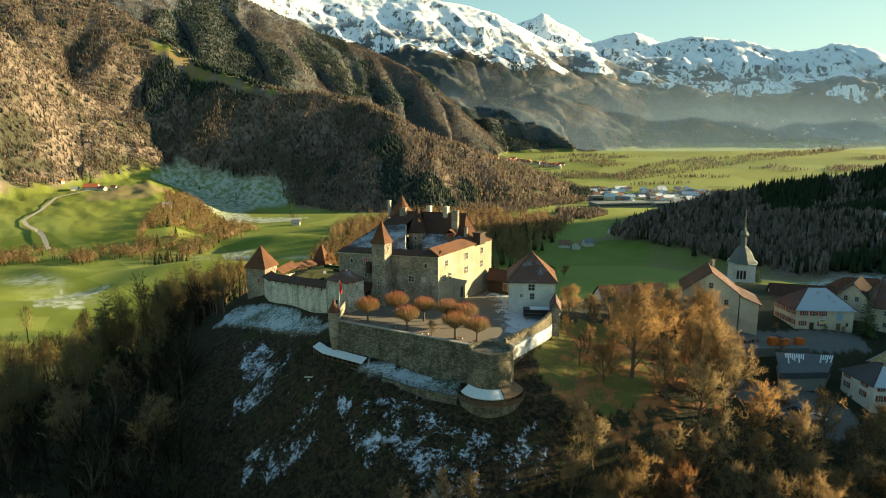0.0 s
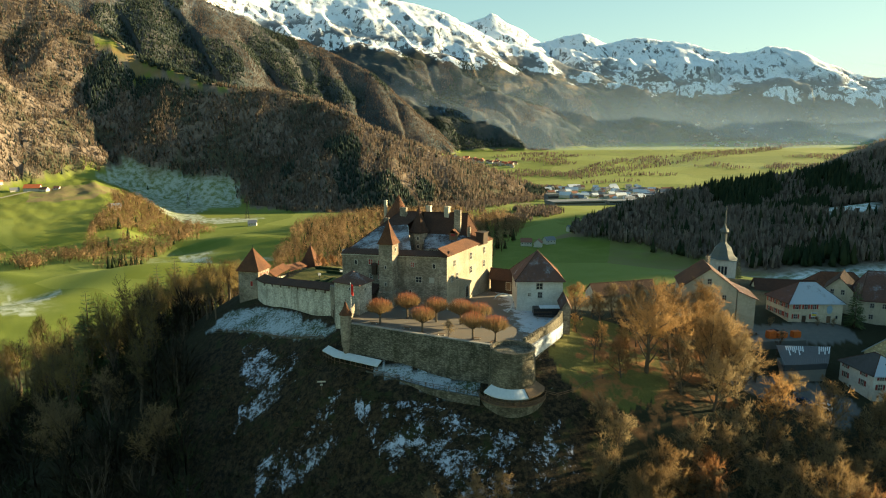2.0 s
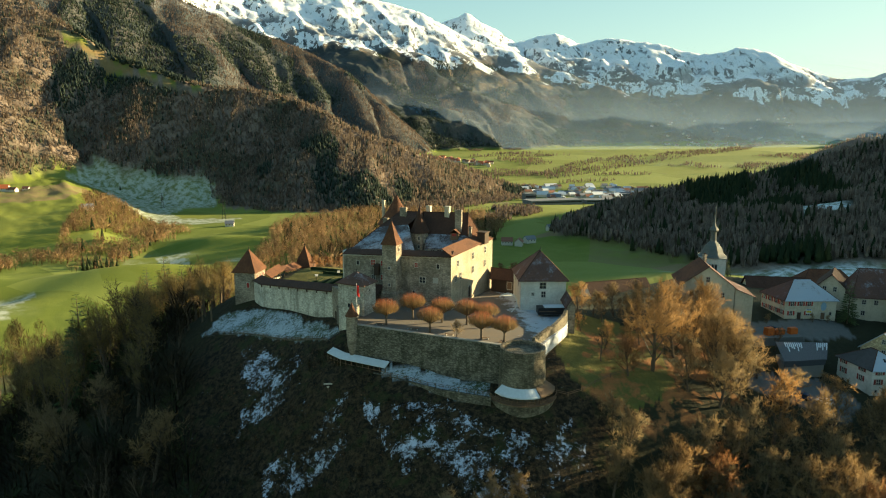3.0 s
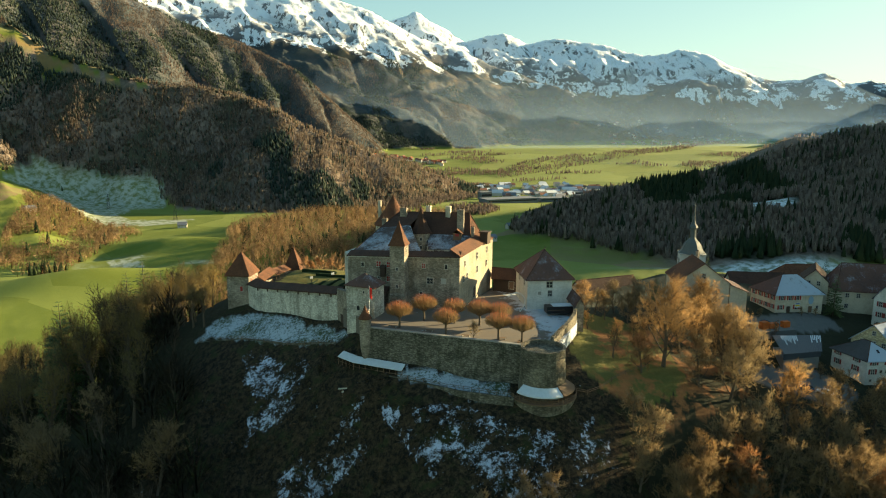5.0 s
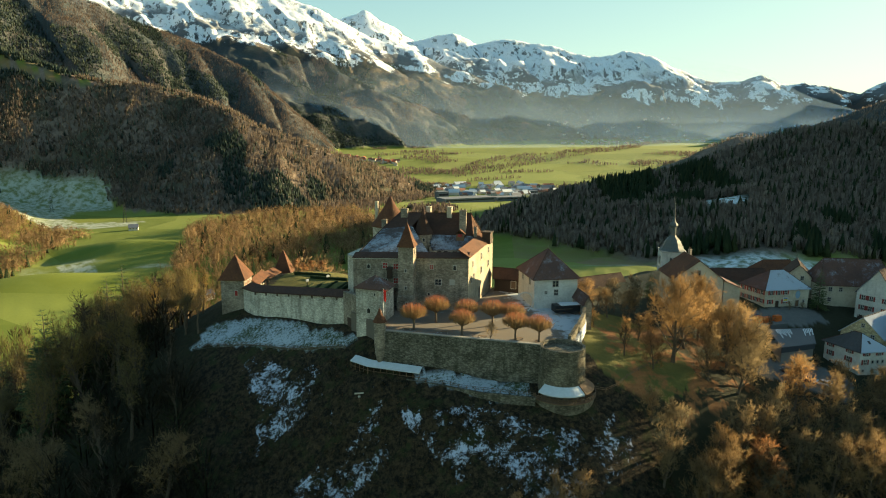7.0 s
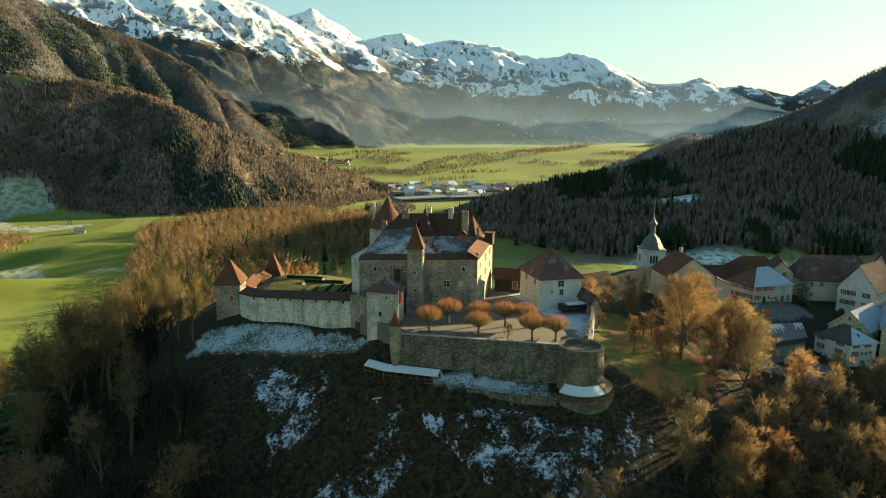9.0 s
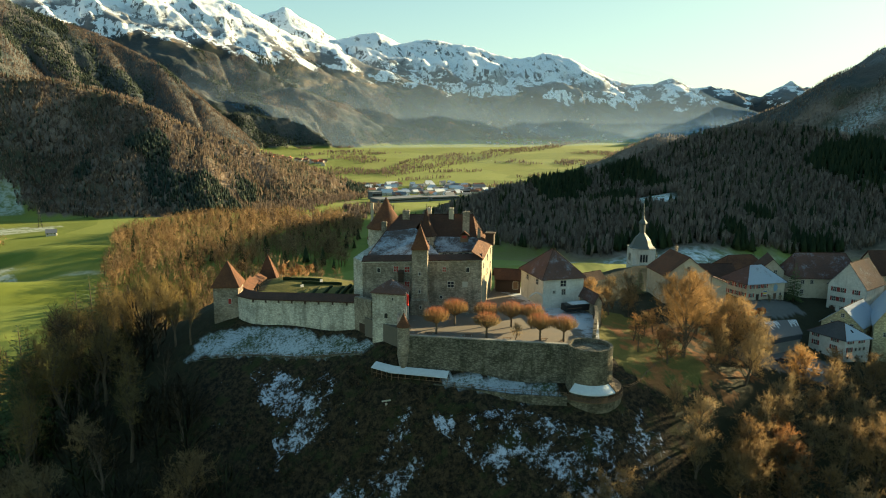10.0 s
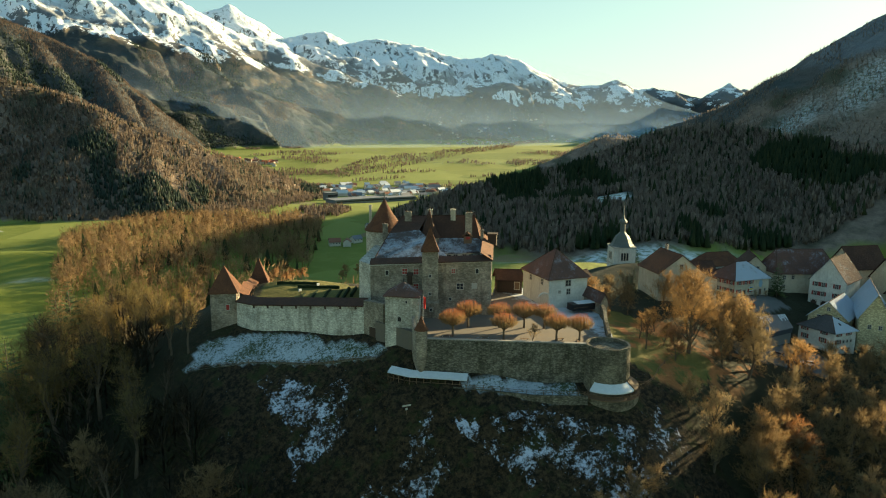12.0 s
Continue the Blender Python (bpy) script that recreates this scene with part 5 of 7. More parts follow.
part("walkway", ring_slab(bmesh.new(), BAST, 5.3, 8.3, -10.75, -10.8, 190, 352, 30, 0.2), WOOD, bastion, "timber walkway round the bastion", world=True)
for z in (-10.3, -9.85):
    bm = bmesh.new()
    for k in range(27):
        a, b = radians(192 + 6 * k), radians(192 + 6 * (k + 1))
        tube(bm, (BAST.x + 8.2 * math.cos(a), BAST.y + 8.2 * math.sin(a), z), (BAST.x + 8.2 * math.cos(b), BAST.y + 8.2 * math.sin(b), z), 0.07, 0.07, 4, False)
    part("rail", bm, WOOD, bastion, world=True)
for k in range(18):
    a = radians(192 + 9.5 * k)
    part("rail_post", tube(bmesh.new(), (BAST.x + 8.2 * math.cos(a), BAST.y + 8.2 * math.sin(a), -11.0), (BAST.x + 8.2 * math.cos(a), BAST.y + 8.2 * math.sin(a), -9.75), 0.08, 0.07, 5), WOOD, bastion, world=True)
for k in range(15):
    a = radians(196 + 122 * k / 14)
    p = Vector((BAST.x + 7.1 * math.cos(a), BAST.y + 7.1 * math.sin(a)))
    part("post", tube(bmesh.new(), (*p, -10.7), (*p, -9.0), 0.09, 0.08, 5), WOOD, bastion, world=True)

# crenellated wall from the bastion to the little gate
EASTW = [Vector(v) for v in ((15.3, 152.4), (18.6, 156.8), (21.4, 160.6), (24.4, 164.4), (27.6, 168.6), (29.6, 172.4))]
east = thing("parapet", "crenellated stone parapet above the grass slope", "wall", (22, 162, -6))
part("wall", wall_run(EASTW, -12, [1.0, 1.1, 1.2, 1.6, 2.2, 2.9], 0.9), STONE_SHADED, east, world=True)
for i in range(9):
    s = i / 9 * 2.2
    k = int(s)
    p = EASTW[k].lerp(EASTW[k + 1], s - k)
    d = (EASTW[k + 1] - EASTW[k]).normalized()
    n = Vector((-d.y, d.x))
    part("merlon", prism(bmesh.new(), [tuple(p), tuple(p + d * 0.62), tuple(p + d * 0.62 + n * 0.8), tuple(p + n * 0.8)], 0.95, 1.75), STONE_SHADED, east, world=True)
gatelet = thing("small_gatehouse", "small stone gatehouse with a steep dark roof", "gatehouse", (31, 174, 0))
GP = [(29.6, 173.4), (31.9, 173.1), (33.4, 182.4), (31.0, 182.8)]
part("wall", gable_walls(bmesh.new(), GP[1:] + GP[:1], -6, 3.3, 5.4), STONE, gatelet, world=True)
hip_roof(gatelet, GP[1:] + GP[:1], 3.3, 5.6, TILE_FROST, 0.4, gable=True)

# lodge on the terrace
lodge = thing("lodge", "pale lodge with a hipped frosted tile roof", "house", (26, 190, 0))
AF, AR, AB, AL = (19.0, 184.2), (32.2, 183.0), (33.9, 199.0), (20.6, 200.2)
part("wall", prism(bmesh.new(), [AF, AR, AB, AL], -3, 9.0), RENDER_WHITE, lodge, world=True)
hip_roof(lodge, [AR, AB, AL, AF], 9.0, 16.0, TILE_FROST, 0.7, pull=1.15, mats=[TILE, TILE_FROST, TILE_FROST, TILE_FROST])
finial(lodge, 26.4, 190.9, 16.0, 1.4)
for s, z, w, h in ((6.5, 7.0, 1.7, 1.7), (6.7, 4.4, 1.1, 1.6), (3.6, 4.5, 0.6, 0.7)):
    window(lodge, AF, AR, s, z, w, h, 1)
for s, z, w, h in ((12.0, 7.0, 1.2, 1.6), (5.0, 7.0, 1.2, 1.6)):
    window(lodge, AL, AF, s, z, w, h, 1)
# covered passage between castle and lodge
passage = thing("covered_passage", "low timber passage with an old tiled roof", "passage", (17, 205, 0))
PG = [(14.6, 205.8), (21.2, 201.6), (22.4, 206.6), (16.5, 210.6)]
part("wall", prism(bmesh.new(), PG, -2, 4.8), WOOD_DARK, passage, world=True)
hip_roof(passage, PG, 4.8, 7.4, TILE_DARK, 0.7, gable=True)
door(passage, PG[0], PG[1], 6.2, 1.4, 1.5, 2.3, WOOD)

# ---- left rampart, its towers and the gate ----
RA, RB = Vector((-63.4, 226.4)), Vector((-35.4, 193.5))
rampart = thing("rampart", "pale rendered rampart wall under a dark covered walk", "wall", (-50, 210, -6))
RK = [RA, Vector((-59.6, 219.2)), Vector((-50, 209.2)), Vector((-42, 200.6)), RB]
part("wall", wall_run(RK, -13, [0.9, 1.2, 2.5, 3.6, 4.5], 1.0), STONE_PALE, rampart, "patched pale wall", world=True)
bm = bmesh.new()
ztop = [0.9, 1.2, 2.5, 3.6, 4.5]
for i in range(4):
    d = (RK[i + 1] - RK[i]).normalized()
    n = Vector((-d.y, d.x))
    p, q = RK[i] - n * 0.5, RK[i + 1] - n * 0.5
    slab(bm, [(*p, ztop[i] + 0.05), (*q, ztop[i + 1] + 0.05), (*(q + n * 3.4), ztop[i + 1] + 1.5), (*(p + n * 3.4), ztop[i] + 1.5)], 0.3)
part("walk_roof", bm, TILE_DARK, rampart, "dark tiled roof of the wall walk", world=True)
for i in range(8):
    s = 8.0 + 4.7 * i
    k = 1 if s < 21.9 else (2 if s < 33.6 else 3)
    acc = [0, 8.14, 21.99, 33.68][k]
    zz = ztop[k] + (ztop[k + 1] - ztop[k]) * (s - acc) / (RK[k + 1] - RK[k]).length
    # solid dark block in place of an open slit, its shade in the colour
    set_in(new("loophole", block_mesh("loophole", (0.62, 0.5, 0.75), WOOD_DARK)), rampart, wall_pose(RK[k], RK[k + 1], s - acc, zz - 0.75) @ pose(0, 0.18, 0))
LINK = [Vector((-35.4, 193.5)), Vector((-32.6, 186.4))]
link = thing("gate_arch_wall", "dark stone wall with a low arch", "wall", (-34, 190, -4))
part("wall", wall_run(LINK, -10, [6.0, 6.4], 1.4), STONE, link, world=True)
# dark block fills the archway, standing in for the shade inside
set_in(new("arch", block_mesh("arch", (2.6, 0.2, 2.6), WOOD_DARK)), link, wall_pose(LINK[0], LINK[1], 3.6, -2.2))

tw = thing("rampart_tower", "square rampart tower with a steep pyramid roof", "tower", (-65.5, 231, -10))
T1 = [(-70.4, 229.4), (-63.2, 227.4), (-60.9, 235.2), (-68.1, 237.2)]
part("wall", prism(bmesh.new(), T1, -14, 3.6), STONE, tw, world=True)


def pyramid(parent, poly, eave, apex, material, out=0.5, mats=None):
    c = sum((Vector(p) for p in poly), Vector((0, 0))) / len(poly)
    g = [c + (Vector(p) - c) * (1 + out / (Vector(p) - c).length) for p in poly]
    for i in range(len(g)):
        p, q = g[i], g[(i + 1) % len(g)]
        part("roof", slab(bmesh.new(), [(*p, eave), (*q, eave), (*c, apex)], 0.25), material, parent, world=True)
    finial(parent, c.x, c.y, apex - 0.1, 1.0)


pyramid(tw, T1, 3.3, 10.8, TILE, 0.9)
window(tw, T1[0], T1[1], 4.9, -1.2, 0.9, 1.7, 0, glass=RED_PAINT, label="red painted shutter")
for s in (2.0, 4.2, 6.4):
    window(tw, T1[1], T1[2], s, 1.6, 0.7, 1.2, 0, glass=RED_PAINT)
tw = thing("rampart_tower", "slender square rampart tower with a pointed roof", "tower", (-49.3, 262, -10))
T2 = [(-53.0, 260.6), (-47.6, 259.2), (-46.0, 264.6), (-51.4, 266.0)]
part("wall", prism(bmesh.new(), T2, -16, -1.8), STONE_PALE, tw, world=True)
pyramid(tw, T2, -2.1, 6.4, TILE, 0.9)
window(tw, T2[0], T2[1], 4.2, -3.4, 0.6, 0.8, 0)
# sunlit covered walk between the two towers
walkway = thing("covered_wall_walk", "white walled walk with orange tiled roofs between the towers", "wall", (-56, 248, -8))
part("wall", wall_run([(-60.2, 235.4), (-51.6, 260.0)], -14, [-1.4, -3.6], 1.0), RENDER_CREAM, walkway, world=True)
for p, q, z0, z1 in (((-60.6, 234.8), (-56.9, 246.0), 1.6, 2.4), ((-56.9, 246.0), (-52.2, 260.0), 1.2, 0.2)):
    p, q = Vector(p), Vector(q)
    n = Vector((0.94, -0.33))
    part("roof", slab(bmesh.new(), [(*(p + n * 2.1), z0 - 1.7), (*(q + n * 2.1), z1 - 1.7), (*(q - n * 0.8), z1), (*(p - n * 0.8), z0)], 0.25), TILE, walkway, "orange clay tile roof", world=True)
bm = bmesh.new()
for i in range(9):
    p = Vector((-60.2, 235.4)).lerp(Vector((-51.6, 260.0)), i / 8) + Vector((1.7, -0.6))
    z = -1.4 - 2.2 * i / 8
    tube(bm, (*p, z - 3.0), (*p, z + 1.2), 0.13, 0.12, 5)
part("posts", bm, WOOD, walkway, world=True)

gate = thing("gate_tower", "low square gate tower with a frosted tile roof", "tower", (-28.5, 182, -6))
GQ = [(-33.2, 183.4), (-26.1, 178.2), (-22.8, 184.0), (-29.6, 188.6)]
part("wall", prism(bmesh.new(), GQ, -9, 9.6), STONE_PALE, gate, world=True)
pyramid(gate, GQ, 9.5, 12.6, TILE_FROST, 0.7)
window(gate, GQ[0], GQ[1], 3.8, 3.4, 0.9, 1.3, 0, arched=True)
window(gate, GQ[0], GQ[1], 5.6, 8.0, 0.45, 0.7, 0)
window(gate, GQ[1], GQ[2], 3.2, 7.6, 0.5, 0.7, 0)

# flag turret at the wall's corner, and the wall up to the gate
flag_turret = thing("watch_turret", "corbelled round watch turret with a red tiled cone", "turret", (-29.2, 169.8, -8))
part("wall", turned(bmesh.new(), [(0.5, -8.2), (1.25, -4.5), (1.5, -1.2), (1.5, 3.6), (1.65, 3.75)], 18, -29.2, 169.8), STONE, flag_turret, world=True)
part("roof", turned(bmesh.new(), [(1.8, 3.65), (1.65, 3.9), (0.75, 5.5), (0.05, 7.2)], 18, -29.2, 169.8), TILE, flag_turret, world=True)
finial(flag_turret, -29.2, 169.8, 7.1, 0.7)
solid("wall_corner", wall_run([(-27.2, 178.0), (-28.4, 174.6), (-29.0, 170.6)], -12, [4.6, 3.0, 1.8], 0.8, -1), STONE, "sloping stone wall from the turret to the gate", "wall", kind="structure")
flagpole = thing("flagpole", "white flagpole with a hanging red flag", "flagpole", (-27.9, 171.6, 0.6))
part("pole", tube(bmesh.new(), (-27.9, 171.6, 0.4), (-27.9, 171.6, 11.8), 0.09, 0.05, 8), plain("white_painted_pole", (0.75, 0.75, 0.72)), flagpole, world=True)
bm = bmesh.new()
cols, rows = 7, 8
grid = [[bm.verts.new((-27.85 + 0.11 * i, 171.6 + 0.10 * math.sin(i * 1.7 + j * 0.5), 11.5 - 0.42 * j - 0.09 * i)) for i in range(cols)] for j in range(rows)]
for j in range(rows - 1):
    for i in range(cols - 1):
        bm.faces.new((grid[j][i], grid[j][i + 1], grid[j + 1][i + 1], grid[j + 1][i]))
part("flag", bm, RED_CLOTH, flagpole, "red flag hanging in folds", world=True)

# covered gallery below the corner turret
shelter = thing("hoarding_gallery", "low timber gallery with a snowy pent roof at the wall foot", "gallery", (-27, 165.5, -9))
SH = [Vector(v) for v in ((-36.2, 174.6), (-32.6, 169.4), (-21.0, 161.2))]
bm = bmesh.new()
for p, q in zip(SH, SH[1:]):
    d = (q - p).normalized()
    n = Vector((-d.y, d.x))
    slab(bm, [(*p, -7.7), (*q, -7.7), (*(q + n * 2.0), -6.7), (*(p + n * 2.0), -6.7)], 0.22)
part("roof", bm, SNOW, shelter, "snow-covered boards", world=True)
bm = bmesh.new()
for p, q, m in zip(SH, SH[1:], (4, 8)):
    d = (q - p).normalized()
    n = Vector((-d.y, d.x))
    for k in range(m + 1):
        c = p.lerp(q, k / m) + n * 0.25
        tube(bm, (*c, -11.5), (*c, -7.75), 0.10, 0.09, 5)
    tube(bm, (*(p + n * 0.25), -9.0), (*(q + n * 0.25), -9.0), 0.07, 0.07, 5)
part("posts", bm, WOOD, shelter, "grey timber posts", world=True)
bm = wall_run([tuple(v + Vector((0.4, 0.9))) for v in SH], -14, [-9.6, -9.6, -9.8], 0.5)
part("back_wall", bm, STONE, shelter, world=True)
# low edge walls of the snowy benches
for name, pts, z, lab in (("wall_bench_front", [(-24.0, 162.6), (-16, 157.0), (-8, 151.6), (3.2, 145.6)], -10.2, "low stone edge of the snowy bench"),
                          ("wall_bench_left", [(-79, 217.5), (-64, 207.2), (-50, 195.6), (-41, 187.2), (-36.5, 182.2)], None, "low stone edge of the snowy path")):
    tops = [max(gz(x, y), -30) + 0.35 for x, y in pts] if z is None else [max(gz(x, y) + 0.3, z) for x, y in pts]
    solid(name, wall_run(pts, [t - 3.0 for t in tops], tops, 0.45), STONE_DARK, lab, "wall", kind="structure")
# fence along the path past the bastion
fence = thing("path_fence", "rough timber rail fence beside the path", "fence", (24, 146, -10))
FP = [(18.0, 147.0), (22, 146.2), (26, 147.6), (30, 150.2), (35, 153.0), (40, 155.2)]
for k, (x, y) in enumerate(FP):
    z = gz(x, y)
    part("post", tube(bmesh.new(), (x, y, z - 0.4), (x, y, z + 1.1), 0.09, 0.08, 6), WOOD, fence, world=True)
    if k:
        x0, y0 = FP[k - 1]
        for hh in (0.5, 0.95):
            part("rail", tube(bmesh.new(), (x0, y0, gz(x0, y0) + hh), (x, y, z + hh), 0.06, 0.06, 5), WOOD, fence, world=True)

# rail fence along the snowy bench
bench_fence = thing("bench_fence", "weathered timber rail fence along the snowy bench", "fence", (-9, 152.5, -10.4))
BF = stepped(Vector((-21.5, 160.6)), Vector((3.4, 146.2)), 14)
for k, p in enumerate(BF):
    z = max(gz(p.x, p.y) + 0.3, -10.2)
    part("post", tube(bmesh.new(), (*p, z - 0.6), (*p, z + 0.95), 0.08, 0.07, 5), WOOD, bench_fence, world=True)
    if k:
        q = BF[k - 1]
        zq = max(gz(q.x, q.y) + 0.3, -10.2)
        for h in (0.4, 0.85):
            part("rail", tube(bmesh.new(), (*q, zq + h), (*p, z + h), 0.05, 0.05, 4), WOOD, bench_fence, world=True)
path_fence = thing("path_fence", "weathered timber rail fence along the snowy path", "fence", (-55, 200, -8))
PF2 = [Vector(v) for v in ((-78, 217.0), (-71, 212.0), (-64, 206.8), (-57, 201.2), (-50, 195.2), (-45, 190.8), (-41, 186.9), (-36.6, 182.0))]
for k, p in enumerate(PF2):
    z = max(gz(*p), -30) + 0.35
    part("post", tube(bmesh.new(), (*p, z - 0.6), (*p, z + 0.95), 0.08, 0.07, 5), WOOD, path_fence, world=True)
    if k:
        q = PF2[k - 1]
        zq = max(gz(*q), -30) + 0.35
        for h in (0.4, 0.85):
            part("rail", tube(bmesh.new(), (*q, zq + h), (*p, z + h), 0.05, 0.05, 4), WOOD, path_fence, world=True)

# things on the terrace
bm = bmesh.new()
for k in range(22):
    a, b = radians(-60 + 200 * k / 22), radians(-60 + 200 * (k + 1) / 22)
    c = Vector((14.2, 180.2, 3.0))
    tube(bm, c + Vector((2.9 * math.cos(a), 0.4 * math.cos(a), 2.9 * math.sin(a))), c + Vector((2.9 * math.cos(b), 0.4 * math.cos(b), 2.9 * math.sin(b))), 0.16, 0.16, 6)
tube(bm, (15.7, 180.3, 0.3), (15.66, 180.4, 0.7), 0.25, 0.2, 6)
solid("hoop_sculpture", bm, plain("pale_metal", (0.62, 0.62, 0.60), 0.5, 0.2, 0.4), "pale curved hoop sculpture on the terrace", "sculpture")
kiosk = thing("kiosk", "dark low kiosk with snow on its flat roof", "kiosk", (26.6, 178.2, 0.3), -4)
part("body", box(bmesh.new(), -4.0, -1.6, 0, 4.0, 1.6, 1.9), IRON, kiosk)
part("counter", box(bmesh.new(), -3.8, -1.9, 0.9, 1.0, -1.6, 1.0), WOOD, kiosk)
part("roof", box(bmesh.new(), -2.2, -1.5, 1.904, 4.1, 1.7, 2.05), SNOW, kiosk, "snow on the roof")


def bench(x, y, turn):
    b = thing("bench", "plain wooden bench on the gravel terrace", "bench", (x, y, TERRACE_Z(x, y) - 0.02), turn, "benches on the terrace")
    part("seat", box(box(bmesh.new(), -1.1, -0.28, 0.40, 1.1, -0.02, 0.47), -1.1, 0.02, 0.40, 1.1, 0.28, 0.47), WOOD, b)
    for k in (-0.85, 0.85):
        part("leg", box(bmesh.new(), k - 0.08, -0.25, 0, k + 0.08, 0.25, 0.40), LIMESTONE, b)


for x, y, a in ((-13.2, 166.4, -22), (-22.0, 170.6, -24), (4.0, 158.6, -20), (-4.6, 161.5, -24), (7.4, 155.6, 60)):
    bench(x, y, a)
for x, y, z in ((-42.8, 232.1, 0.4), (-35.4, 237.2, 0.4)):
    fl = thing("floodlight", "small white floodlight in the castle garden", "floodlight", (x, y, -1.6), 20)
    part("post", tube(bmesh.new(), (0, 0, 0), (0, 0, 2.2), 0.08, 0.08, 6), IRON, fl)
    part("head", box(bmesh.new(), -0.5, -0.2, 2.1, 0.5, 0.2, 2.8), plain("white_enamel", (0.85, 0.85, 0.83)), fl)

# signpost on the rock slope
sp = thing("signpost", "grey wooden signpost with two boards on the slope", "signpost", (-35.5, 164.4, gz(-35.5, 164.4)))
part("post", tube(bmesh.new(), (0, 0, -0.4), (0, 0, 2.6), 0.07, 0.06, 6), WOOD, sp)
part("board", box(bmesh.new(), -1.1, -0.05, 2.1, 1.1, -0.10, 2.5), LIMESTONE, sp)
part("board", box(bmesh.new(), -0.3, -0.05, 1.2, 0.3, -0.10, 1.7), LIMESTONE, sp)


# ---- village ----
def house(label, poly, low, eave, ridge, wall, roof, gable=False, out=0.6, pull=1.0, mats=None, category="house"):
    h = thing("house", label, category, (*poly[0], low + 2))
    bm = bmesh.new()
    if gable:
        gable_walls(bm, poly, low, eave, ridge)
    else:
        prism(bm, poly, low, eave)
    part("wall", bm, wall, h, world=True)
    hip_roof(h, poly, eave, ridge, roof, out, gable, pull, mats=mats)
    return h


def row(h, a, b, ss, z, w=0.95, hh=1.35, shutters=RED_PAINT, bars=1, arched=False):
    for s in ss:
        window(h, a, b, s, z, w, hh, bars, shutters, arched)


def skylight(h, p, turn, tilt, w=0.9, l=1.3):
    ob = set_in(new("skylight", block_mesh("skylight", (w, l, 0.14), IRON)), h, Matrix.Translation(p) @ pose(0, 0, 0, 0, 0, turn) @ pose(0, 0, 0, tilt, 0, 0))
    part("pane", block_mesh("pane", (w - 0.2, l - 0.2, 0.04), GLASS, (0, 0, 0.08)), None, ob)


RED_DARK = plain("dark_red_shutters", (0.22, 0.045, 0.04), 0.4, 0.3)
YELLOW = masonry("pale_yellow_render", (0.70, 0.60, 0.36), (0.60, 0.50, 0.30), 3.0, stains=0.12)

# inn with red shutters
PA = [(105.7, 189.6), (122.0, 188.0), (123.2, 199.2), (104.8, 200.8)]
inn = house("cream village inn with red shutters and a snowy hipped roof", PA, -11, -0.9, 4.4, RENDER_CREAM, TILE_FROST, pull=1.05, mats=[TILE_WHITE, TILE_FROST, TILE_FROST, TILE_FROST])
row(inn, PA[0], PA[1], (2.2, 5.0, 7.6), -2.3)
row(inn, PA[0], PA[1], (2.0, 7.4), -5.4)
row(inn, PA[0], PA[1], (14.6,), -5.6, 0.6, 1.0, None, 0)
door(inn, PA[0], PA[1], 4.6, -7.4, 1.3, 2.3)
door(inn, PA[0], PA[1], 12.2, -7.4, 1.3, 2.2, WOOD)
sg = set_in(new("inn_sign", block_mesh("inn_sign", (1.8, 0.12, 1.5), plain("white_sign", (0.72, 0.72, 0.70)))), inn, wall_pose(PA[0], PA[1], 7.5, -4.7) @ pose(0, -0.35, 0))
part("sign_field", block_mesh("sign_field", (1.5, 0.04, 0.6), plain("yellow_sign_field", (0.72, 0.55, 0.06)), (0, -0.08, -0.1)), None, sg, "yellow and blue painted field")
part("sign_field", block_mesh("sign_field", (1.5, 0.04, 0.28), plain("blue_sign_field", (0.05, 0.12, 0.35)), (0, -0.08, 0.5)), None, sg)
mural = set_in(new("mural", mesh_from(turned(bmesh.new(), [(1.0, 0), (1.0, 0.06), (0.84, 0.07)], 20), "mural")), inn, wall_pose(PA[0], PA[1], 12.3, -3.2) @ pose(0, -0.02, 0, 90, 0, 0) @ Matrix.Diagonal((0.9, 1.4, 1, 1)))
mural.data.materials.append(plain("blue_painted_plaster", (0.30, 0.42, 0.55)))
row(inn, PA[3], PA[0], (1.6, 4.4, 7.2, 9.8), -2.3)
row(inn, PA[3], PA[0], (1.8, 4.6, 7.4, 9.9), -5.2)
for s in (0.36, 0.52, 0.72):
    p = Vector((*PA[0], 0)).lerp(Vector((*PA[1], 0)), s) + Vector((0.1, 1.6, 0.55))
    skylight(inn, p, -5, 42)

# white house with dark red shutters above the car park
PB = [(104.9, 151.0), (114.4, 150.0), (114.0, 162.0), (104.0, 162.4)]
hb = house("white house with dark red shutters and a snowy roof", [PB[3], PB[0], PB[1], PB[2]], -20, -9.6, -5.9, RENDER_WHITE, TILE_GREY, pull=1.0, mats=[TILE_GREY, TILE_FROST, TILE_WHITE, TILE_FROST])
row(hb, PB[3], PB[0], (2.0, 8.2), -10.7, 1.0, 0.8, RED_DARK)
row(hb, PB[3], PB[0], (2.2, 8.0), -13.0, 1.0, 1.4, RED_DARK)
row(hb, PB[3], PB[0], (2.4, 4.2), -15.6, 0.6, 0.7, None, 0)
row(hb, PB[0], PB[1], (2.0, 6.2), -10.7, 1.0, 0.8, RED_DARK)
row(hb, PB[0], PB[1], (1.8,), -13.0, 1.0, 1.4, RED_DARK)
row(hb, PB[0], PB[1], (4.2, 5.8, 7.4), -13.0, 0.6, 0.8, None, 0)
row(hb, PB[0], PB[1], (1.4, 4.4, 7.0), -15.5, 0.5, 0.6, None, 0)
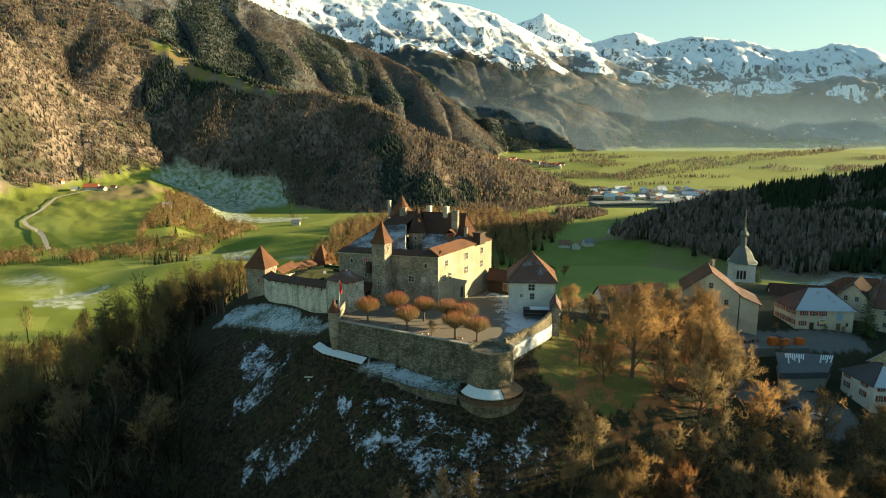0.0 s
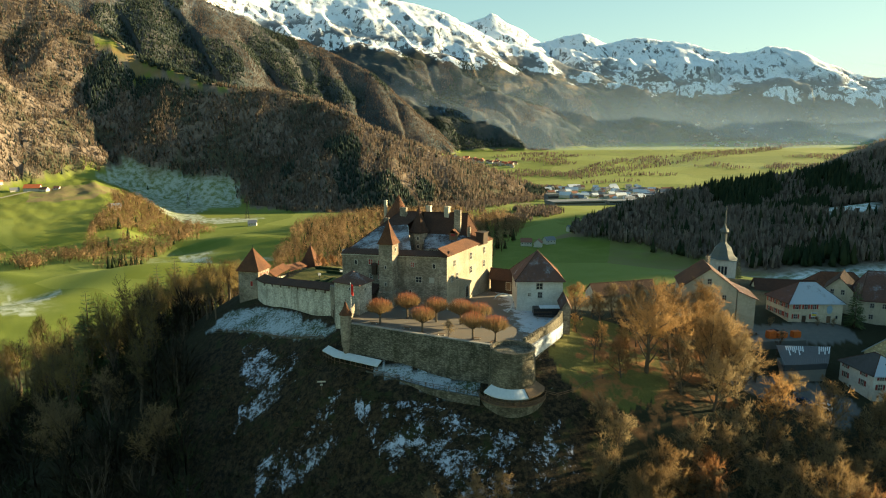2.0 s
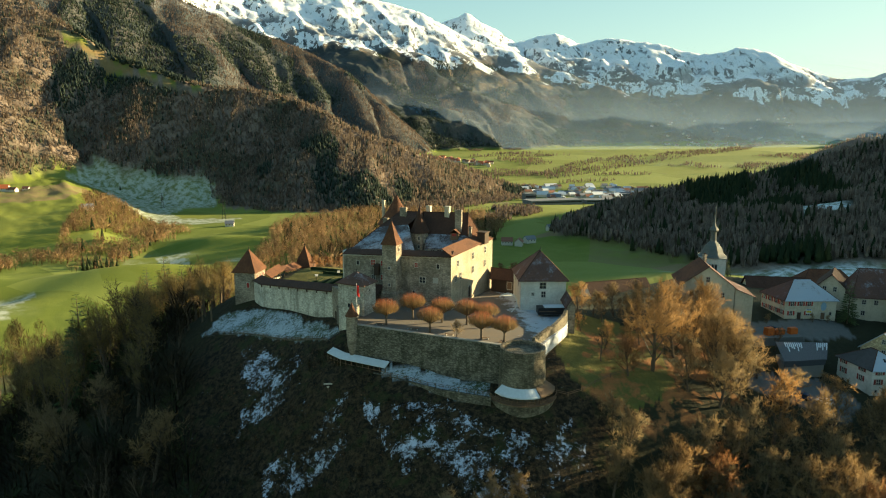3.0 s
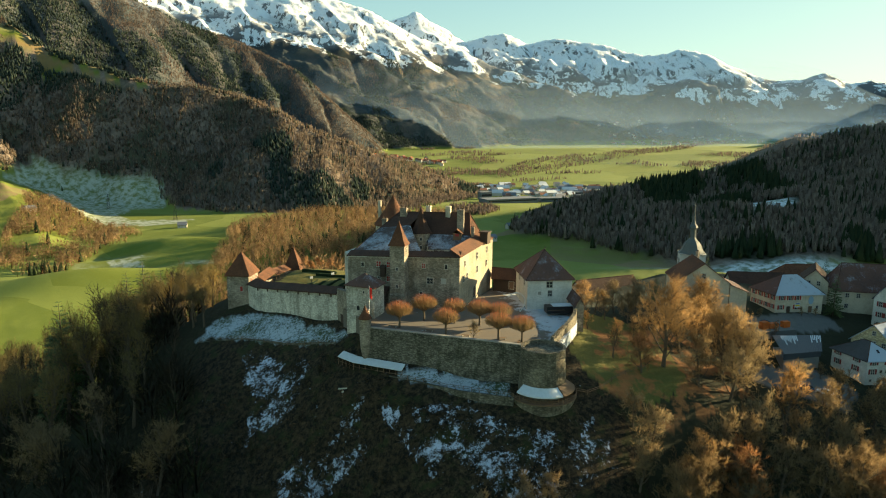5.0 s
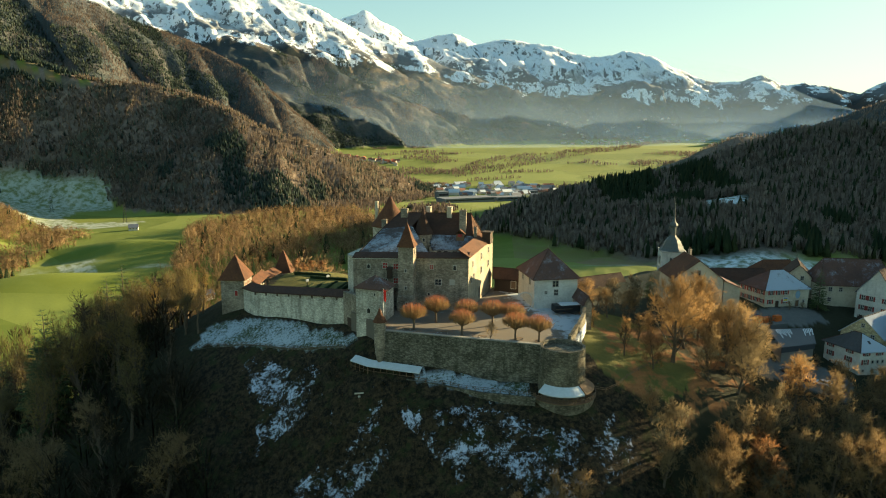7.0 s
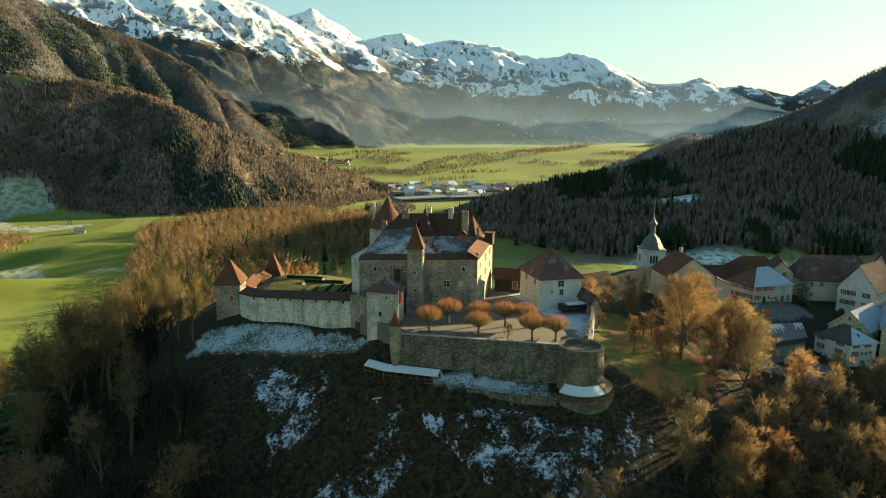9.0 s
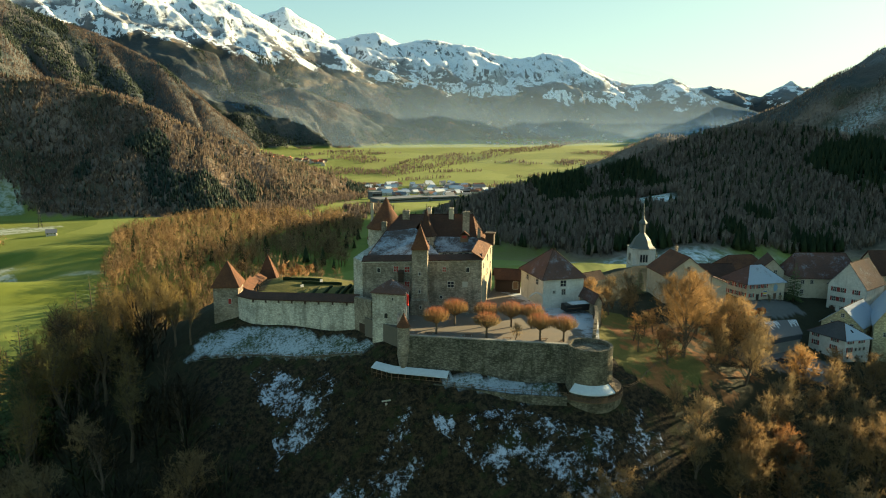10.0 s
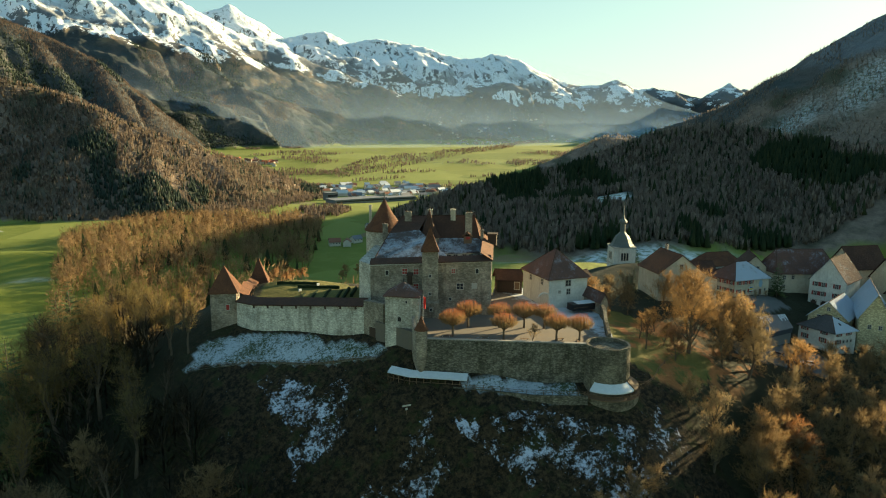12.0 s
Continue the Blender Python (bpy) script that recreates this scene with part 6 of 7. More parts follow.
skylight(hb, Vector((109.4, 152.6, -8.0)), -5, 36)

# yellow gabled house behind it and its long neighbour
PC = [(113.0, 165.6), (117.8, 155.2), (134.0, 160.5), (129.6, 171.4)]
hc = house("pale yellow gabled house with a snowy roof", [PC[1], PC[2], PC[3], PC[0]], -20, -8.4, -3.0, YELLOW, TILE_WHITE, gable=True, out=0.5)
row(hc, PC[0], PC[1], (3.2, 6.0, 8.6), -8.6, 0.9, 1.2, None)
row(hc, PC[0], PC[1], (5.8,), -5.6, 0.8, 1.1, None)
row(hc, PC[1], PC[2], (3.0, 6.5, 10), -10.0, 0.9, 1.3, None)
PD = [(118.6, 152.0), (124.0, 145.0), (146.0, 160.0), (140.0, 168.0)]
hd_ = house("tall pale house with dormers in its snowy roof", [PD[1], PD[2], PD[3], PD[0]], -20, -6.4, 1.6, YELLOW, TILE_WHITE, gable=True, out=0.6)
row(hd_, PD[1], PD[2], (2.5, 5.5, 9.0), -9.0, 0.9, 1.3, None)
row(hd_, PD[1], PD[2], (2.5, 5.5, 9.0), -12.4, 0.9, 1.3, None)
row(hd_, PD[0], PD[1], (3.0, 6.0), -9.4, 0.8, 1.2, None)
for k in (4.0, 9.0):
    m = wall_pose(PD[1], PD[2], k, -4.6) @ pose(0, 1.6, 0)
    part("dormer", box(box(bmesh.new(), -1.1, -0.8, -0.6, 1.1, 2.5, 0.7, m), -1.4, -1.2, 0.7, 1.4, 2.8, 0.9, m), WOOD_DARK, hd_, "dark timber dormer", world=True)

# white house with grey shutters and a brown roof
PE = [(133.8, 180.0), (137.4, 168.6), (153.0, 173.0), (149.6, 184.6)]
he = house("white village house with a brown and frosted roof", [PE[1], PE[2], PE[3], PE[0]], -14, -0.8, 7.4, RENDER_WHITE, TILE_FROST, gable=True, out=0.5, mats=[TILE_FROST, TILE_SNOW])
row(he, PE[0], PE[1], (2.2, 4.6, 9.0), -2.6, 1.0, 1.5, RED_DARK)
row(he, PE[0], PE[1], (2.2, 4.6, 9.0), -6.0, 1.0, 1.5, RED_DARK)
for s in (2.0, 5.4):
    door(he, PE[0], PE[1], s, -11.0, 2.0, 2.4, arched=True)
# long farmhouse with a big brown roof, and the little cream gable beside the inn
PF = [(129.6, 190.4), (152.0, 181.0), (156.6, 193.0), (134.2, 202.4)]
hf = house("long old farmhouse under a big brown roof", PF, -14, -0.5, 7.4, RENDER_CREAM, TILE_FROST, pull=0.5, mats=[TILE_FROST, TILE_FROST, TILE, TILE_FROST])
row(hf, PF[0], PF[1], (3, 6.4, 15, 19), -2.4, 1.0, 1.3, None)
row(hf, PF[0], PF[1], (3, 15, 19), -6.0, 1.0, 1.3, None)
PG2 = [(125.0, 202.0), (131.4, 196.6), (140.0, 207.0), (133.6, 212.0)]
hg = house("small cream gabled house with a dark roof", [PG2[1], PG2[2], PG2[3], PG2[0]], -14, 0.2, 4.6, RENDER_CREAM, TILE_DARK, gable=True)
row(hg, PG2[0], PG2[1], (2.4, 5.4), -0.4, 0.9, 1.4, None)
# roofs farther back
PH = [(120.0, 232.0), (140.0, 226.0), (144.0, 238.0), (124.0, 244.0)]
hh_ = house("old brown-roofed barn behind the church", PH, -18, -9.5, -4.4, RENDER_CREAM, TILE_DARK, gable=True)
PI = [(148.0, 240.0), (168.0, 236.0), (170.0, 247.0), (150.0, 251.0)]
house("village house with a rust-brown roof", PI, -20, -9.0, -3.8, RENDER_WHITE, TILE, pull=0.8)
PJ = [(60.0, 238.5), (86.0, 244.0), (84.4, 252.0), (58.4, 246.5)]
chapel = house("long white outbuilding with arched openings and a dark roof", PJ, -24, -10.4, -6.6, RENDER_WHITE, TILE_DARK, gable=True)
row(chapel, PJ[0], PJ[1], (3, 7, 11, 15, 19, 23), -12.6, 1.3, 1.8, None, 0, True)

# church
church = thing("church", "village church with a square tower and a lead-covered spire", "church", (122, 262, -12))
CT = Vector((127.0, 273.0))
ta = radians(-24)
TP = [tuple(CT + Matrix.Rotation(ta, 2) @ Vector(v)) for v in ((-5.3, -5.3), (5.3, -5.3), (5.3, 5.3), (-5.3, 5.3))]
tower = part("tower", prism(bmesh.new(), TP, -30, -3.6), RENDER_WHITE, church, "pale square bell tower", world=True)
for z in (-3.5, -11.6):
    g = [tuple(CT + (Vector(p) - CT) * 1.05) for p in TP]
    part("cornice", prism(bmesh.new(), g, z - 0.3, z + 0.2), LIMESTONE, church, world=True)
for a, b in ((TP[0], TP[1]), (TP[3], TP[0]), (TP[1], TP[2])):
    for s in (4.0, 5.3, 6.6):
        window(church, a, b, s, -8.0, 0.85, 3.6, 0, None, True)
SPP = [(6.5, -3.4), (5.9, -3.0), (5.1, -2.2), (4.5, -1.0), (4.0, 0.2), (3.2, 1.5), (2.2, 2.5), (1.55, 3.2), (1.35, 3.7), (1.3, 7.5), (1.9, 7.7), (2.05, 8.3), (1.7, 9.1), (0.85, 10.0), (0.45, 11.5), (0.14, 18.6), (0.05, 19.4)]
part("spire", turned(bmesh.new(), SPP, 8, CT.x, CT.y, ta + math.pi / 8), LEAD, church, "curved grey lead spire", world=True)
bm = turned(bmesh.new(), [(0.05, 17.6), (0.35, 17.9), (0.35, 18.2), (0.05, 18.5)], 10, CT.x, CT.y)
part("spire_ball", bm, LEAD, church, world=True)

# parsonage in front of the church
PN = [(88.0, 189.0), (92.4, 203.3), (77.4, 208.8), (73.0, 194.5)]
pars = house("large cream house with a steep reddish tiled roof", PN, -18, 3.6, 9.8, RENDER_CREAM, TILE_FROST, gable=True, out=0.5, mats=[TILE_FROST, TILE])
part("side_wing", prism(bmesh.new(), [(88.2, 188.8), (92.8, 186.6), (96.8, 199.2), (92.5, 203.0)], -18, [3.0, 1.0, 1.0, 3.0]), RENDER_CREAM, pars, world=True)
part("roof", slab(bmesh.new(), [(88.0, 188.3, 3.3), (93.4, 185.8, 1.0), (97.5, 199.4, 1.0), (92.6, 203.6, 3.3)], 0.25), TILE_FROST, pars, "frosted lean-to roof", world=True)
row(pars, PN[3], PN[0], (8.0,), 5.6, 1.0, 1.6, None)
row(pars, PN[3], PN[0], (3.5, 8.0, 12.5), 0.8, 1.0, 1.5, None)
chimney(pars, 85.6, 204.0, 5, 11.2, 1.0, 0.9, 20)
# unseen houses added farther right along the street, to shade the village
for poly, e, r in (([(146.0, 150.0), (158.0, 146.0), (162.0, 158.0), (150.0, 162.0)], -4.0, 4.0), ([(134.0, 138.0), (146.0, 134.0), (150.0, 145.0), (138.0, 149.0)], -6.0, 2.0), ([(160.0, 164.0), (174.0, 160.0), (178.0, 172.0), (164.0, 176.0)], -2.0, 6.0), ([(166.0, 184.0), (182.0, 180.0), (185.0, 192.0), (169.0, 196.0)], -1.0, 7.0)):
    house("unseen cream house with a brown roof, added for shade", poly, -22, e, r, RENDER_CREAM, TILE_DARK, gable=True)

# shed with a corrugated roof
shed = thing("shed", "low concrete shed with a ribbed dark roof streaked with snow", "shed", (95, 165, -16))
SP = [(87.2, 161.0), (99.4, 161.8), (105.0, 168.8), (91.0, 170.4)]
part("wall", prism(bmesh.new(), SP, -20, -11.6), plain("grey_concrete", (0.24, 0.235, 0.22), 0.8, 0.3), shed, world=True)
part("fascia", prism(bmesh.new(), [(86.9, 160.7), (99.6, 161.5), (105.3, 168.7), (105.0, 168.9), (99.5, 161.9), (87.0, 161.0)], -11.9, -10.2), plain("dark_sheet", (0.06, 0.07, 0.085), 0.5, 0.3, 0.5), shed, world=True)
c0, c1, c2, c3 = Vector((86.8, 160.6, -10.1)), Vector((99.9, 161.4, -10.4)), Vector((105.6, 169.0, -8.2)), Vector((90.6, 170.8, -8.0))
sheet = plain("dark_roof_sheet", (0.075, 0.08, 0.10), 0.6, 0.3, 0.45)
for k in range(26):
    a, b = k / 26, (k + 0.92) / 26
    p = [c0.lerp(c1, a), c0.lerp(c1, b), c3.lerp(c2, b), c3.lerp(c2, a)]
    snowy = (4 <= k <= 12) or (k >= 20)
    part("sheet", slab(bmesh.new(), p, 0.12), sheet, shed, world=True)
    if snowy and k % 1 == 0:
        lo = 0.45 + 0.3 * abs(math.sin(k * 1.9))
        q = [p[0].lerp(p[3], lo), p[1].lerp(p[2], lo), p[2].lerp(p[1], 0.04), p[3].lerp(p[0], 0.04)]
        q = [v + Vector((0, 0, 0.03)) for v in q]
        mid = [q[0].lerp(q[1], 0.1), q[0].lerp(q[1], 0.75), q[3].lerp(q[2], 0.75), q[3].lerp(q[2], 0.1)]
        part("snow_strip", slab(bmesh.new(), mid, 0.03), SNOW, shed, world=True)

# terrace of the inn with tables and orange covers
bm = prism(bmesh.new(), [(82, 175.5), (103, 176.0), (104, 186.5), (82, 187.0)], -16, -8.6)
solid("inn_terrace", bm, plain("grey_terrace", (0.16, 0.16, 0.155), 0.8, 0.3), "grey paved terrace of the inn on a retaining wall", "terrace", kind="structure")
ORANGE = plain("orange_tarpaulin", (0.55, 0.14, 0.025), 0.5, 0.35, 0.6)
for x, y, w, d, h in ((93.8, 178.8, 2.4, 1.8, 2.2), (97.0, 179.0, 3.2, 1.6, 1.6), (101.6, 179.2, 2.4, 1.6, 1.8)):
    bm = box(bmesh.new(), -w / 2, -d / 2, 0, w / 2, d / 2, h)
    bmesh.ops.subdivide_edges(bm, edges=bm.edges[:], cuts=3, use_grid_fill=True)
    for v in bm.verts:
        v.co += Vector((0.12 * noise.noise(v.co * 1.7), 0.12 * noise.noise(v.co * 1.9 + Vector((5, 0, 0))), 0.18 * noise.noise(v.co * 1.3) * (v.co.z > 0.1)))
    ob = solid("covered_stack", bm, ORANGE, "garden furniture stacked under an orange tarpaulin", "tarpaulin", "covered stacks on the inn terrace")
    ob.matrix_basis = pose(x, y, -8.6, 0, 0, 8)
for x, y in ((84.6, 181.5), (87.4, 180.6), (90.2, 181.6)):
    tb = thing("garden_table", "dark wooden garden table with benches", "table", (x, y, -8.6), 12, "tables on the inn terrace")
    part("tabletop", box(bmesh.new(), -1.0, -0.4, 0.7, 1.0, 0.4, 0.76), WOOD, tb)
    for k in (-0.8, 0.8):
        part("leg", box(bmesh.new(), k - 0.06, -0.35, 0, k + 0.06, 0.35, 0.7), WOOD_DARK, tb)
    for k in (-0.8, 0.8):
        part("bench_board", box(bmesh.new(), -1.0, k - 0.15, 0.42, 1.0, k + 0.15, 0.47), WOOD, tb)


def car(x, y, turn, paint, label, z=None):
    """A small car: shaped body, glazed cabin, wheels and lamps."""
    c = thing("car", label, "car", (x, y, (gz(x, y) if z is None else z) + 0.02), turn, "parked cars")
    bm = bmesh.new()
    prof = [(-2.1, 0.35), (-2.15, 0.75), (-1.9, 0.98), (-1.0, 1.02), (0.9, 1.0), (1.75, 0.90), (2.1, 0.65), (2.1, 0.35)]
    left = [bm.verts.new((px, -0.86, pz)) for px, pz in prof]
    right = [bm.verts.new((px, 0.86, pz)) for px, pz in prof]
    bm.faces.new(left[::-1])
    bm.faces.new(right)
    for i in range(len(prof)):
        j = (i + 1) % len(prof)
        bm.faces.new((left[i], left[j], right[j], right[i]))
    bmesh.ops.recalc_face_normals(bm, faces=bm.faces[:])
    part("body", bm, paint, c)
    bm = bmesh.new()
    low, top = [(-1.85, 0.8), (1.05, 0.8)], [(-1.45, 0.66), (0.35, 0.66)]
    v = [bm.verts.new((px, s * w, z)) for (px, w), z in ((low[0], 0.99), (low[1], 0.99), (top[1], 1.46), (top[0], 1.46)) for s in (-1, 1)]
    for f in ((0, 2, 4, 6), (7, 5, 3, 1), (2, 3, 5, 4), (6, 7, 1, 0), (0, 1, 3, 2)):
        bm.faces.new([v[i] for i in f])
    part("windows", bm, GLASS, c, "dark car glass")
    part("roof", box(bmesh.new(), -1.46, -0.67, 1.46, 0.36, 0.67, 1.51), paint, c)
    for wx in (-1.3, 1.3):
        for wy in (-0.85, 0.85):
            w = part("wheel", turned(bmesh.new(), [(0.2, -0.1), (0.32, -0.1), (0.32, 0.1), (0.2, 0.1)], 14), plain("tyre", (0.02, 0.02, 0.02)), c)
            w.matrix_basis = pose(wx, wy, 0.32, 90, 0, 0)
    for wy in (-0.6, 0.6):
        part("headlight", box(bmesh.new(), 2.06, wy - 0.18, 0.62, 2.13, wy + 0.18, 0.76), SNOW, c)


BLUE_CAR, WHITE_CAR = plain("blue_car_paint", (0.03, 0.06, 0.14), 1.0, 0.1, 0.25, 0.3), plain("white_car_paint", (0.72, 0.74, 0.76), 1.0, 0.1, 0.3)
car(87.2, 152.2, 112, BLUE_CAR, "dark blue car parked below the shed")
car(86.2, 156.6, 112, plain("grey_car_paint", (0.10, 0.12, 0.15), 1.0, 0.1, 0.3, 0.3), "grey car parked below the shed")
car(91.4, 149.8, 118, WHITE_CAR, "white car parked below the shed")
car(97.5, 183.0, 20, BLUE_CAR, "blue car parked beside the church wall")


# ---- near trees ----
def twig_mesh(name, tris, material, tips=None, heart=0.0):
    n = len(tris)
    tris = np.asarray(tris, float)
    away = None
    if heart:
        tris, away = rounded(tris, np.tile(np.array([0.0, 0.0, heart]), (n, 1)), 0.25)
    data = bpy.data.meshes.new(name)
    data.vertices.add(n * 3)
    data.vertices.foreach_set("co", np.asarray(tris, float).reshape(-1))
    data.loops.add(n * 3)
    data.loops.foreach_set("vertex_index", np.arange(n * 3, dtype=np.int32))
    data.polygons.add(n)
    data.polygons.foreach_set("loop_start", np.arange(0, n * 3, 3, dtype=np.int32))
    data.update(calc_edges=True)
    if away is not None:
        layer = data.attributes.new("custom_normal", "FLOAT_VECTOR", "POINT")
        layer.data.foreach_set("vector", away.reshape(-1).astype(np.float32))
    if tips is not None:
        layer = data.attributes.new("tip", "FLOAT", "POINT")
        layer.data.foreach_set("value", np.asarray(tips, np.float32).reshape(-1))
    data.materials.append(material)
    return data


def bare_tree(seed, high, limbs=9, sub=7, sprays=6, twigs=6, spread_=0.5, lift=0.45, first=0.22, twig=0.055, reach=1.0):
    """A leafless broadleaf tree of unit pose: a bmesh of trunk and limbs, and an array of twig triangles."""
    rng = np.random.default_rng(seed)
    bm = bmesh.new()
    tris = []

    def unit(v):
        return v / (np.linalg.norm(v) + 1e-9)

    def curve(p, d, length, r0, r1, n, sides, up=0.12):
        pts = [p]
        for k in range(n):
            d = unit(d + rng.normal(0, 0.13, 3) + np.array([0, 0, up]))
            q = p + d * length / n
            tube(bm, p, q, r0 + (r1 - r0) * k / n, r0 + (r1 - r0) * (k + 1) / n, sides, False)
            p = q
            pts.append(p)
        return pts, d

    def blade(p, q, w):
        side = np.cross(q - p, rng.normal(size=3))
        side = unit(side) * w
        tris.append((p - side, p + side, q))

    def spray(p, d, length):
        q = p + unit(d + rng.normal(0, 0.25, 3)) * length
        blade(p, q, twig * 1.1)
        for _ in range(twigs):
            s = rng.uniform(0.15, 0.95)
            a = p + (q - p) * s
            e = a + unit(unit(q - p) * 0.7 + rng.normal(0, 0.55, 3) + np.array([0, 0, 0.35])) * length * rng.uniform(0.45, 0.9)
            blade(a, e, twig * rng.uniform(0.6, 1.0))

    r = high * 0.019
    trunk, d = curve(np.array([0, 0, -0.6]), np.array([0, 0, 1.0]), high * 0.72, r * 1.25, r * 0.3, 7, 7, 0.25)
    for i in range(limbs):
        s = first + (0.98 - first) * (i + 0.4 * rng.random()) / limbs
        k = min(int(s * 7), 6)
        p = trunk[k] + (trunk[k + 1] - trunk[k]) * (s * 7 - k)
        az = 2.4 * i + rng.uniform(-0.4, 0.4)
        d = unit(np.array([math.cos(az) * spread_, math.sin(az) * spread_, lift + 0.5 * s]))
        length = reach * high * (0.40 - 0.20 * s) * rng.uniform(0.85, 1.15) * (1.0 if s > 0.1 else 0.8)
        pts, _ = curve(p, d, length, r * 0.5 * (1.1 - 0.6 * s), r * 0.1, 4, 3)
        for j in range(sub):
            u = 0.25 + 0.75 * (j + rng.random()) / sub
            k2 = min(int(u * 4), 3)
            b = pts[k2] + (pts[k2 + 1] - pts[k2]) * min(u * 4 - k2, 1.0)
            d2 = unit(unit(pts[-1] - p) * 0.6 + rng.normal(0, 0.55, 3) + np.array([0, 0, 0.30]))
            l2 = length * rng.uniform(0.35, 0.55)
            e = b + d2 * l2
            tube(bm, b, e, r * 0.12, r * 0.04, 3, False)
            for _ in range(sprays):
                f = rng.uniform(0.2, 1.0)
                spray(b + (e - b) * f, unit(d2 * 0.6 + rng.normal(0, 0.5, 3) + np.array([0, 0, 0.25])), high * rng.uniform(0.055, 0.10))
    return bm, np.array(tris)


_kinds = {}


def tree_kind(key, seed, high, material, label, **more):
    bm, tris = bare_tree(seed, high, **more)
    trunk = mesh_from(bm, "trunk")
    trunk.materials.append(BARK)
    _kinds[key] = (trunk, twig_mesh("crown", tris, material, heart=high * 0.5), high, label)


def plant(key, x, y, high, turn, group, z=None, lean=0.0, label=""):
    trunk, crown, h0, lab = _kinds[key]
    t = new("tree")
    k = high / h0
    t.matrix_basis = pose(x, y, gz(x, y) if z is None else z, lean, lean * 0.6, turn) @ Matrix.Diagonal((k, k, k, 1))
    tagged(t, label or lab, "tree", group)
    for nm, data in (("trunk", trunk), ("crown", crown)):
        ob = new(nm, data)
        ob.parent = t
    return t


for i in range(5):
    tree_kind(("slim", i), 100 + i, 22, TWIG_SHADE, "tall leafless tree on the shaded slope", limbs=10, sub=6, sprays=4, twigs=4, spread_=0.42, lift=0.55, first=0.30, twig=0.045)
for i in range(4):
    tree_kind(("tall", i), 900 + i, 30, TWIG_OLIVE, "tall bare-stemmed leafless tree in the wood below the rampart", limbs=12, sub=6, sprays=6, twigs=5, spread_=0.34, lift=0.6, first=0.38, twig=0.042)
for i in range(4):
    tree_kind(("broad", i), 200 + i, 20, TWIG, "broad leafless tree with a dense crown", limbs=14, sub=8, sprays=8, twigs=7, spread_=0.75, lift=0.5, first=0.14, twig=0.036, reach=1.2)
for i in range(3):
    tree_kind(("pale", i), 300 + i, 16, TWIG_PALE, "pale grey leafless tree with fine twigs", limbs=13, sub=8, sprays=6, twigs=7, spread_=0.62, lift=0.55, first=0.08, twig=0.036, reach=1.1)
for i in range(2):
    tree_kind(("beech", i), 400 + i, 18, TWIG_RED, "leafless beech with rust-brown twigs in the sun", limbs=13, sub=9, sprays=6, twigs=7, spread_=0.75, lift=0.4, first=0.10, twig=0.06, reach=1.2)
for i in range(2):
    tree_kind(("brown", i), 450 + i, 12, TWIG, "slender brown leafless tree on the slope", limbs=11, sub=6, sprays=5, twigs=6, spread_=0.5, lift=0.6, first=0.15, twig=0.04)
for i in range(2):
    tree_kind(("bush", i), 500 + i, 8, TWIG_PALE, "pale leafless bush beside the path", limbs=12, sub=6, sprays=4, twigs=6, spread_=0.6, lift=0.8, first=0.02, twig=0.035)


def spruce(seed, high):
    """A conifer: whorls of drooping boughs with needle sprays."""
    rng = np.random.default_rng(seed)
    bm = tube(bmesh.new(), (0, 0, -0.5), (0, 0, high * 0.96), high * 0.016, 0.02, 7)
    tris = []
    z = high * 0.08
    while z < high * 0.985:
        f = z / high
        reach = high * 0.20 * (1 - f) ** 0.8 + 0.15
        for k in range(9):
            az = rng.uniform(0, 6.283)
            l = reach * rng.uniform(0.75, 1.15)
            d = np.array([math.cos(az), math.sin(az), -0.18 + 0.5 * f])
            p, q = np.array([0, 0, z]), np.array([0, 0, z]) + d * l
            s = np.cross(d, [0, 0, 1.0])
            for u in (0.35, 0.6, 0.85, 1.0):
                c = p + (q - p) * u
                for sg in (-1, 1):
                    tip = c + s * sg * l * 0.30 * (1.15 - u) + d * l * 0.18 + np.array([0, 0, -0.10 * l])
                    tris.append((c - d * l * 0.2, c + d * l * 0.07, tip))
                tris.append((c - s * 0.12 * l, c + s * 0.12 * l, c + d * l * 0.2 + np.array([0, 0, -0.03 * l])))
        z += high * 0.034
    return bm, np.array(tris)


def spruce_mat():
    m = Nodes("spruce_needles", 0.8)
    c = m.mix(m.island(), (0.035, 0.06, 0.022), (0.085, 0.115, 0.035))
    c = m.mix(m.math("MULTIPLY", m.random(), 0.5), c, (0.10, 0.12, 0.04))
    return m.done(c)


SPRUCE = spruce_mat()
for i in range(3):
    bm, tris = spruce(600 + i, 18)
    trunk = mesh_from(bm, "trunk")
    trunk.materials.append(BARK)
    _kinds[("spruce", i)] = (trunk, twig_mesh("crown", tris, SPRUCE), 18, "dark green spruce tree")


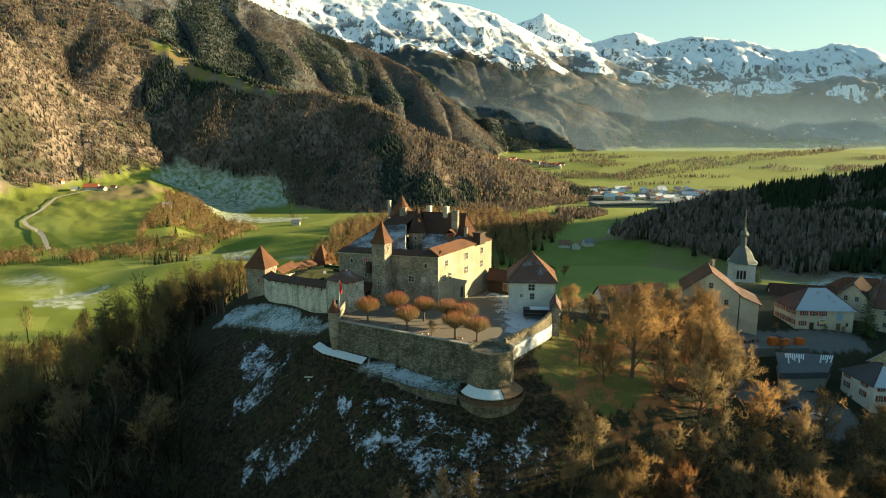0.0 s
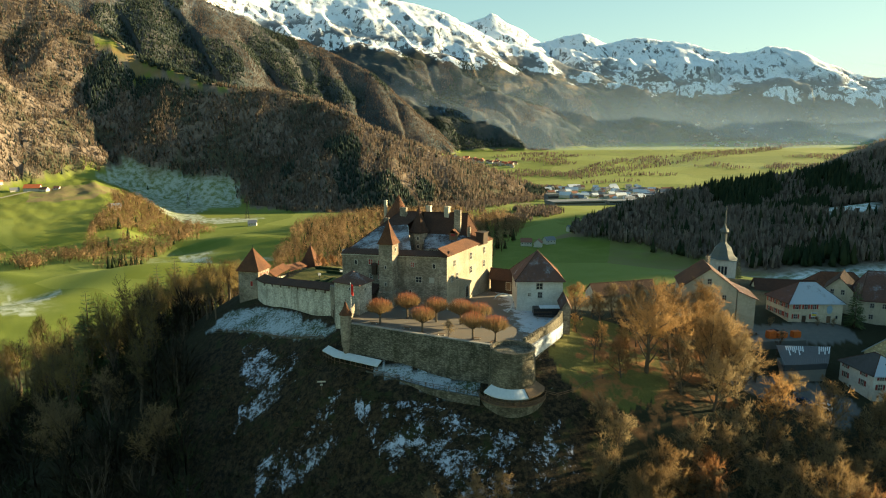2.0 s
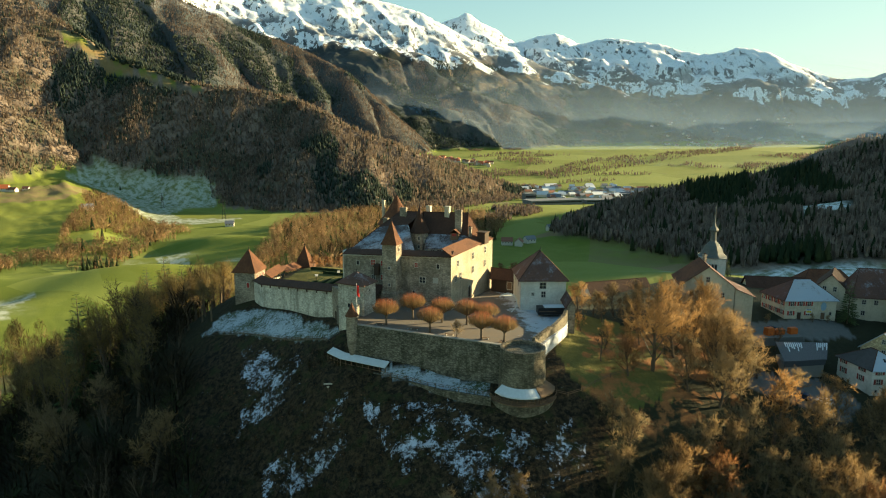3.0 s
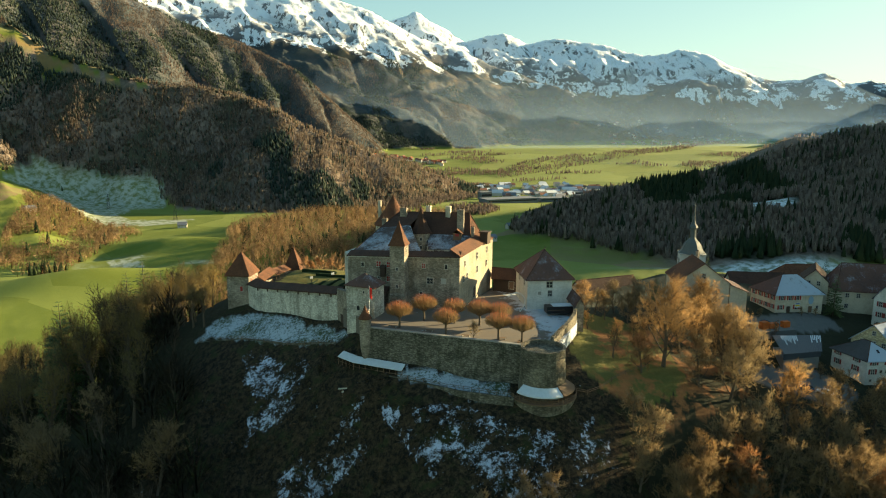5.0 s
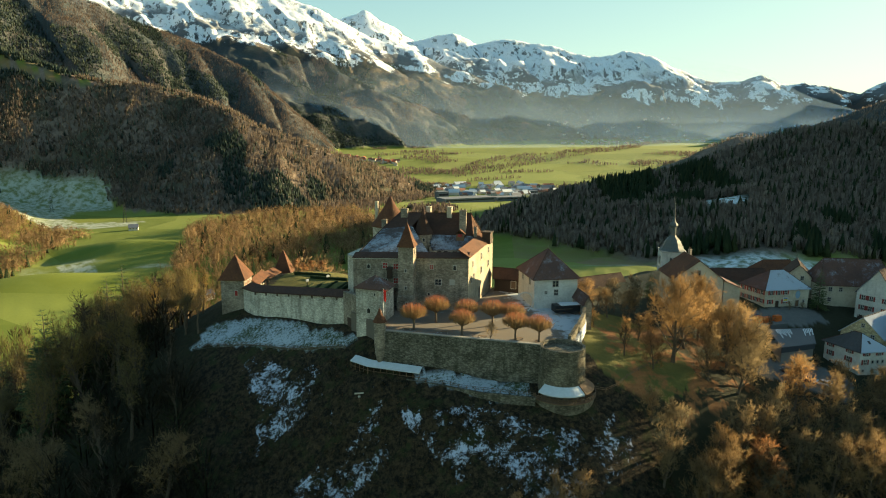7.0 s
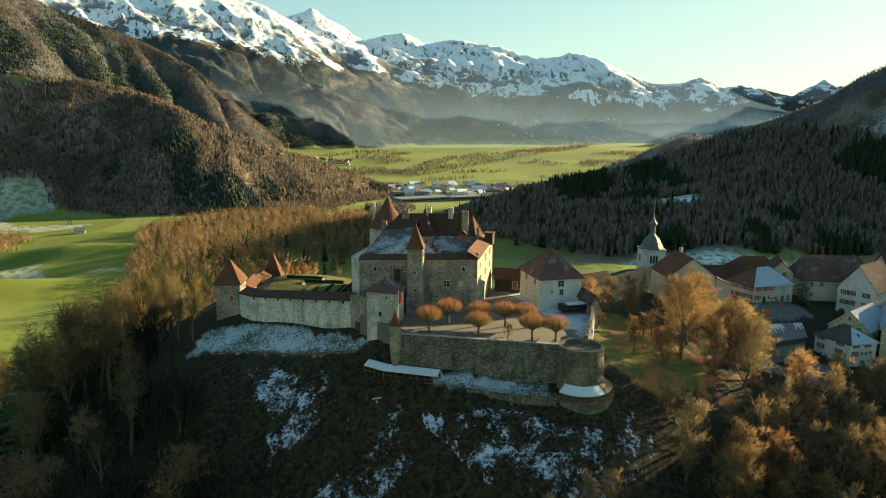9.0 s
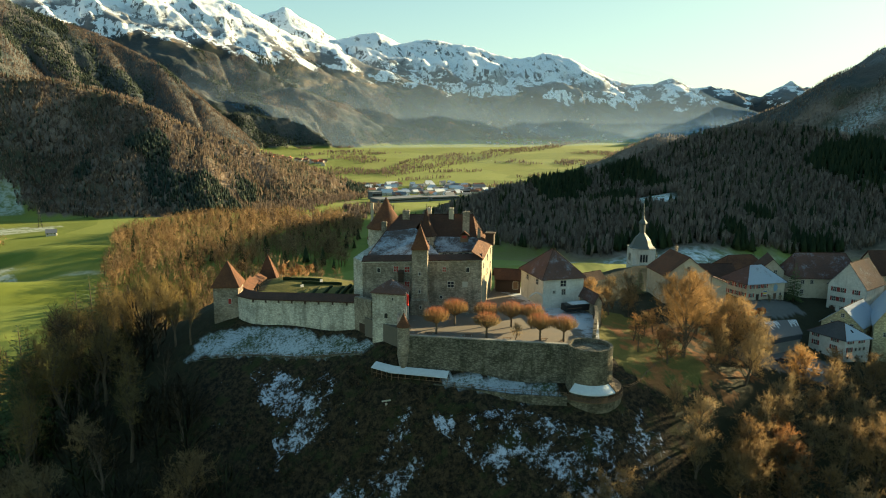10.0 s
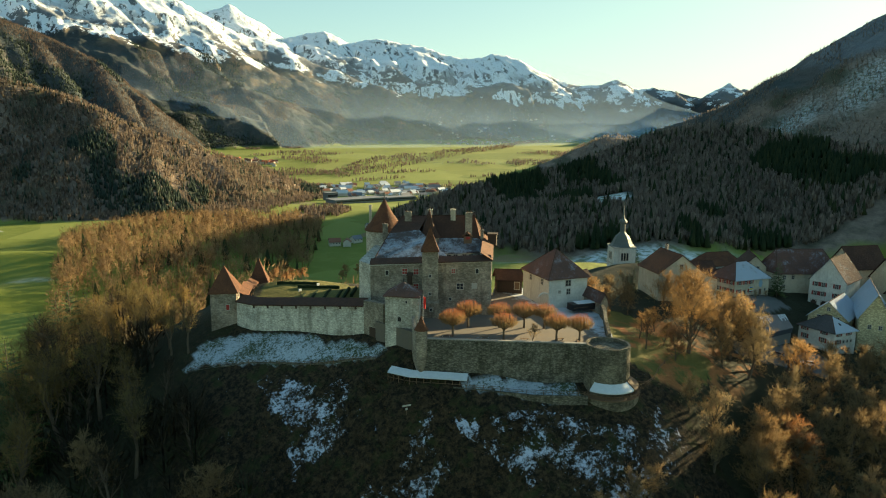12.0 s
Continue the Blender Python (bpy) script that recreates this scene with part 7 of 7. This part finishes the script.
def left_slope():
    """The wood on the shaded slope below the rampart."""
    rng = np.random.default_rng(21)
    poly = [(-78, 240), (-84, 212), (-70, 196), (-66, 178), (-55, 160), (-45, 140), (-30, 118), (-75, 95), (-150, 100), (-260, 140), (-310, 230), (-320, 370), (-200, 390), (-95, 290)]
    pts = []
    tries = 0
    while len(pts) < 178 and tries < 12000:
        tries += 1
        x, y = rng.uniform(-320, -30), rng.uniform(95, 390)
        if not inside(np.array([x]), np.array([y]), poly)[0]:
            continue
        if all((x - a) ** 2 + (y - b) ** 2 > (7.4 if x > -170 else 9.6) ** 2 for a, b in pts):
            pts.append((x, y))
    for i, (x, y) in enumerate(pts):
        tall = min(max(-2 - gz(x, y) + rng.uniform(-7, 3), 17), rng.uniform(29, 37))
        # lighter olive twigs past y 205, where sun reaches; shade-dark ones before
        if y > 205:
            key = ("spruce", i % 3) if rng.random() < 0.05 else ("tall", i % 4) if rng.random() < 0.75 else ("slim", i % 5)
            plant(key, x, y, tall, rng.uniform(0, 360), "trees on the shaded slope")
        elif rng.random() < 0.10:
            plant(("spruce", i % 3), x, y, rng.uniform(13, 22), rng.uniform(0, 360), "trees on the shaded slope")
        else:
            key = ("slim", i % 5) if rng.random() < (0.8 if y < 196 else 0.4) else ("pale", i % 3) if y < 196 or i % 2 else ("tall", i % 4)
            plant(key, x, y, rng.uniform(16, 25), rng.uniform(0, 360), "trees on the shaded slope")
    # the sunlit grove beside the rampart's corner tower
    grove = []
    while len(grove) < 36:
        x, y = rng.uniform(-122, -76), rng.uniform(222, 318)
        if x < -70 - 0.14 * (y - 200) and all((x - a) ** 2 + (y - b) ** 2 > 4.2 ** 2 for a, b in grove + pts):
            grove.append((x, y))
    for i, (x, y) in enumerate(grove):
        plant(("tall", i % 4), x, y, min(max(-2 - gz(x, y) + rng.uniform(-6, 3), 16), 35), rng.uniform(0, 360), "trees beside the rampart")
    for i, (x, y, top) in enumerate(((-110, 285, 0), (-113, 272, -2), (-122, 229, 0), (-105, 292, -5))):
        plant(("spruce", i % 3), x, y, min(top - gz(x, y), 42), 80 * i, "trees beside the rampart", label="tall dark fir standing above the leafless wood")


def right_slope():
    """Trees between the castle and the village, and on the slope before them."""
    rng = np.random.default_rng(31)
    g = "trees between castle and village"
    for key, x, y, h in ((("broad", 0), 47.5, 156.5, 25), (("broad", 1), 64.0, 156.0, 21), (("pale", 0), 69.0, 151.0, 20), (("broad", 2), 58.0, 166.0, 20), (("broad", 3), 75.5, 182.5, 17), (("pale", 1), 61, 147.0, 17),
                         (("beech", 1), 40.0, 154.0, 11), (("broad", 1), 37.0, 186.0, 12), (("pale", 2), 44.0, 192.0, 9), (("broad", 2), 52.0, 186.0, 10), (("pale", 0), 60.0, 196.0, 12), (("slim", 0), 35.0, 160.0, 9),
                         (("pale", 2), 33.0, 134.0, 15), (("pale", 0), 27.0, 128.0, 13), (("beech", 0), 47.0, 122.0, 18), (("broad", 3), 36.0, 122.0, 17), (("pale", 1), 80.0, 148.5, 12), (("bush", 0), 79.6, 161.0, 8),
                         (("bush", 1), 95.5, 156.2, 5.5), (("bush", 0), 104.5, 146.0, 6), (("bush", 1), 100, 143.5, 6), (("bush", 0), 112, 143.5, 7), (("bush", 1), 99.0, 188.0, 4), (("slim", 2), 92.5, 173.5, 9), (("pale", 1), 76, 173, 11),
                         (("bush", 0), 72, 164, 6), (("brown", 0), 38, 166, 9), (("brown", 1), 42.5, 161, 8), (("brown", 0), 46, 171, 9), (("brown", 1), 35, 177, 7), (("brown", 0), 51, 173, 9), (("broad", 3), 73, 176, 15), (("pale", 0), 76, 187, 14), (("broad", 0), 67, 186, 14), (("brown", 1), 45, 187, 11), (("pale", 1), 51, 193, 12), (("brown", 0), 57, 191, 10), (("pale", 2), 31, 140, 10), (("broad", 0), 70.5, 161, 19), (("pale", 0), 54, 150, 15), (("broad", 2), 66, 171, 15), (("pale", 2), 74, 157, 17), (("bush", 1), 118, 186.0, 3.4), (("bush", 0), 113, 186.2, 3.6)):
        plant(key, x, y, h, rng.uniform(0, 360), g)
    for i, (x, y, h) in enumerate(((125.2, 186.6, 14.5), (181.0, 283.0, 13), (192.0, 266.0, 15), (132, 268, 8), (72.0, 206.0, 10), (170, 262, 9))):
        plant(("spruce", i % 3), x, y, h, 70 * i, "spruces in the village", label="green spruce among the village houses")
    # wood on the near slope, seen from above
    pts = []
    tries = 0
    poly = [(24, 118), (40, 126), (60, 138), (74, 142), (86, 141), (120, 138), (150, 120), (130, 90), (80, 84), (40, 92), (-2, 108), (8, 121)]
    while len(pts) < 84 and tries < 5000:
        tries += 1
        x, y = rng.uniform(-5, 150), rng.uniform(84, 142)
        if inside(np.array([x]), np.array([y]), poly)[0] and all((x - a) ** 2 + (y - b) ** 2 > 6.2 ** 2 for a, b in pts):
            pts.append((x, y))
    for i, (x, y) in enumerate(pts):
        key = (("pale", i % 3), ("broad", i % 4), ("pale", (i + 1) % 3), ("broad", (i + 1) % 4), ("brown", i % 2), ("pale", (i + 2) % 3), ("brown", (i + 1) % 2), ("beech", i % 2))[i % 8]
        plant(key, x, y, rng.uniform(11, 15) if x < 20 else rng.uniform(15, 21), rng.uniform(0, 360), "trees on the near slope")
    # a few at the foot of the rock
    for i in range(12):
        x = rng.uniform(-48, 10)
        y = 122 + rng.uniform(-8, 6) - 0.12 * x
        plant(("pale", i % 3), x, y, rng.uniform(8, 12), rng.uniform(0, 360), "trees at the foot of the rock")


left_slope()
right_slope()
plant(("spruce", 1), 56.0, 573.0, 22, 30, "firs in the fields", label="lone dark fir in the field below the castle")
plant(("spruce", 2), 62.0, 585.0, 17, 90, "firs in the fields", label="lone dark fir in the field below the castle")
for i, (x, y) in enumerate(((104, 640), (112, 655), (122, 648), (300, 330), (312, 322), (322, 336), (335, 326))):
    plant(("beech", i % 2), x, y, 11 + i % 3, 50 * i, "sunlit orange trees in the fields", label="leafless tree with orange-brown twigs among the fields")


# ---- clipped hedges in the castle garden ----
def hedge_mesh(length, seed):
    """A low clipped hedge with a slightly uneven top and sides."""
    rng = random.Random(seed)
    bm = bmesh.new()
    n = max(4, int(length / 0.9))
    rings = []
    for i in range(n + 1):
        x = length * (i / n - 0.5)
        w, h = 0.42 + rng.uniform(-0.07, 0.07), 0.85 + rng.uniform(-0.12, 0.10)
        rings.append([bm.verts.new((x, a * w, b * h)) for a, b in ((-1, -0.4), (-1, 0.75), (-0.6, 1.0), (0.6, 1.0), (1, 0.75), (1, -0.4))])
    for p, q in zip(rings, rings[1:]):
        for k in range(6):
            bm.faces.new((p[k], p[(k + 1) % 6], q[(k + 1) % 6], q[k]))
    bm.faces.new(rings[0][::-1])
    bm.faces.new(rings[-1])
    return bm


for i, (x, y, length, turn) in enumerate(((-48, 228, 11, 62), (-44.5, 227, 15, 62), (-41, 226, 19, 62), (-37.5, 224, 20, 62), (-34, 222, 19, 62), (-30.5, 224, 15, 62), (-27, 226, 10, 62), (-42, 216, 13, -30), (-38, 208, 9, -30), (-35, 238, 14, -30), (-40, 246, 14, -30))):
    ob = solid("hedge", hedge_mesh(length, 40 + i), NEEDLE, "low clipped dark green hedge in the castle garden", "hedge", "garden hedges")
    ob.matrix_basis = pose(x, y, gz(x, y), 0, 0, turn)
for i, (x, y, h) in enumerate(((-43, 250, 4.5), (-40, 253, 5), (-46, 256, 5.5), (-36, 256, 5))):
    plant(("beech", i % 2), x, y, h, 60 * i, "bushy trees behind the rampart", label="small reddish-brown leafless tree behind the rampart")


# ---- pollards on the terrace ----
def pollard(seed):
    rng = np.random.default_rng(seed)
    bm = bmesh.new()
    tube(bm, (0, 0, -0.2), (0.05, 0, 1.3), 0.26, 0.20, 8)
    tube(bm, (0.05, 0, 1.3), (0, 0.05, 2.2), 0.20, 0.24, 8)
    tris, tips = [], []
    for i in range(13):
        az = 2.4 * i + rng.uniform(-0.3, 0.3)
        reach = rng.uniform(0.6, 1.1) if i % 3 else 0.35
        a = np.array([0, 0, 2.0])
        b = a + np.array([math.cos(az) * 1.0 * reach, math.sin(az) * 1.0 * reach, 0.55])
        c = b + np.array([math.cos(az) * 1.2 * reach, math.sin(az) * 1.2 * reach, 0.55 + 0.5 * rng.random()])
        tube(bm, a, b, 0.14, 0.10, 5)
        tube(bm, b, c, 0.10, 0.12, 5)
    for j in range(620):
        az, r = rng.uniform(0, 6.283), 2.5 * math.sqrt(rng.random())
        p = np.array([r * math.cos(az), r * math.sin(az), 2.3 + 0.32 * r + rng.uniform(-0.15, 0.5)])
        ro = r * 1.22 + rng.normal(0, 0.15)
        top = 3.0 + 2.7 * math.sqrt(max(0.05, 1 - (ro / 3.25) ** 2)) + rng.normal(0, 0.18)
        q = np.array([ro * math.cos(az + rng.normal(0, 0.08)), ro * math.sin(az + rng.normal(0, 0.08)), max(top, p[2] + 0.5)])
        d = (q - p) / np.linalg.norm(q - p)
        s = np.cross(d, rng.normal(size=3))
        s = s / np.linalg.norm(s) * 0.032
        m = p + (q - p) * 0.5 + rng.normal(0, 0.06, 3)
        tris += [(p - s, p + s, m + s * 0.8), (p - s, m + s * 0.8, m - s * 0.8), (m - s * 0.8, m + s * 0.8, q)]
        h1, h2 = min(max((m[2] - 4.2) / 1.5, 0), 1), min(max((q[2] - 3.9) / 1.4, 0), 1)
        tips += [(0, 0, h1), (0, h1, h1), (h1, h1, h2)]
    return bm, np.array(tris), np.array(tips)


for i in range(3):
    bm, tris, tips = pollard(700 + i)
    trunk = mesh_from(bm, "trunk")
    trunk.materials.append(BARK)
    _kinds[("pollard", i)] = (trunk, twig_mesh("crown", tris, SHOOT, tips), 5.6, "pollarded lime with upright reddish shoots on the terrace")
for i, (x, y, h) in enumerate(((-20.3, 170.3, 7.2), (-12.9, 175.6, 7.4), (-9.3, 163.8, 7.0), (-5.2, 172.6, 7.0), (1.2, 170.4, 7.2), (3.1, 158.6, 7.2), (6.0, 168.0, 7.0), (8.4, 156.2, 7.0))):
    plant(("pollard", i % 3), x, y, h, 97 * i, "pollards on the terrace", TERRACE_Z(x, y))
plant(("pale", 1), -3.0, 160.4, 5.2, 40, "pollards on the terrace", TERRACE_Z(-3, 160.4), label="thin grey leafless young tree on the terrace")


# ---- far things in the valley ----
def lattice_pylon(x, y, high):
    p = thing("pylon", "grey lattice power pylon in the meadow", "pylon", (x, y, gz(x, y)))
    bm = bmesh.new()
    w = high * 0.09
    for sx in (-1, 1):
        for sy in (-1, 1):
            tube(bm, (sx * w, sy * w, -0.5), (sx * w * 0.15, sy * w * 0.15, high), 0.22, 0.14, 4)
    for k in range(8):
        z0, z1 = high * k / 8, high * (k + 1) / 8
        r0, r1 = w * (1 - 0.85 * k / 8), w * (1 - 0.85 * (k + 1) / 8)
        for a in range(4):
            c = [(-1, -1), (1, -1), (1, 1), (-1, 1)]
            (ax, ay), (bx, by) = c[a], c[(a + 1) % 4]
            tube(bm, (ax * r0, ay * r0, z0), (bx * r1, by * r1, z1), 0.1, 0.1, 3)
    part("mast", bm, IRON, p)
    for z in (0.72, 0.84, 0.95):
        part("cross_arm", tube(bmesh.new(), (-high * 0.14, 0, high * z), (high * 0.14, 0, high * z), 0.16, 0.16, 4), IRON, p)


lattice_pylon(-269, 1159, 30)
lattice_pylon(-420, 1330, 30)

FAR_WALL = plain("far_pale_walls", (0.62, 0.57, 0.50), 3.0, 0.2)
FAR_ROOF = plain("far_brown_roofs", (0.25, 0.12, 0.08), 2.0, 0.3)
FAR_GREY = plain("far_grey_roofs", (0.20, 0.21, 0.24), 2.0, 0.3)
FAR_RED = plain("far_red_roofs", (0.52, 0.15, 0.06), 2.0, 0.3)


def cottage(x, y, turn, l, w, h, roof, label, group, wall=None, openings=True):
    """A far house: walls with gables, a roof with eaves, and two rows of windows."""
    c = thing("house", label, "house", (x, y, gz(x, y) - 0.5), turn, group)
    poly = [(-l / 2, -w / 2), (l / 2, -w / 2), (l / 2, w / 2), (-l / 2, w / 2)]
    part("wall", gable_walls(bmesh.new(), poly, -1, h, h + w * 0.4), wall or FAR_WALL, c)
    up = h + w * 0.42
    bm = slab(bmesh.new(), [(-l / 2 - 0.6, -w / 2 - 0.7, h - 0.3), (l / 2 + 0.6, -w / 2 - 0.7, h - 0.3), (l / 2 + 0.6, 0, up), (-l / 2 - 0.6, 0, up)], 0.3)
    slab(bm, [(l / 2 + 0.6, w / 2 + 0.7, h - 0.3), (-l / 2 - 0.6, w / 2 + 0.7, h - 0.3), (-l / 2 - 0.6, 0, up), (l / 2 + 0.6, 0, up)], 0.3)
    part("roof", bm, roof, c)
    n = max(2, int(l / 3.5)) if openings else 0
    for k in range(n):
        for sd in (-1, 1):
            ob = new("window", block_mesh("far_window", (1.1, 0.12, 1.4), GLASS))
            ob.parent = c
            ob.matrix_basis = pose(-l / 2 + l * (k + 0.5) / n, sd * w / 2, h * 0.68)
    return c


rng = np.random.default_rng(77)
for x, y, a, l, w, h, r in ((-662, 1236, 8, 26, 15, 5, FAR_RED), (-688, 1226, 30, 14, 9, 3.5, FAR_GREY), (-640, 1232, -15, 14, 9, 3.5, FAR_ROOF), (-722, 1246, 60, 6, 5, 7, FAR_RED), (-625, 1246, 0, 10, 8, 3.0, FAR_ROOF)):
    cottage(x, y, a, l, w, h, r, "farmstead building in the green meadow", "farm buildings in the meadow")
for x, y, a in ((-462, 1090, 35), (189, 842, 20), (156, 830, -10), (170, 822, 70), (250, 948, 15), (262, 960, 50), (306, 960, 5), (330, 940, 30), (350, 975, 80), (318, 930, 10), (-110, 640, 40), (-240, 1060, 5)):
    cottage(x, y, a, rng.uniform(12, 18), rng.uniform(9, 11), rng.uniform(5, 6.5), FAR_GREY if rng.random() < 0.5 else FAR_ROOF, "farmhouse among the fields below the castle", "farmhouses in the fields")
for i in range(16):
    x, y = 375 + rng.uniform(-40, 70), 300 + rng.uniform(-25, 70)
    cottage(x, y, rng.uniform(0, 180), rng.uniform(10, 15), rng.uniform(8, 10), 5.5, FAR_ROOF if rng.random() < 0.6 else SNOW, "house at the far edge of the village", "houses beyond the village")
for i in range(62):
    s = rng.random()
    x, y = 200 + 210 * s + rng.normal(0, 18), 2560 - 260 * s + rng.normal(0, 35)
    cottage(x, y, rng.uniform(0, 180), rng.uniform(13, 20), rng.uniform(9, 13), rng.uniform(5, 8), FAR_ROOF if rng.random() < 0.7 else FAR_RED, "far valley village house", "houses of the far village", openings=False)
for i in range(96):
    x, y = 340 + rng.random() ** 0.8 * 330, 1385 + rng.random() * 300
    big = rng.random() < 0.3
    cottage(x, y, rng.uniform(-20, 20) + (90 if rng.random() < 0.3 else 0), rng.uniform(22, 36) if big else rng.uniform(12, 20), rng.uniform(12, 18) if big else 11, rng.uniform(5, 8), SNOW if rng.random() < 0.45 else FAR_GREY if rng.random() < 0.6 else FAR_ROOF, "building of the small town in the valley", "buildings of the valley town", openings=False)
for i in range(70):
    x, y = rng.uniform(1500, 2300), rng.uniform(3100, 3500)
    cottage(x, y, rng.uniform(0, 180), rng.uniform(14, 22), 12, 6, FAR_ROOF, "tiny house far up the misty valley", "houses far up the valley", openings=False)
# long works halls with flat roofs
for x, y, a, l, w, h in ((365, 1345, 12, 120, 42, 9), (470, 1360, 6, 70, 30, 8), (330, 1410, 15, 26, 18, 16), (560, 1480, 10, 60, 30, 8)):
    c = thing("works_hall", "long flat-roofed works hall in the valley", "hall", (x, y, gz(x, y)), a, "works halls")
    part("wall", box(bmesh.new(), -l / 2, -w / 2, -2, l / 2, w / 2, h), plain("blue_grey_cladding", (0.16, 0.18, 0.21), 4, 0.2, 0.6), c)
    part("roof", box(bmesh.new(), -l / 2 - 0.5, -w / 2 - 0.5, h + 0.004, l / 2 + 0.5, w / 2 + 0.5, h + 0.5), FAR_GREY, c)
    part("window_band", box(bmesh.new(), -l * 0.48, -w / 2 - 0.12, h * 0.45, l * 0.48, -w / 2 + 0.05, h * 0.75), GLASS, c)
# farm track through the meadow
TRACK = [(-655, 1215), (-675, 1142), (-638, 1034), (-621, 962), (-596, 930), (-548, 887), (-512, 842)]
bm = bmesh.new()
prev = None
pts = []
for i in range(len(TRACK) - 1):
    for k in range(8):
        pts.append(Vector(TRACK[i]).lerp(Vector(TRACK[i + 1]), k / 8))
for i in range(len(pts) - 1):
    d = (pts[i + 1] - pts[i]).normalized()
    n = Vector((-d.y, d.x)) * 3.0
    a, b = pts[i] + n, pts[i] - n
    vs = [bm.verts.new((*a, gz(*a) + 2.2)), bm.verts.new((*b, gz(*b) + 2.2))]
    if prev:
        bm.faces.new((prev[0], prev[1], vs[1], vs[0]))
    prev = vs
solid("farm_track", bm, plain("pale_gravel_track", (0.42, 0.38, 0.31), 2.0, 0.2), "pale gravel track curving through the meadow", "track", kind="structure")


# low mist over the far valley floor and before the foot of the last range
def mist(name, thin, thick, top):
    """Thin moist air: it lets most light through and scatters the rest on towards the eye."""
    m = Nodes(name, 1.0)
    out = m.tree.nodes["Material Output"]
    clear, back, on = (m.tree.nodes.new("ShaderNodeBsdf" + k) for k in ("Transparent", "Diffuse", "Translucent"))
    both, mixer = m.tree.nodes.new("ShaderNodeMixShader"), m.tree.nodes.new("ShaderNodeMixShader")
    # the blue of distant haze is put into both scatter colours
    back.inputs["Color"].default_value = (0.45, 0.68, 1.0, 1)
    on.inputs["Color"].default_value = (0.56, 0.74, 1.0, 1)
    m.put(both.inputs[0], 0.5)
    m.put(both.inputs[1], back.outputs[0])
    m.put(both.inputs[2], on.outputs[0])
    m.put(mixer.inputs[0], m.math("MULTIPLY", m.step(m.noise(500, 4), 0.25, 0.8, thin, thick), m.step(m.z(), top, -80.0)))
    m.put(mixer.inputs[1], clear.outputs[0])
    m.put(mixer.inputs[2], both.outputs[0])
    m.put(out.inputs["Surface"], mixer.outputs[0])
    return m.mat


# valley_haze is a tall shell standing in for aerial haze
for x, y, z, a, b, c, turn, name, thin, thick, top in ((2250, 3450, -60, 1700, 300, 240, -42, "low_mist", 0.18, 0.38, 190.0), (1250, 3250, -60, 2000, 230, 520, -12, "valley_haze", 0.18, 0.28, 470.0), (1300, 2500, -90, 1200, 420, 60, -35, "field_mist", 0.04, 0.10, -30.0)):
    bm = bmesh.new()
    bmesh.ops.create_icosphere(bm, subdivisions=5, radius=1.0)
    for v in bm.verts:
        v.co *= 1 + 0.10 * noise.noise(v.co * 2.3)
    ob = solid("mist_bank", bm, mist(name, thin, thick, top), "thin tinted shell of mist and haze over the far valley", "mist", kind="structure")
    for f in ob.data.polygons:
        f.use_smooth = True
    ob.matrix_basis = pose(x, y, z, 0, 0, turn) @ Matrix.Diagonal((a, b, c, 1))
    ob.visible_shadow = False
